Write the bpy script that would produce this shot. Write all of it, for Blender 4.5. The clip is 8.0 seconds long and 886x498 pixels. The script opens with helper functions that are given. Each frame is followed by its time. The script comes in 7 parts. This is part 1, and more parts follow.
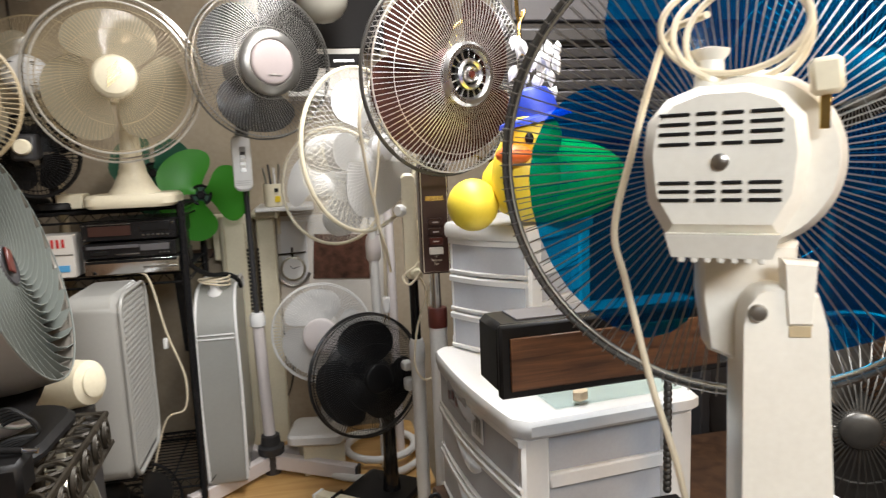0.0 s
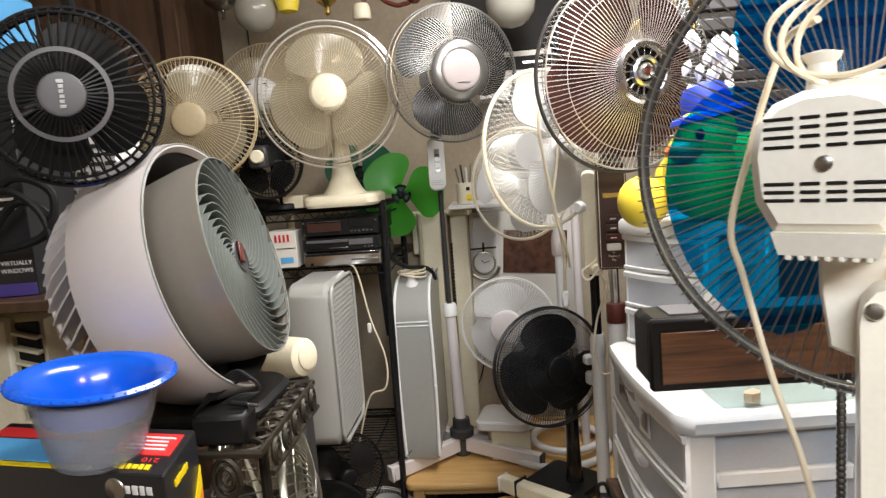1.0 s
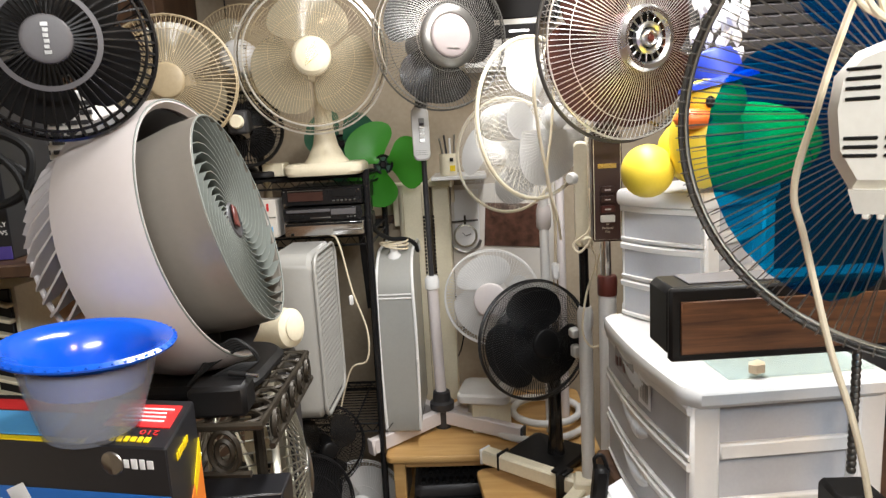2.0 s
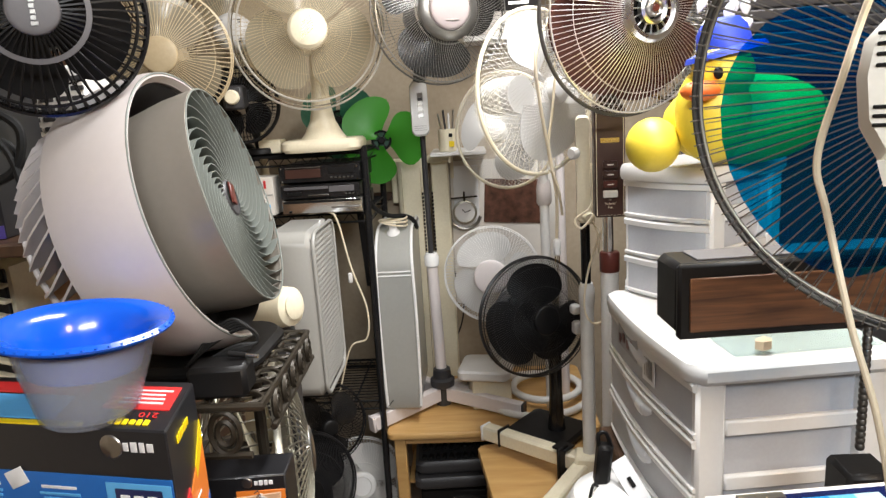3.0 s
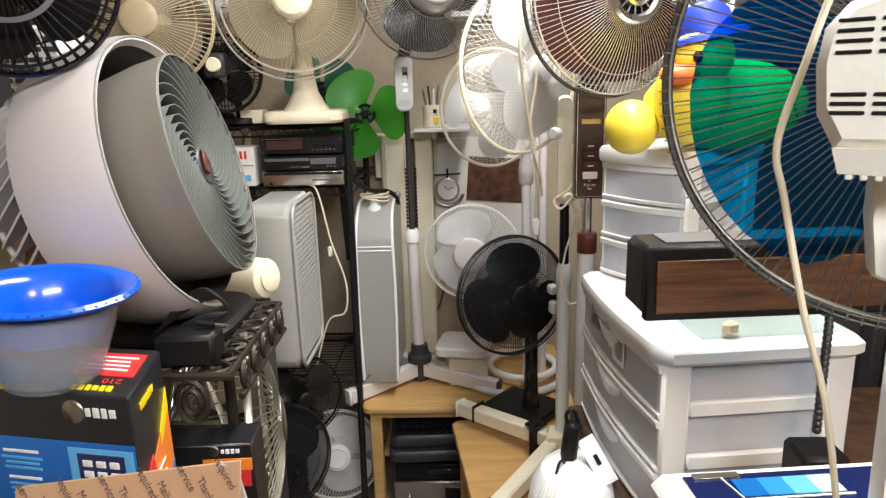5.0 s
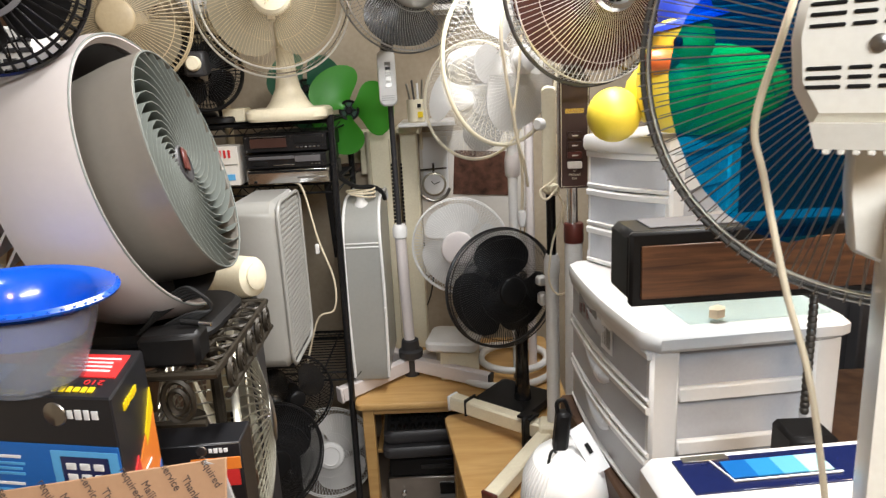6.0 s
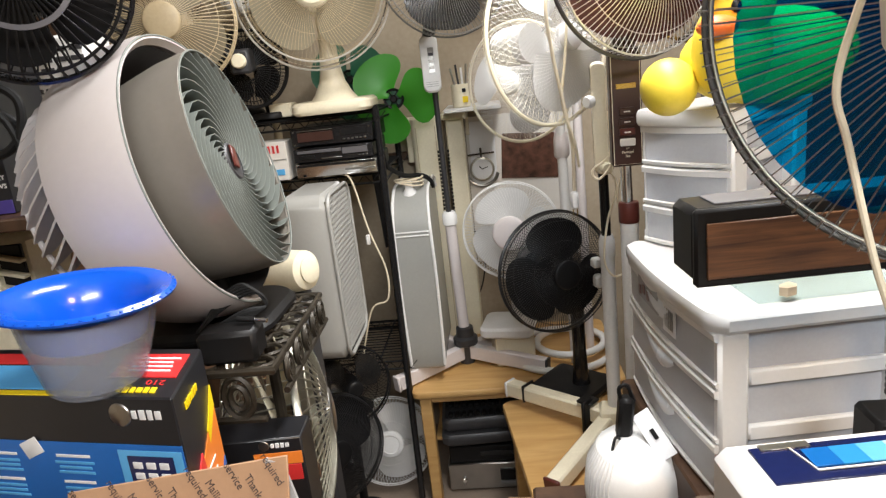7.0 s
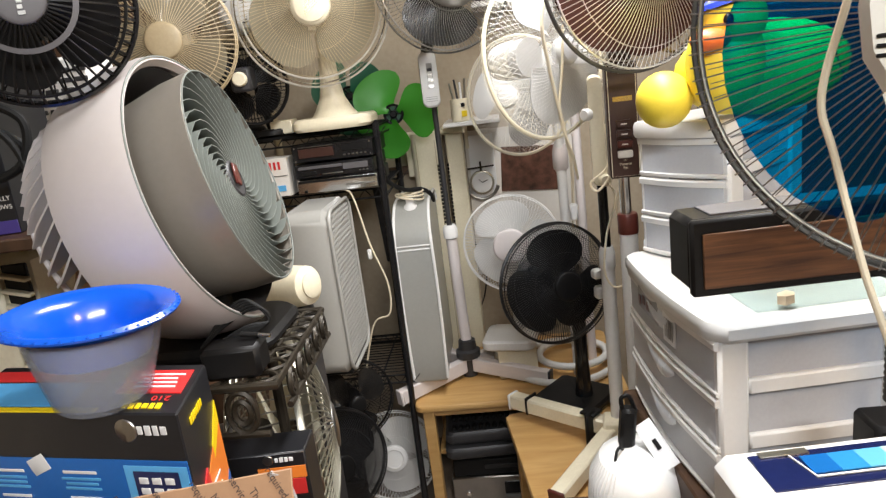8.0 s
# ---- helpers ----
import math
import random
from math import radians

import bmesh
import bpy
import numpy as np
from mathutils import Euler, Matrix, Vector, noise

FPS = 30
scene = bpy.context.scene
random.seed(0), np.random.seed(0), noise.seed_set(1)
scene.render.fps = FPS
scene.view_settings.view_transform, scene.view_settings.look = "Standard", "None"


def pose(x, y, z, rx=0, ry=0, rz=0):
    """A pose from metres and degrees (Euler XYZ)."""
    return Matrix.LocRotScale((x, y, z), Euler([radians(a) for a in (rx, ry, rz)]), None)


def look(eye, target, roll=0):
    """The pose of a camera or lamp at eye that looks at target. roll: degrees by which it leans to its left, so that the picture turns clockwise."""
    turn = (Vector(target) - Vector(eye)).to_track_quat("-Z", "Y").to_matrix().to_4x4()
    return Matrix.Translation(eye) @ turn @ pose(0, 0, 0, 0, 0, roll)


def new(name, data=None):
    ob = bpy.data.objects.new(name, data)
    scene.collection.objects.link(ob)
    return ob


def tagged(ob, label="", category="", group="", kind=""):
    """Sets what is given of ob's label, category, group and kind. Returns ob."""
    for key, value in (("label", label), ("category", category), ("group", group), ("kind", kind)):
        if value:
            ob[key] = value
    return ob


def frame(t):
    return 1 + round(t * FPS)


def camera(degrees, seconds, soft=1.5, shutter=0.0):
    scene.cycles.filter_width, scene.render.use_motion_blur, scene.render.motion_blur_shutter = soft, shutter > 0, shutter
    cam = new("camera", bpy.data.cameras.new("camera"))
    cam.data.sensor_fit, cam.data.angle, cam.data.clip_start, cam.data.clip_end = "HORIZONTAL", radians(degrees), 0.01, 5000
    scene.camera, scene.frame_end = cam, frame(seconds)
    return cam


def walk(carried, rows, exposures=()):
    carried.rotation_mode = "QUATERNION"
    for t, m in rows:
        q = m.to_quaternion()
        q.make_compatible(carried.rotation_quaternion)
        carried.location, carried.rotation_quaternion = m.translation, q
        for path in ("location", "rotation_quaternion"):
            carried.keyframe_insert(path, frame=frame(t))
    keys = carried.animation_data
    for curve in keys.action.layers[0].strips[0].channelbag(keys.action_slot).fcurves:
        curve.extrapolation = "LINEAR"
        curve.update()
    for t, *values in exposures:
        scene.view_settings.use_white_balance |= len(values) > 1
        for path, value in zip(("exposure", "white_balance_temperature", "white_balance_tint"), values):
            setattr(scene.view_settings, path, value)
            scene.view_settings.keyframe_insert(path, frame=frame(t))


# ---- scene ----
cam = camera(67.0, 8.0, soft=1.3, shutter=0.5)
PATH = [
    (0.0, (0.0366, 0.0180, 1.6307), (81.79, 2.33, -11.70)),
    (0.3, (0.0941, -0.0126, 1.6298), (81.90, 2.80, -6.80)),
    (0.5, (0.1185, -0.0276, 1.6321), (81.28, 3.90, -1.23)),
    (0.7, (0.1053, -0.0460, 1.6288), (81.59, 4.71, 4.12)),
    (1.0, (0.0882, -0.0594, 1.6386), (82.37, 4.28, 5.36)),
    (1.5, (0.0306, -0.0615, 1.6354), (82.78, 3.20, 4.53)),
    (1.7, (0.0290, -0.0466, 1.6281), (81.66, 3.01, 3.26)),
    (2.8, (0.0180, -0.0136, 1.6203), (78.70, 3.33, 2.33)),
    (3.0, (0.0188, -0.0085, 1.6203), (78.11, 3.51, 2.44)),
    (3.5, (0.0101, -0.0095, 1.6167), (76.79, 3.61, 2.77)),
    (4.0, (0.0322, -0.0148, 1.6140), (75.73, 2.16, 2.51)),
    (4.5, (0.0289, -0.0138, 1.6270), (75.97, 1.29, 1.94)),
    (4.7, (0.0302, -0.0100, 1.6233), (76.14, 1.30, 1.82)),
    (5.8, (0.0539, -0.0075, 1.6122), (75.89, 2.66, 0.66)),
    (6.0, (0.0436, -0.0053, 1.6100), (75.76, 2.84, 0.40)),
    (6.5, (0.0198, -0.0021, 1.6043), (75.37, 4.87, 2.80)),
    (7.0, (0.0391, 0.0159, 1.6071), (74.83, 6.21, 3.95)),
    (7.5, (0.0332, 0.0138, 1.6129), (75.14, 6.70, 3.80)),
    (8.0, (0.0425, 0.0053, 1.6101), (75.96, 7.00, 3.90)),
]
walk(cam, [(t, pose(*p, *r)) for t, p, r in PATH], exposures=[(0.0, -0.34), (0.5, -0.32), (1.0, -0.20), (1.7, -0.07), (3.0, 0.0), (8.0, 0.0)])

# ---- light ----
world = bpy.data.worlds.new("world")
scene.world = world
world.use_nodes = True
world.node_tree.nodes["Background"].inputs[0].default_value = (0.95, 0.97, 1.0, 1)
world.node_tree.nodes["Background"].inputs[1].default_value = 0.25


def area_lamp(name, eye, target, sx, sy, watts, colour):
    d = bpy.data.lights.new(name, "AREA")
    d.shape, d.size, d.size_y, d.energy, d.color = "RECTANGLE", sx, sy, watts, colour
    ob = new(name, d)
    ob.matrix_world = look(eye, target)
    return ob


area_lamp("ceiling_tube_light", (0.30, 1.30, 2.53), (0.30, 1.32, 0.0), 0.26, 1.5, 57, (0.99, 0.985, 0.985))
area_lamp("ceiling_tube_light", (0.44, -1.05, 2.48), (0.32, 1.5, 0.95), 1.2, 0.30, 56, (0.95, 0.975, 1.0))
area_lamp("bulb_light", (1.20, -0.30, 2.30), (0.3, 0.8, 1.4), 0.25, 0.25, 15, (1.0, 0.72, 0.45))


# ---- materials ----
def material(name, rgb, rough=0.5, metal=0.0, var=0.15, scale=8.0, bump=0.06, dirt=0.0, spec=0.5, coat=0.0):
    m = bpy.data.materials.new(name)
    m.use_nodes = True
    nt = m.node_tree
    b = nt.nodes["Principled BSDF"]
    co = nt.nodes.new("ShaderNodeTexCoord")
    big = nt.nodes.new("ShaderNodeTexNoise")
    big.inputs["Scale"].default_value, big.inputs["Detail"].default_value = scale, 5
    fine = nt.nodes.new("ShaderNodeTexNoise")
    fine.inputs["Scale"].default_value, fine.inputs["Detail"].default_value = scale * 22, 3
    nt.links.new(co.outputs["Object"], big.inputs["Vector"])
    nt.links.new(co.outputs["Object"], fine.inputs["Vector"])
    add = nt.nodes.new("ShaderNodeMath")
    add.operation = "MULTIPLY_ADD"
    add.inputs[1].default_value = 0.4
    nt.links.new(fine.outputs["Fac"], add.inputs[0])
    nt.links.new(big.outputs["Fac"], add.inputs[2])
    ramp = nt.nodes.new("ShaderNodeValToRGB")
    lo = [c * (1 - var) * (1 - dirt * k) for c, k in zip(rgb, (0.35, 0.5, 0.7))]
    ramp.color_ramp.elements[0].position, ramp.color_ramp.elements[0].color = 0.42, (*lo, 1)
    ramp.color_ramp.elements[1].position, ramp.color_ramp.elements[1].color = 0.85, (*[min(1, c * (1 + var * 0.6)) for c in rgb], 1)
    nt.links.new(add.outputs[0], ramp.inputs[0])
    nt.links.new(ramp.outputs[0], b.inputs["Base Color"])
    rr = nt.nodes.new("ShaderNodeMapRange")
    rr.inputs["To Min"].default_value, rr.inputs["To Max"].default_value = max(0.03, rough * 0.8), min(1, rough * 1.25)
    nt.links.new(big.outputs["Fac"], rr.inputs["Value"])
    nt.links.new(rr.outputs[0], b.inputs["Roughness"])
    b.inputs["Metallic"].default_value = metal
    b.inputs["Specular IOR Level"].default_value = spec
    b.inputs["Coat Weight"].default_value = coat
    if bump:
        bp = nt.nodes.new("ShaderNodeBump")
        bp.inputs["Strength"].default_value, bp.inputs["Distance"].default_value = bump, 0.002
        nt.links.new(fine.outputs["Fac"], bp.inputs["Height"])
        nt.links.new(bp.outputs[0], b.inputs["Normal"])
    return m


def see_through(name, tint, body, part_clear, rough=0.15, var=0.08, spec=0.5):
    """Tinted translucent plastic: a share of the light passes straight through, coloured by tint."""
    m = material(name, body, rough, var=var, bump=0.02, spec=spec)
    nt = m.node_tree
    tr = nt.nodes.new("ShaderNodeBsdfTransparent")
    tr.inputs[0].default_value = (*tint, 1)
    mix = nt.nodes.new("ShaderNodeMixShader")
    mix.inputs[0].default_value = part_clear
    nt.links.new(nt.nodes["Principled BSDF"].outputs[0], mix.inputs[1])
    nt.links.new(tr.outputs[0], mix.inputs[2])
    nt.links.new(mix.outputs[0], nt.nodes["Material Output"].inputs["Surface"])
    return m


def wood(name, a, b_, rough=0.45, stretch=(1.5, 14, 14), axis_scale=3.0):
    m = material(name, a, rough, bump=0.05)
    nt = m.node_tree
    co = nt.nodes.new("ShaderNodeTexCoord")
    mp = nt.nodes.new("ShaderNodeMapping")
    mp.inputs["Scale"].default_value = stretch
    ns = nt.nodes.new("ShaderNodeTexNoise")
    ns.inputs["Scale"].default_value, ns.inputs["Detail"].default_value, ns.inputs["Distortion"].default_value = axis_scale, 8, 0.6
    rp = nt.nodes.new("ShaderNodeValToRGB")
    rp.color_ramp.elements[0].position, rp.color_ramp.elements[0].color = 0.32, (*b_, 1)
    rp.color_ramp.elements[1].position, rp.color_ramp.elements[1].color = 0.68, (*a, 1)
    nt.links.new(co.outputs["Object"], mp.inputs[0])
    nt.links.new(mp.outputs[0], ns.inputs["Vector"])
    nt.links.new(ns.outputs["Fac"], rp.inputs[0])
    nt.links.new(rp.outputs[0], nt.nodes["Principled BSDF"].inputs["Base Color"])
    return m


WALL = material("wall_paint", (0.40, 0.33, 0.24), 0.8, var=0.12, scale=2.5, bump=0.12, dirt=0.25)
CEIL = material("ceiling_paint", (0.78, 0.75, 0.70), 0.9, var=0.06, scale=2, bump=0.1)
FLOOR = material("floor_vinyl", (0.22, 0.17, 0.13), 0.5, var=0.25, scale=4)
WHITE = material("white_plastic", (0.74, 0.73, 0.71), 0.38, var=0.06, scale=6, bump=0.02, dirt=0.10)
WHITE_GLOSS = material("white_gloss_plastic", (0.82, 0.81, 0.79), 0.25, var=0.04, scale=6, bump=0.01)
CREAM = material("cream_plastic", (0.80, 0.73, 0.55), 0.40, var=0.08, scale=6, bump=0.02, dirt=0.15)
TAN = material("tan_plastic", (0.46, 0.37, 0.23), 0.4, var=0.1, scale=6, bump=0.02, dirt=0.15)
MOTOR_WHITE = material("motor_enamel", (0.80, 0.77, 0.69), 0.30, var=0.05, scale=9, bump=0.03, dirt=0.1)
PINKWHITE = material("warm_white_enamel", (0.70, 0.64, 0.62), 0.38, var=0.06, scale=5, bump=0.02)
BLACK = material("black_plastic", (0.010, 0.0095, 0.0095), 0.40, var=0.3, scale=10, bump=0.04, spec=0.18)
BLACK_WIRE = material("black_coated_wire", (0.014, 0.0135, 0.014), 0.34, var=0.2, scale=20, bump=0.02, spec=0.4)
BLACK_GLOSS = material("black_gloss", (0.012, 0.012, 0.013), 0.16, var=0.3, scale=10, bump=0.01)
HUB_GREY = material("hub_grey_plastic", (0.10, 0.095, 0.10), 0.5, var=0.1, scale=10, bump=0.04)
DARKGREY = material("dark_grey_plastic", (0.036, 0.035, 0.037), 0.42, var=0.2, scale=10, bump=0.05)
GREYMET = material("grey_metal_enamel", (0.30, 0.31, 0.31), 0.36, metal=0.25, var=0.08, scale=5, bump=0.02)
TAUPE = material("taupe_enamel", (0.245, 0.222, 0.190), 0.36, metal=0.3, var=0.08, scale=5, bump=0.02)
SHELL = material("pearl_enamel", (0.49, 0.45, 0.435), 0.45, metal=0.0, var=0.05, scale=4, bump=0.02)
LOUVRE = material("louvre_enamel", (0.16, 0.175, 0.158), 0.42, var=0.08, scale=6, bump=0.02)
HEATER_GREY = material("pale_grey_enamel", (0.37, 0.365, 0.34), 0.35, var=0.06, scale=5, bump=0.02)
SILVER = material("silver_paint", (0.66, 0.66, 0.65), 0.34, metal=0.1, var=0.08, scale=5, bump=0.03)
BRIGHT_WIRE = material("bright_chrome_wire", (0.84, 0.83, 0.81), 0.36, metal=0.85, var=0.08, scale=14, bump=0.0)
BOX_FAN_GREY = material("satin_grey_enamel", (0.36, 0.36, 0.335), 0.24, metal=0.1, var=0.06, scale=5, bump=0.02)
CHROME = material("chrome", (0.80, 0.80, 0.80), 0.15, metal=1.0, var=0.06, scale=14, bump=0.0)
CAP_CHROME = material("brushed_chrome", (0.72, 0.72, 0.72), 0.27, metal=1.0, var=0.1, scale=20, bump=0.02)
SATIN = material("satin_chrome_ring", (0.80, 0.77, 0.70), 0.30, metal=0.55, var=0.1, scale=14, bump=0.0)
BADGE = material("badge_enamel", (0.38, 0.32, 0.31), 0.4, var=0.06, scale=8, bump=0.01)
FOAM = material("beige_foam", (0.74, 0.60, 0.42), 0.8, var=0.15, scale=40, bump=0.3)
CAGE_WIRE = material("nickel_cage_wire", (0.42, 0.40, 0.33), 0.30, metal=0.9, var=0.2, scale=20, bump=0.03, dirt=0.2)
STEEL = material("dull_steel", (0.42, 0.41, 0.39), 0.30, metal=1.0, var=0.15, scale=14, bump=0.03)
GUARD_DARK = material("dark_steel_wire", (0.13, 0.125, 0.115), 0.33, metal=0.8, var=0.2, scale=20, bump=0.03)
GUARD_GREY = material("grey_steel_wire", (0.27, 0.26, 0.24), 0.30, metal=0.8, var=0.2, scale=20, bump=0.03)
BRASS = material("brass", (0.62, 0.44, 0.16), 0.25, metal=1.0, var=0.2, scale=14)
BRONZE = material("bronze_scrollwork", (0.034, 0.027, 0.018), 0.45, metal=0.35, var=0.35, scale=24, bump=0.2, dirt=0.3)
GREEN = see_through("green_plastic", (0.30, 0.80, 0.12), (0.065, 0.36, 0.030), 0.28, 0.36)
GREEN_DARK = material("dark_green_plastic", (0.02, 0.10, 0.055), 0.35, var=0.2)
BLUE_BLADE = see_through("blue_blade", (0.012, 0.66, 0.96), (0.002, 0.034, 0.17), 0.78, 0.12)
TAN_BLADE = see_through("smoke_brown_blade", (0.45, 0.24, 0.18), (0.085, 0.038, 0.030), 0.35, 0.55, spec=0.04)
SMOKE_BLADE = see_through("smoke_grey_blade", (0.42, 0.41, 0.40), (0.040, 0.038, 0.036), 0.30, 0.25)
CLEAR_BLADE = see_through("clear_cream_blade", (0.85, 0.80, 0.68), (0.44, 0.40, 0.30), 0.52, 0.12)
WHITE_BLADE = see_through("white_blade", (0.9, 0.9, 0.9), (0.72, 0.71, 0.69), 0.10, 0.4)
FROST = see_through("frosted_drawer", (0.95, 0.96, 0.98), (0.90, 0.91, 0.94), 0.58, 0.30, 0.08)
FROST_GRIP = material("pale_grip_plastic", (0.80, 0.83, 0.88), 0.25, var=0.04, bump=0.01)
FROST_BOWL = see_through("frosted_bowl", (0.88, 0.91, 0.97), (0.50, 0.53, 0.58), 0.70, 0.2)
BOWL_BLUE = material("blue_bowl_plastic", (0.003, 0.085, 0.56), 0.2, var=0.06, scale=8, bump=0.0, coat=0.3)
YELLOW = material("yellow_vinyl", (0.88, 0.68, 0.06), 0.45, var=0.06, scale=8, bump=0.03)
ORANGE = material("orange_vinyl", (0.80, 0.16, 0.03), 0.45, var=0.1)
BLUE_CLOTH = material("blue_vinyl", (0.02, 0.05, 0.42), 0.5, var=0.1)
PINE = wood("pine_veneer", (0.64, 0.40, 0.16), (0.50, 0.28, 0.09), 0.4, (1.2, 9, 9))
WALNUT = wood("walnut_grain", (0.16, 0.07, 0.028), (0.05, 0.02, 0.009), 0.4, (2.0, 22, 40), 4)
DARKWOOD = wood("dark_wood", (0.09, 0.045, 0.022), (0.04, 0.018, 0.009), 0.5, (9, 9, 1.5))
CARD = material("brown_cardboard", (0.33, 0.195, 0.11), 0.85, var=0.10, scale=9, bump=0.10)
INK = material("dark_ink", (0.05, 0.03, 0.025), 0.7, bump=0)
BOXBLACK = material("black_card_print", (0.012, 0.012, 0.014), 0.32, var=0.2, bump=0.02)
BOXBLUE = material("blue_card_print", (0.012, 0.12, 0.42), 0.35, var=0.08, bump=0.02)
BOXSKY = material("light_blue_print", (0.10, 0.38, 0.70), 0.35, var=0.1, bump=0.02)
BOXRED = material("red_card_print", (0.62, 0.03, 0.03), 0.35, var=0.1, bump=0.02)
BOXYEL = material("yellow_card_print", (0.85, 0.62, 0.01), 0.35, var=0.05, bump=0.02)
BOXORG = material("orange_card_print", (0.80, 0.22, 0.03), 0.35, var=0.1, bump=0.02)
PURPLE = material("purple_print", (0.06, 0.04, 0.20), 0.35, var=0.1, bump=0.02)
PRINT_WHITE = material("white_print", (0.80, 0.80, 0.80), 0.5, var=0.03, bump=0)
PAPER = material("paper", (0.72, 0.68, 0.62), 0.8, var=0.06, scale=5, bump=0.05)
MAROON = material("maroon_plastic", (0.10, 0.022, 0.016), 0.35, var=0.15)
PANEL_BROWN = material("brown_panel", (0.055, 0.024, 0.018), 0.3, var=0.2)
PHOTO = material("brown_photo_print", (0.10, 0.045, 0.03), 0.3, var=0.9, scale=26, bump=0.0)
CORD_WHITE = material("cream_cord", (0.78, 0.68, 0.50), 0.45, var=0.06, bump=0.02)
CORD_BLACK = material("black_cord", (0.010, 0.010, 0.010), 0.5, var=0.2, spec=0.25)
CHARCOAL = material("charcoal_card", (0.022, 0.020, 0.019), 0.8, var=0.2, bump=0.03, spec=0.2)
OPAL = material("opal_glass", (0.34, 0.32, 0.27), 0.18, var=0.05, bump=0)
CRYSTAL = material("white_crystal", (0.90, 0.90, 0.92), 0.12, var=0.05, bump=0.0, coat=0.5)
TAPE = see_through("clear_tape", (0.9, 0.9, 0.9), (0.65, 0.65, 0.65), 0.45, 0.25)
SHADES = [material("display_blue_%s" % k, c, 0.15, var=0.05, bump=0) for k, c in
          (("deep", (0.01, 0.13, 0.42)), ("mid", (0.03, 0.25, 0.55)), ("sky", (0.12, 0.42, 0.66)), ("pale", (0.42, 0.62, 0.62)))]
NAVY = material("navy_display", (0.010, 0.016, 0.075), 0.12, var=0.2, bump=0)


# ---- mesh tools ----
class Geo:
    """Collects vertices and faces, in world metres."""

    def __init__(self):
        self.v, self.f = [], []

    def add(self, vs, fs):
        k = len(self.v)
        self.v += [tuple(p) for p in vs]
        self.f += [tuple(i + k for i in q) for q in fs]
        return self

    def box(self, c, size, m=None, e=0.003):
        """A box with chamfered edges, about c, turned by m."""
        hx, hy, hz = (s / 2 for s in size)
        e = min(e, hx * 0.6, hy * 0.6, hz * 0.6)
        pts, ids = [], {}
        for sx in (-1, 1):
            for sy in (-1, 1):
                for sz in (-1, 1):
                    for a in range(3):
                        p = [sx * (hx - e), sy * (hy - e), sz * (hz - e)]
                        p[a] = (sx * hx, sy * hy, sz * hz)[a]
                        ids[(sx, sy, sz, a)] = len(pts)
                        pts.append(Vector(p))
        fs = []
        for a in range(3):
            b, d = (a + 1) % 3, (a + 2) % 3
            for s in (-1, 1):
                q = []
                for u, w in ((-1, -1), (1, -1), (1, 1), (-1, 1)):
                    k = [0, 0, 0]
                    k[a], k[b], k[d] = s, u, w
                    q.append(ids[(*k, a)])
                fs.append(q if s > 0 else q[::-1])
            for u in (-1, 1):
                for w in (-1, 1):
                    q = []
                    for s, t in ((-1, b), (1, b), (1, d), (-1, d)):
                        k = [0, 0, 0]
                        k[a], k[b], k[d] = s, u, w
                        q.append(ids[(*k, t)])
                    fs.append(q if u * w < 0 else q[::-1])
        for sx in (-1, 1):
            for sy in (-1, 1):
                for sz in (-1, 1):
                    q = [ids[(sx, sy, sz, a)] for a in range(3)]
                    fs.append(q if sx * sy * sz > 0 else q[::-1])
        mm = Matrix.Translation(c) @ (m.to_4x4() if m else Matrix())
        return self.add([mm @ p for p in pts], fs)

    def keep(self, test):
        """Keeps only the faces whose middle passes the test."""
        self.f = [q for q in self.f if test(sum((Vector(self.v[i]) for i in q), Vector()) / len(q))]
        return self

    def tube(self, pts, r, n=5, closed=False, flat=1.0):
        pts = [Vector(p) for p in pts]
        k = len(pts)
        up = None
        vs, fs = [], []
        for i, p in enumerate(pts):
            a = pts[(i - 1) % k] if closed or i else p
            b = pts[(i + 1) % k] if closed or i < k - 1 else p
            t = (b - a).normalized()
            if up is None:
                up = t.orthogonal().normalized()
            up = (up - t * up.dot(t)).normalized()
            side = t.cross(up)
            rad = r[i] if isinstance(r, (list, tuple)) else r
            for j in range(n):
                w = 2 * math.pi * j / n
                vs.append(p + (up * math.cos(w) + side * math.sin(w) * flat) * rad)
        for i in range(k if closed else k - 1):
            for j in range(n):
                a, b = i * n + j, i * n + (j + 1) % n
                c, d = ((i + 1) % k) * n + (j + 1) % n, ((i + 1) % k) * n + j
                fs.append((a, b, c, d))
        if not closed:
            fs.append(tuple(range(n))[::-1])
            fs.append(tuple((k - 1) * n + j for j in range(n)))
        return self.add(vs, fs)

    def ring(self, m, r, z, wire, n=64, k=5):
        return self.tube([m @ Vector((r * math.cos(2 * math.pi * i / n), r * math.sin(2 * math.pi * i / n), z)) for i in range(n)], wire, k, True)

    def lathe(self, prof, m, n=40, close=True, squash=(1, 1)):
        vs, fs = [], []
        for r, z in prof:
            for j in range(n):
                w = 2 * math.pi * j / n
                vs.append(m @ Vector((r * squash[0] * math.cos(w), r * squash[1] * math.sin(w), z)))
        for i in range(len(prof) - 1):
            for j in range(n):
                fs.append((i * n + j, i * n + (j + 1) % n, (i + 1) * n + (j + 1) % n, (i + 1) * n + j))
        if close:
            fs.append(tuple(range(n))[::-1])
            fs.append(tuple((len(prof) - 1) * n + j for j in range(n)))
        return self.add(vs, fs)

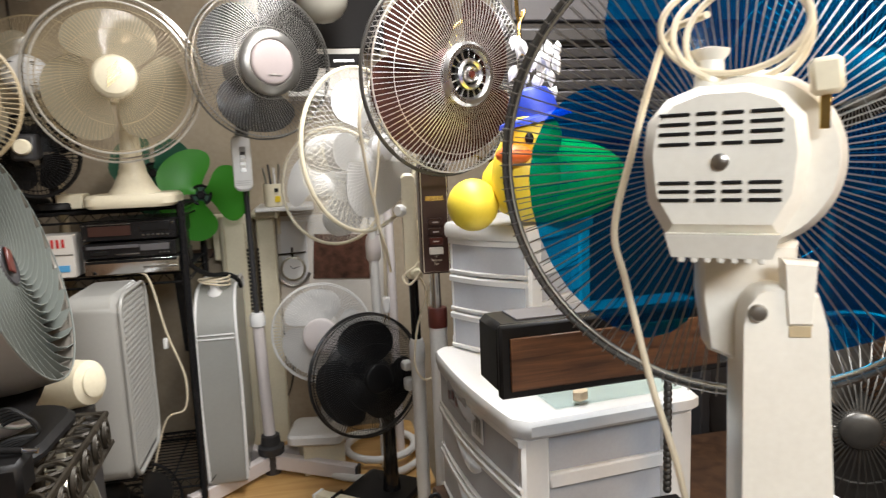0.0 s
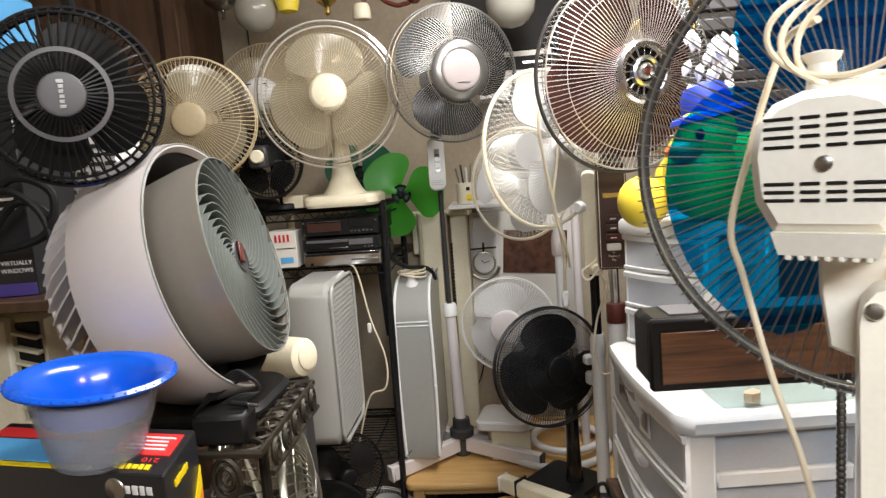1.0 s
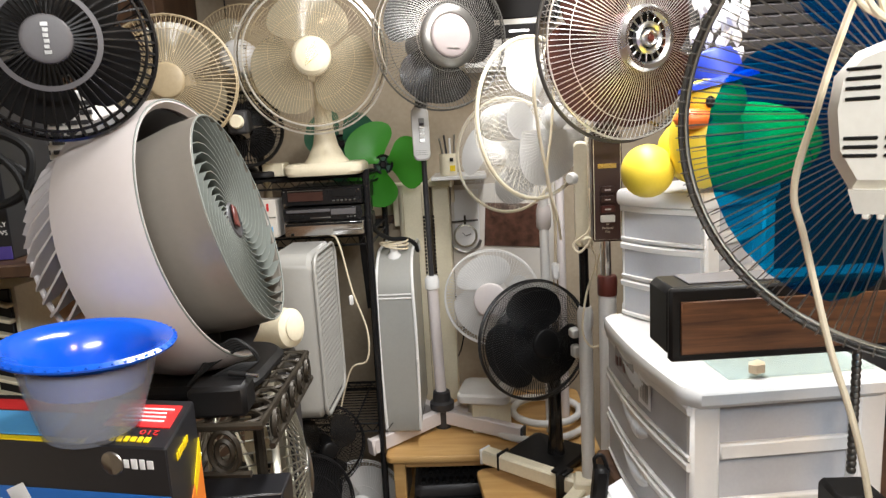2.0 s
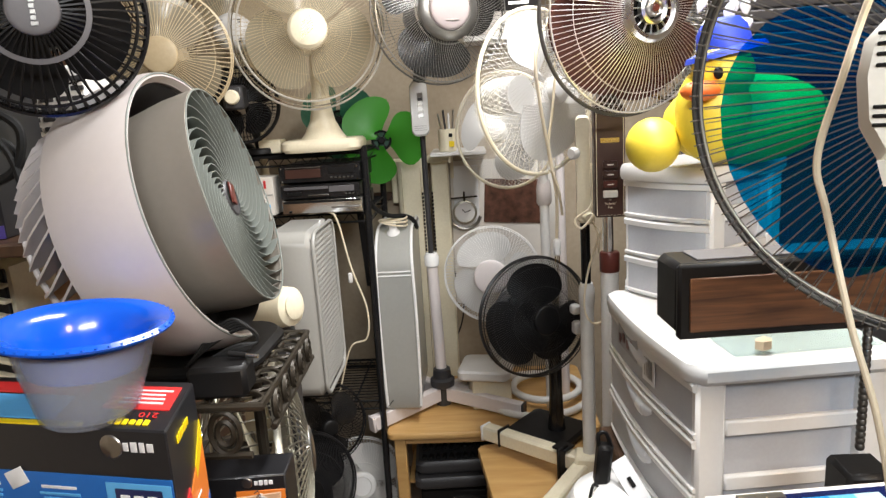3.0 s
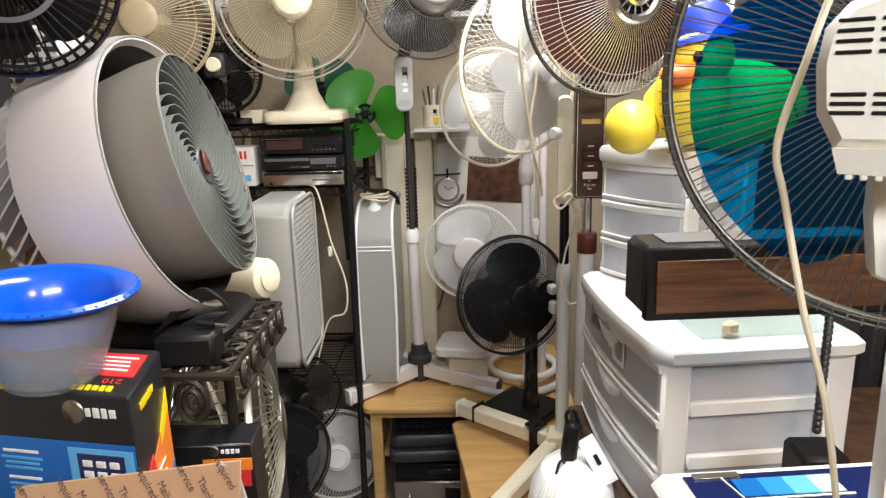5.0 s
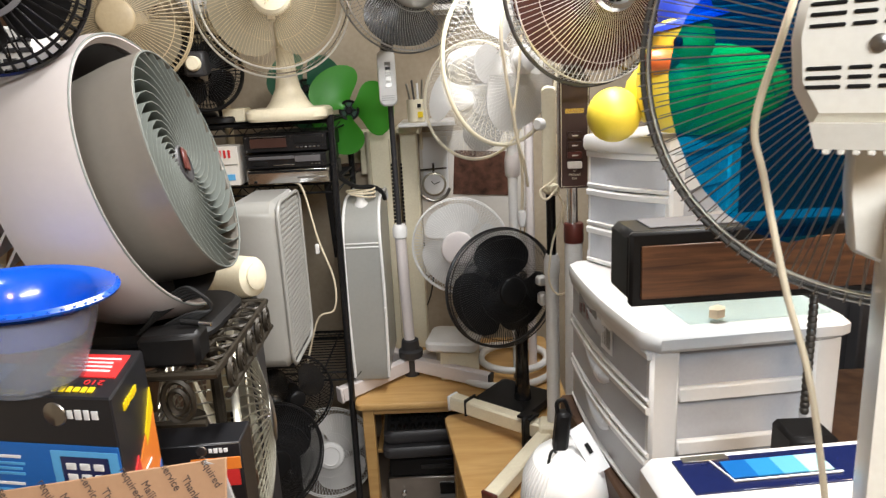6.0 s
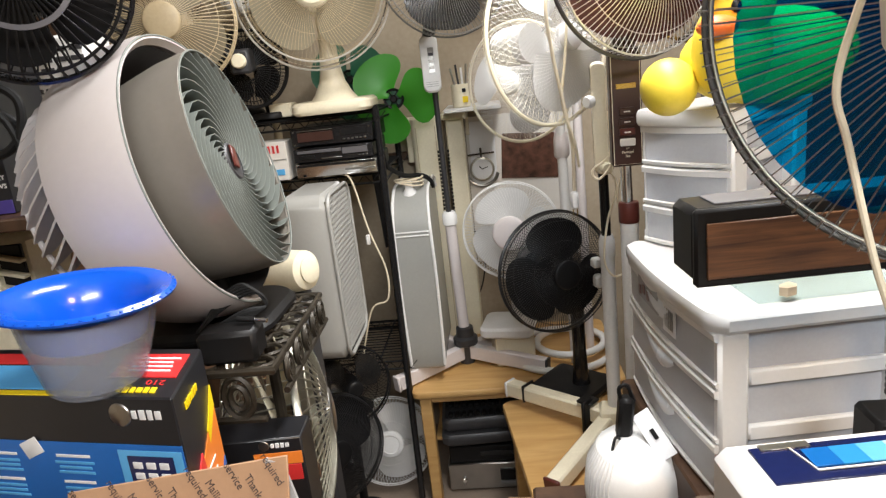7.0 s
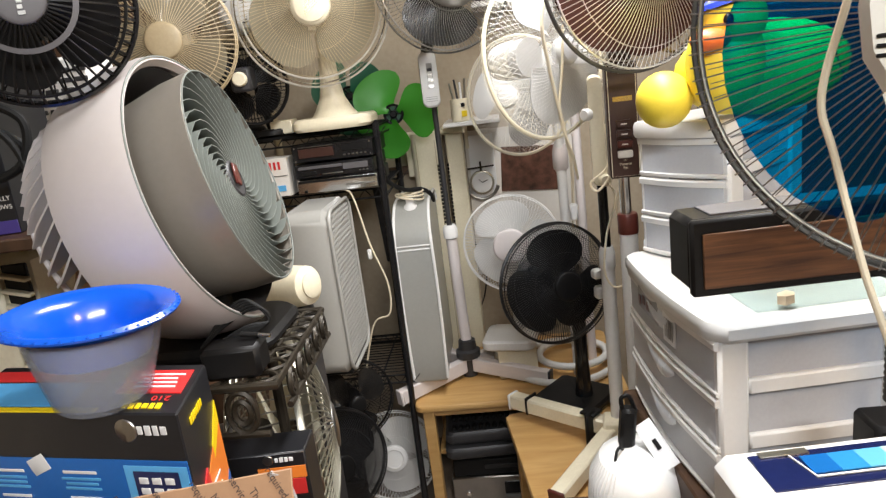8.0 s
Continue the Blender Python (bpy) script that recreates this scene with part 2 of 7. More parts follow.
    def ball(self, c, rad, m=None, n=24):
        prof = [(max(0.002, math.sin(math.pi * i / (n // 2))), -math.cos(math.pi * i / (n // 2))) for i in range(n // 2 + 1)]
        mm = Matrix.Translation(c) @ (m.to_4x4() if m else Matrix()) @ Matrix.Diagonal((*rad, 1))
        return self.lathe(prof, mm, n)

    def prism(self, outline, m, z0, z1, e=0.002):
        """An outline in the local xy plane, drawn from z0 to z1 with small chamfers."""
        k = len(outline)
        cx, cy = sum(p[0] for p in outline) / k, sum(p[1] for p in outline) / k
        big = max(max(abs(p[0] - cx), abs(p[1] - cy)) for p in outline)
        s = 1 - e / big
        vs, fs = [], []
        for z, q in ((z0, s), (z0 + e, 1), (z1 - e, 1), (z1, s)):
            vs += [m @ Vector((cx + (x - cx) * q, cy + (y - cy) * q, z)) for x, y in outline]
        for i in range(3):
            for j in range(k):
                fs.append((i * k + j, i * k + (j + 1) % k, (i + 1) * k + (j + 1) % k, (i + 1) * k + j))
        fs += [tuple(range(k))[::-1], tuple(3 * k + j for j in range(k))]
        return self.add(vs, fs)


def rounded(w, h, r, n=6):
    out = []
    for cx, cy, a in ((w / 2 - r, h / 2 - r, 0), (-w / 2 + r, h / 2 - r, 90), (-w / 2 + r, -h / 2 + r, 180), (w / 2 - r, -h / 2 + r, 270)):
        out += [(cx + r * math.cos(radians(a + 90 * i / n)), cy + r * math.sin(radians(a + 90 * i / n))) for i in range(n + 1)]
    return out


def frame_to(c, d, up=(0, 0, 1)):
    """The pose at c whose z looks along d and whose y is as near up as can be."""
    z = Vector(d).normalized()
    x = Vector(up).cross(z).normalized()
    y = z.cross(x)
    m = Matrix((x, y, z)).transposed().to_4x4()
    m.translation = Vector(c)
    return m


def spin(deg):
    return Matrix.Rotation(radians(deg), 3, "Z")


def smooth_path(pts, n=8):
    """A Catmull-Rom curve through pts."""
    pts = [Vector(p) for p in pts]
    q = [2 * pts[0] - pts[1]] + pts + [2 * pts[-1] - pts[-2]]
    out = []
    for i in range(1, len(q) - 2):
        for k in range(n):
            t = k / n
            a, b, c, d = q[i - 1], q[i], q[i + 1], q[i + 2]
            out.append(0.5 * (2 * b + (c - a) * t + (2 * a - 5 * b + 4 * c - d) * t * t + (3 * b - a - 3 * c + d) * t ** 3))
    return out + [pts[-1]]


def thing(name, base, label, category, group="", kind=""):
    ob = new(name)
    ob.empty_display_size = 0.05
    ob.location = base
    return tagged(ob, label, category, group, kind)


def mesh_of(name, geo, mat, origin):
    me = bpy.data.meshes.new(name)
    o = Vector(origin)
    me.from_pydata([Vector(p) - o for p in geo.v], [], geo.f)
    me.materials.append(mat)
    me.validate()
    me.polygons.foreach_set("use_smooth", [True] * len(me.polygons))
    me.set_sharp_from_angle(angle=radians(38))
    me.update()
    return me


def part(name, geo, mat, parent, label=""):
    """One mesh object under a thing or under a part."""
    root = parent
    while root.parent:
        root = root.parent
    ob = new(name, mesh_of(name, geo, mat, root.location))
    ob.parent = parent
    if label:
        ob["label"] = label
    return ob


def solid(name, geo, mat, label, category="", kind="", group=""):
    """A thing of one mesh, with its origin at its base."""
    lo = [min(p[i] for p in geo.v) for i in range(3)]
    hi = [max(p[i] for p in geo.v) for i in range(3)]
    base = ((lo[0] + hi[0]) / 2, (lo[1] + hi[1]) / 2, lo[2])
    ob = new(name, mesh_of(name, geo, mat, base))
    ob.location = base
    return tagged(ob, label, category, group, kind)


def lettering(name, body, size, m, mat, parent, extrude=0.0003):
    cu = bpy.data.curves.new(name, "FONT")
    cu.body, cu.size, cu.extrude, cu.align_x, cu.align_y = body, size, extrude, "CENTER", "CENTER"
    tmp = bpy.data.objects.new(name, cu)
    me = bpy.data.meshes.new_from_object(tmp)
    bpy.data.objects.remove(tmp)
    root = parent
    while root.parent:
        root = root.parent
    me.transform(Matrix.Translation(-root.location) @ m)
    me.materials.clear()
    me.materials.append(mat)
    ob = new(name, me)
    ob.parent = parent
    return ob


# ---- fan pieces ----
def guard(name, parent, mat, m, r0, r1, dome, n, wire, rings, swirl=0.0, power=2.2, sign=1, segs=5, skirt=0.0, label=""):
    """A wire guard: its rings in one mesh, and each spoke from r0 to r1 over the dome, with a skirt that turns back at the rim, as a piece."""
    root = parent
    while root.parent:
        root = root.parent
    hgt = lambda r: sign * dome * (1 - (r / r1) ** power)
    g = Geo()
    for r, w in rings:
        g.ring(m, r, hgt(r) - sign * wire, w)
    if not rings:
        g.ring(m, r1, 0, wire)
    ob = part(name, g, mat, parent, label)
    ps = []
    for k in range(segs + 1):
        u = k / segs
        r = r0 + (r1 - r0) * u
        ps.append(Vector((r * math.cos(swirl * u), r * math.sin(swirl * u), hgt(r))))
    if skirt:
        ps.append(Vector((r1 * 1.01 * math.cos(swirl), r1 * 1.01 * math.sin(swirl), -sign * skirt)))
    me = mesh_of("spoke", Geo().tube(ps, wire, 4), mat, (0, 0, 0))
    base = Matrix.Translation(-root.location) @ m
    for i in range(n):
        sp = new("spoke", me)
        sp.parent = ob
        sp.matrix_basis = base @ Matrix.Rotation(2 * math.pi * i / n, 4, "Z")
    return ob


def mesh_guard(m, r0, r1, dome, n, wire, turn, sign=1):
    """Two families of crossing spirals: a diamond lattice."""
    g = Geo()
    for fam in (-1, 1):
        for i in range(n):
            a = 2 * math.pi * i / n
            ps = []
            for k in range(9):
                u = k / 8
                r = r0 + (r1 - r0) * u
                w = a + fam * turn * math.log(r / r0) / math.log(r1 / r0)
                ps.append(m @ Vector((r * math.cos(w), r * math.sin(w), sign * dome * (1 - (r / r1) ** 2.5))))
            g.tube(ps, wire, 3)
    return g


def blade(m, r0, r1, half, pitch, sweep, at, thick=0.0025, cup=0.0):
    """One fan blade: a twisted, rounded sheet with thickness."""
    nu, nv = 10, 10
    top, bot = [], []
    for i in range(nu + 1):
        u = i / nu
        wid = half * (0.58 + 0.42 * math.sin(math.pi * min(1, 0.12 + u * 0.55)))
        for j in range(nv + 1):
            v = 2 * j / nv - 1
            r = r0 + (r1 - r0) * u * (1 - 0.16 * abs(v) ** 3.5 * (1.0 if v > 0 else 0.6))
            w = radians(at) + sweep * u + v * wid * (1 - 0.16 * u ** 6)
            z = v * pitch * (1 - 0.35 * u) + cup * (1 - v * v) * u
            for lst, dz in ((top, thick / 2), (bot, -thick / 2)):
                lst.append(m @ Vector((r * math.cos(w), r * math.sin(w), z + dz)))
    k = (nu + 1) * (nv + 1)
    fs = []
    for i in range(nu):
        for j in range(nv):
            a = i * (nv + 1) + j
            q = (a, a + 1, a + nv + 2, a + nv + 1)
            fs += [q[::-1], tuple(x + k for x in q)]
    rim = [j for j in range(nv)] + [i * (nv + 1) + nv for i in range(nu)] + [nu * (nv + 1) + j for j in range(nv, 0, -1)] + [i * (nv + 1) for i in range(nu, 0, -1)]
    for i, a in enumerate(rim):
        b = rim[(i + 1) % len(rim)]
        fs.append((a, b, b + k, a + k))
    return Geo().add(top + bot, fs)


def blades(parent, m, count, r0, r1, half, pitch, sweep, start, mat, label="", cup=0.0):
    for i in range(count):
        part("blade", blade(m, r0, r1, half, pitch, sweep, start + 360 * i / count, cup=cup), mat, parent, label)


def disc(m, r, z0, z1, edge=0.004, n=40, bulge=0.0):
    prof = [(r, z0), (r, z1 - edge), (r - edge * 0.5, z1 - edge * 0.25), (r - edge, z1)]
    prof += [(r * q, z1 + bulge * (1 - q * q)) for q in (0.8, 0.6, 0.4, 0.2, 0.02)]
    return Geo().lathe(prof, m, n)


def motor_can(m, r, z0, z1):
    """A motor housing that runs back (z falls from z1 to z0) with a rounded end."""
    d = z1 - z0
    return Geo().lathe([(r * 0.15, z0), (r * 0.6, z0 + d * 0.02), (r * 0.86, z0 + d * 0.12), (r * 0.97, z0 + d * 0.3), (r, z0 + d * 0.55), (r * 0.98, z1)], m, 36)


# ---- the room ----
def slab_wall(name, c, size, mat, label):
    return solid(name, Geo().box(c, size, e=0.002), mat, label, kind="structure")


slab_wall("floor", (0.05, 0.6, -0.05), (3.5, 4.7, 0.1), FLOOR, "worn brown vinyl floor of the storeroom")
slab_wall("ceiling", (0.05, 0.6, 2.65), (3.5, 4.7, 0.1), CEIL, "plain off-white painted ceiling")
slab_wall("wall_north", (0.05, 2.87, 1.3), (3.5, 0.1, 2.6), WALL, "beige painted back wall with scuffs")
slab_wall("wall_west", (-1.65, 0.6, 1.3), (0.1, 4.44, 2.6), WALL, "beige painted side wall")
slab_wall("wall_east", (1.75, 0.6, 1.3), (0.1, 4.44, 2.6), DARKWOOD, "dark wood panelled side wall")
slab_wall("wall_south", (0.05, -1.67, 1.3), (3.5, 0.1, 2.6), WALL, "beige painted wall behind the walkway")
# ceiling fittings: housings out of view, added to go with the area lamps
fix = thing("ceiling_light", (0.44, -1.05, 2.52), "white ceiling light fitting with a long tube cover", "ceiling light")
part("housing", Geo().box((0.44, -1.05, 2.575), (1.3, 0.36, 0.046), e=0.008), WHITE, fix)
fix = thing("ceiling_light", (0.30, 1.30, 2.555), "long white ceiling light fitting over the fans", "ceiling light")
part("housing", Geo().box((0.30, 1.30, 2.577), (0.34, 1.60, 0.042), e=0.008), WHITE, fix)
# unseen pendant shade, invented to give bulb_light a holder
fix = thing("pendant_lamp", (1.20, -0.30, 2.32), "white pendant shade added out of view over the warm bulb light", "lamp")
part("shade", Geo().lathe([(0.17, 0.0), (0.172, 0.004), (0.10, 0.07), (0.03, 0.10), (0.03, 0.115), (0.026, 0.095), (0.095, 0.064), (0.165, 0.004)], Matrix.Translation((1.20, -0.30, 2.32)), 36, close=False), WHITE, fix)
part("cord", Geo().tube([(1.20, -0.30, 2.43), (1.20, -0.30, 2.60)], 0.005, 8), CORD_WHITE, fix)
solid("pilaster", Geo().box((-0.128, 2.77, 0.71), (0.07, 0.098, 1.415), e=0.006).box((-0.128, 2.765, 1.42), (0.10, 0.11, 0.03), e=0.006), CREAM,
      "cream painted wooden wall moulding", kind="structure")
solid("wooden_post", Geo().box((-1.06, 2.32, 1.3), (0.06, 0.08, 2.6), e=0.004), DARKWOOD, "dark brown wooden upright post", kind="structure")
# invented cabinet: a dark mass that keeps the corner behind the post dark
cab = thing("dark_filler_cabinet", (-1.35, 2.56, 0.0), "tall dark cabinet added to fill the dark corner", "cabinet")
part("body", Geo().box((-1.35, 2.56, 1.28), (0.52, 0.48, 2.56), e=0.006), DARKWOOD, cab)
for x, w in ((-1.22, 0.20), (-1.46, 0.24)):
    part("door", Geo().box((x, 2.312, 1.28), (w, 0.014, 2.3), e=0.004), DARKWOOD, cab)
solid("trim", Geo().box((-0.40, 2.808, 1.27), (0.27, 0.022, 0.034), e=0.003), DARKWOOD, "dark wooden trim strip on the wall", kind="structure")


# ---- stands and fans ----
def tube_post(p0, p1, r, n=20):
    return Geo().tube([p0, p1], r, n)


def white_table_fan():
    t = thing("table_fan", (-0.485, 2.25, 1.505), "cream table fan with clear blades and chrome-ringed guard on the rack", "fan")
    m = frame_to((-0.468, 2.10, 1.872), (0.22, -1, 0.02))
    part("base", Geo().prism(rounded(0.262, 0.20, 0.04), Matrix.Translation((-0.482, 2.25, 0)), 1.505, 1.545, 0.010), CREAM, t)
    part("neck", Geo().lathe([(0.078, 0), (0.062, 0.02), (0.042, 0.06), (0.032, 0.11), (0.026, 0.2), (0.026, 0.30)], Matrix.Translation((-0.482, 2.25, 1.545)), 32), CREAM, t)
    part("motor", motor_can(m @ Matrix.Translation((0, 0, -0.03)), 0.062, -0.13, 0.0), CREAM, t)
    blades(t, m @ Matrix.Translation((0, 0, 0.005)), 3, 0.03, 0.192, 1.0, 0.028, 0.25, 80, CLEAR_BLADE, "clear cream plastic blade")
    fg = guard("front_guard", t, TAN, m @ Matrix.Translation((0, 0, 0.03)), 0.055, 0.208, 0.035, 110, 0.0007, [(0.13, 0.0006)], 0.15)
    part("guard_ring", Geo().ring(m, 0.208, 0.028, 0.0032), SATIN, fg, "chrome guard ring")
    part("rim", Geo().ring(m, 0.232, 0.0, 0.0034), SATIN, t)
    rg = guard("rear_guard", t, TAN, m, 0.06, 0.230, 0.075, 90, 0.0007, [(0.14, 0.0014), (0.2, 0.0014)], 0.0, sign=-1)
    part("side_ring", Geo().ring(m, 0.222, 0.018, 0.0022), CHROME, rg)
    hub = part("hub_cap", disc(m, 0.060, 0.045, 0.070, 0.012, bulge=0.012), CREAM, t)
    for k in range(6):
        part("cap_slot", Geo().box((m @ Vector((0.0, -0.014 + k * 0.008, 0.0815))), (0.05 - k * 0.003, 0.0016, 0.002), m.to_3x3() @ spin(38), e=0.0004), BRASS, hub)


def grey_pedestal_fan():
    t = thing("pedestal_fan", (-0.155, 2.45, 0.48), "smoked grey pedestal fan with white badge on white pole", "fan")
    m = frame_to((-0.065, 2.08, 1.902), (0.42, -0.9, -0.02))
    blades(t, m, 3, 0.04, 0.192, 0.85, 0.03, 0.4, 120, SMOKE_BLADE, "smoked translucent blade")
    fg = guard("front_guard", t, GUARD_GREY, m @ Matrix.Translation((0, 0, 0.03)), 0.075, 0.205, 0.045, 120, 0.0008, [(0.205, 0.0025), (0.10, 0.0012)], 0.35, skirt=0.03)
    part("badge_ring", Geo().lathe([(0.088, 0.055), (0.092, 0.072), (0.085, 0.080), (0.066, 0.084), (0.060, 0.078)], m, 48, close=False), GUARD_GREY, fg)
    part("badge", disc(m, 0.062, 0.06, 0.088, 0.006, bulge=0.005), BADGE, fg, "pinkish white round badge")
    part("badge_mark", Geo().box(m @ Vector((0.002, -0.036, 0.0925)), (0.040, 0.0035, 0.001), m.to_3x3(), e=0.0003), STEEL, fg)
    guard("rear_guard", t, GUARD_DARK, m, 0.06, 0.212, 0.085, 100, 0.0008, [(0.212, 0.003), (0.15, 0.0012)], -0.2, sign=-1)
    part("motor", motor_can(m, 0.06, -0.20, -0.03), DARKGREY, t)
    part("neck", Geo().tube(smooth_path([(-0.10, 2.22, 1.87), (-0.14, 2.34, 1.80), (-0.168, 2.42, 1.70)], 6), 0.022, 14), DARKGREY, t)
    cb = part("control_box", Geo().prism(rounded(0.062, 0.19, 0.022), frame_to((-0.168, 2.40, 1.622), (0.1, -1, 0.05)), -0.03, 0.02, 0.006), WHITE_GLOSS, t, "white control box")
    fm = frame_to((-0.168, 2.40, 1.622), (0.1, -1, 0.05))
    part("switch_panel", Geo().box(fm @ Vector((0.004, 0.012, 0.0205)), (0.020, 0.085, 0.003), fm.to_3x3(), e=0.001), STEEL, cb)
    for k in range(3):
        part("slider", Geo().box(fm @ Vector((0.004, -0.012 + k * 0.022, 0.0235)), (0.016, 0.010, 0.004), fm.to_3x3(), e=0.001), WHITE if k != 2 else DARKGREY, cb)
    for k in range(3):
        part("box_groove", Geo().box(fm @ Vector((0, -0.060 - k * 0.007, 0.0205)), (0.045, 0.0018, 0.002), fm.to_3x3(), e=0.0005), STEEL, cb)
    part("upper_pole", tube_post((-0.166, 2.44, 1.54), (-0.164, 2.45, 1.07), 0.0098), DARKGREY, t, "dark grey inner pole")
    part("collar", Geo().lathe([(0.018, -0.03), (0.027, -0.022), (0.028, 0.012), (0.021, 0.026)], Matrix.Translation((-0.163, 2.45, 1.065)), 28), WHITE_GLOSS, t)
    part("lower_pole", tube_post((-0.163, 2.45, 1.05), (-0.153, 2.45, 0.60), 0.021, 24), PINKWHITE, t)
    part("hub", Geo().lathe([(0.030, 0.0), (0.031, 0.070), (0.047, 0.078), (0.048, 0.104), (0.036, 0.112), (0.033, 0.146), (0.026, 0.150)], Matrix.Translation((-0.152, 2.45, 0.482)), 16), DARKGREY, t, "dark grey plastic hub")
    for x, y in ((-0.40, 2.235), (0.148, 2.30), (-0.34, 2.70), (0.06, 2.66)):
        a, b = Vector((-0.152, 2.45, 0.530)), Vector((x, y, 0.511))
        d = (b - a)
        fm2 = frame_to((a + b) / 2, d)
        leg = part("foot", Geo().box((a + b) / 2, (0.034, 0.056, d.length), fm2.to_3x3(), e=0.004), PINKWHITE, t)
        part("foot_cap", Geo().box(b + d.normalized() * 0.004, (0.037, 0.060, 0.010), fm2.to_3x3(), e=0.003), DARKGREY if x > 0 else PINKWHITE, leg)


def lattice_fan(name, c, d, R, pole_xy, z_foot, label, tilt_blades, pole_mats):
    """A white fan with a diamond-mesh guard on a pole."""
    t = thing(name, (pole_xy[0], pole_xy[1], z_foot), label, "fan")
    m = frame_to(c, d)
    for at in tilt_blades:
        part("blade", blade(m, 0.03, R * 0.88, 0.80, 0.045, 0.35, at), WHITE_BLADE, t, "white plastic blade")
    part("front_guard", mesh_guard(m @ Matrix.Translation((0, 0, 0.015)), 0.035, R, 0.05, 80, 0.00050, 1.2), WHITE, t)["kind"] = "stuff"
    part("rear_guard", mesh_guard(m @ Matrix.Translation((0, 0, -0.015)), 0.05, R, 0.08, 60, 0.00045, 1.2, -1), CREAM, t)["kind"] = "stuff"
    part("rim", Geo().ring(m, R, 0.0, 0.0055, 72, 8), CREAM, t, "cream plastic rim")
    part("hub_cap", disc(m, 0.035, 0.05, 0.082, 0.008, bulge=0.006), WHITE_GLOSS, t)
    part("motor", motor_can(m, 0.052, -0.20, -0.06), WHITE_GLOSS, t)
    return t, m


def mesh_pedestal_fan():
    x, y = 0.316, 1.84
    t, m = lattice_fan("pedestal_fan", (0.192, 1.80, 1.645), (0.66, -0.75, 0.03), 0.212, (x, y), 0.48,
                       "white mesh pedestal fan with cream rim and control box", (86, 284), None)
    part("neck_joint", Geo().ball((0.278, 1.885, 1.62), (0.035, 0.035, 0.05)), WHITE_GLOSS, t)
    fm = frame_to((0.300, 1.76, 1.44), (-0.12, -1, 0))
    cb = part("control_box", Geo().prism(rounded(0.036, 0.28, 0.014), fm, -0.05, 0.012, 0.005), CREAM, t, "cream plastic control box")
    part("knob", Geo().lathe([(0.016, 0), (0.016, 0.012), (0.012, 0.018)], frame_to(fm @ Vector((-0.020, 0.045, 0.005)), (-0.7, -0.7, 0)), 24), WHITE, cb)
    part("knob", Geo().lathe([(0.016, 0), (0.016, 0.012), (0.012, 0.018)], frame_to(fm @ Vector((0.010, -0.125, 0.010)), (0.1, -1, 0)), 24), CREAM, cb)
    part("upper_pole", tube_post((x - 0.002, y, 1.33), (x, y, 1.09), 0.0135), BLACK_GLOSS, t, "black inner pole")
    part("collar", Geo().lathe([(0.0205, -0.035), (0.0225, -0.028), (0.0225, 0.012), (0.017, 0.028)], Matrix.Translation((x, y, 1.085)), 28), WHITE_GLOSS, t)
    part("lower_pole", tube_post((x, y, 1.06), (x + 0.001, y, 0.58), 0.0195, 24), WHITE, t)
    part("foot_block", Geo().box((x - 0.012, y - 0.005, 0.548), (0.065, 0.075, 0.085), spin(-8), e=0.008), CREAM, t)
    for b, cap in (((0.010, 2.10, 0.535), WHITE), ((0.105, 1.575, 0.505), MAROON), ((0.56, 2.08, 0.52), MAROON)):
        a, b = Vector((x - 0.01, y, 0.55)), Vector(b)
        d = b - a
        fm2 = frame_to((a + b) / 2, d)
        leg = part("foot", Geo().box((a + b) / 2, (0.046, 0.050, d.length), fm2.to_3x3(), e=0.006), CREAM, t, "cream enamelled foot beam")
        part("foot_cap", Geo().box(b, (0.050, 0.054, 0.012), fm2.to_3x3(), e=0.004), cap, leg)
    fm2 = frame_to((0.232, 1.900, 0.535), Vector((-0.30, 0.26, 0.0)))
    part("strap", Geo().box((0.238, 1.862, 0.535), (0.012, 0.050, 0.125), spin(-40), e=0.004).box((0.244, 1.885, 0.585), (0.050, 0.052, 0.010), fm2.to_3x3() @ Matrix.Rotation(radians(90), 3, "X"), e=0.003), BLACK, t, "broad black strap over the foot")
    part("strap", Geo().box((0.068, 2.053, 0.541), (0.058, 0.060, 0.008), fm2.to_3x3(), e=0.002), BLACK, t, "narrow black strap round the foot")
    return t


def second_mesh_fan():
    t, m = lattice_fan("pedestal_fan", (0.125, 2.26, 1.535), (-0.50, -0.85, 0.05), 0.19, (0.262, 2.38), 0.48,
                       "white pedestal fan with mesh guard behind the others", (30, 150, 270), None)
    part("pole", tube_post((0.255, 2.36, 1.50), (0.262, 2.38, 0.48), 0.017, 20), WHITE, t)
    part("collar", Geo().lathe([(0.020, -0.03), (0.027, -0.02), (0.027, 0.03), (0.022, 0.06)], Matrix.Translation((0.257, 2.37, 1.29)), 24), PINKWHITE, t)
    part("arm", tube_post((0.19, 2.37, 1.53), (0.255, 2.36, 1.49), 0.018), WHITE, t)
    solid("white_pipe", tube_post((0.335, 2.5, 0.0), (0.332, 2.5, 1.45), 0.016), PINKWHITE, "white painted pipe by the wall", "pipe")


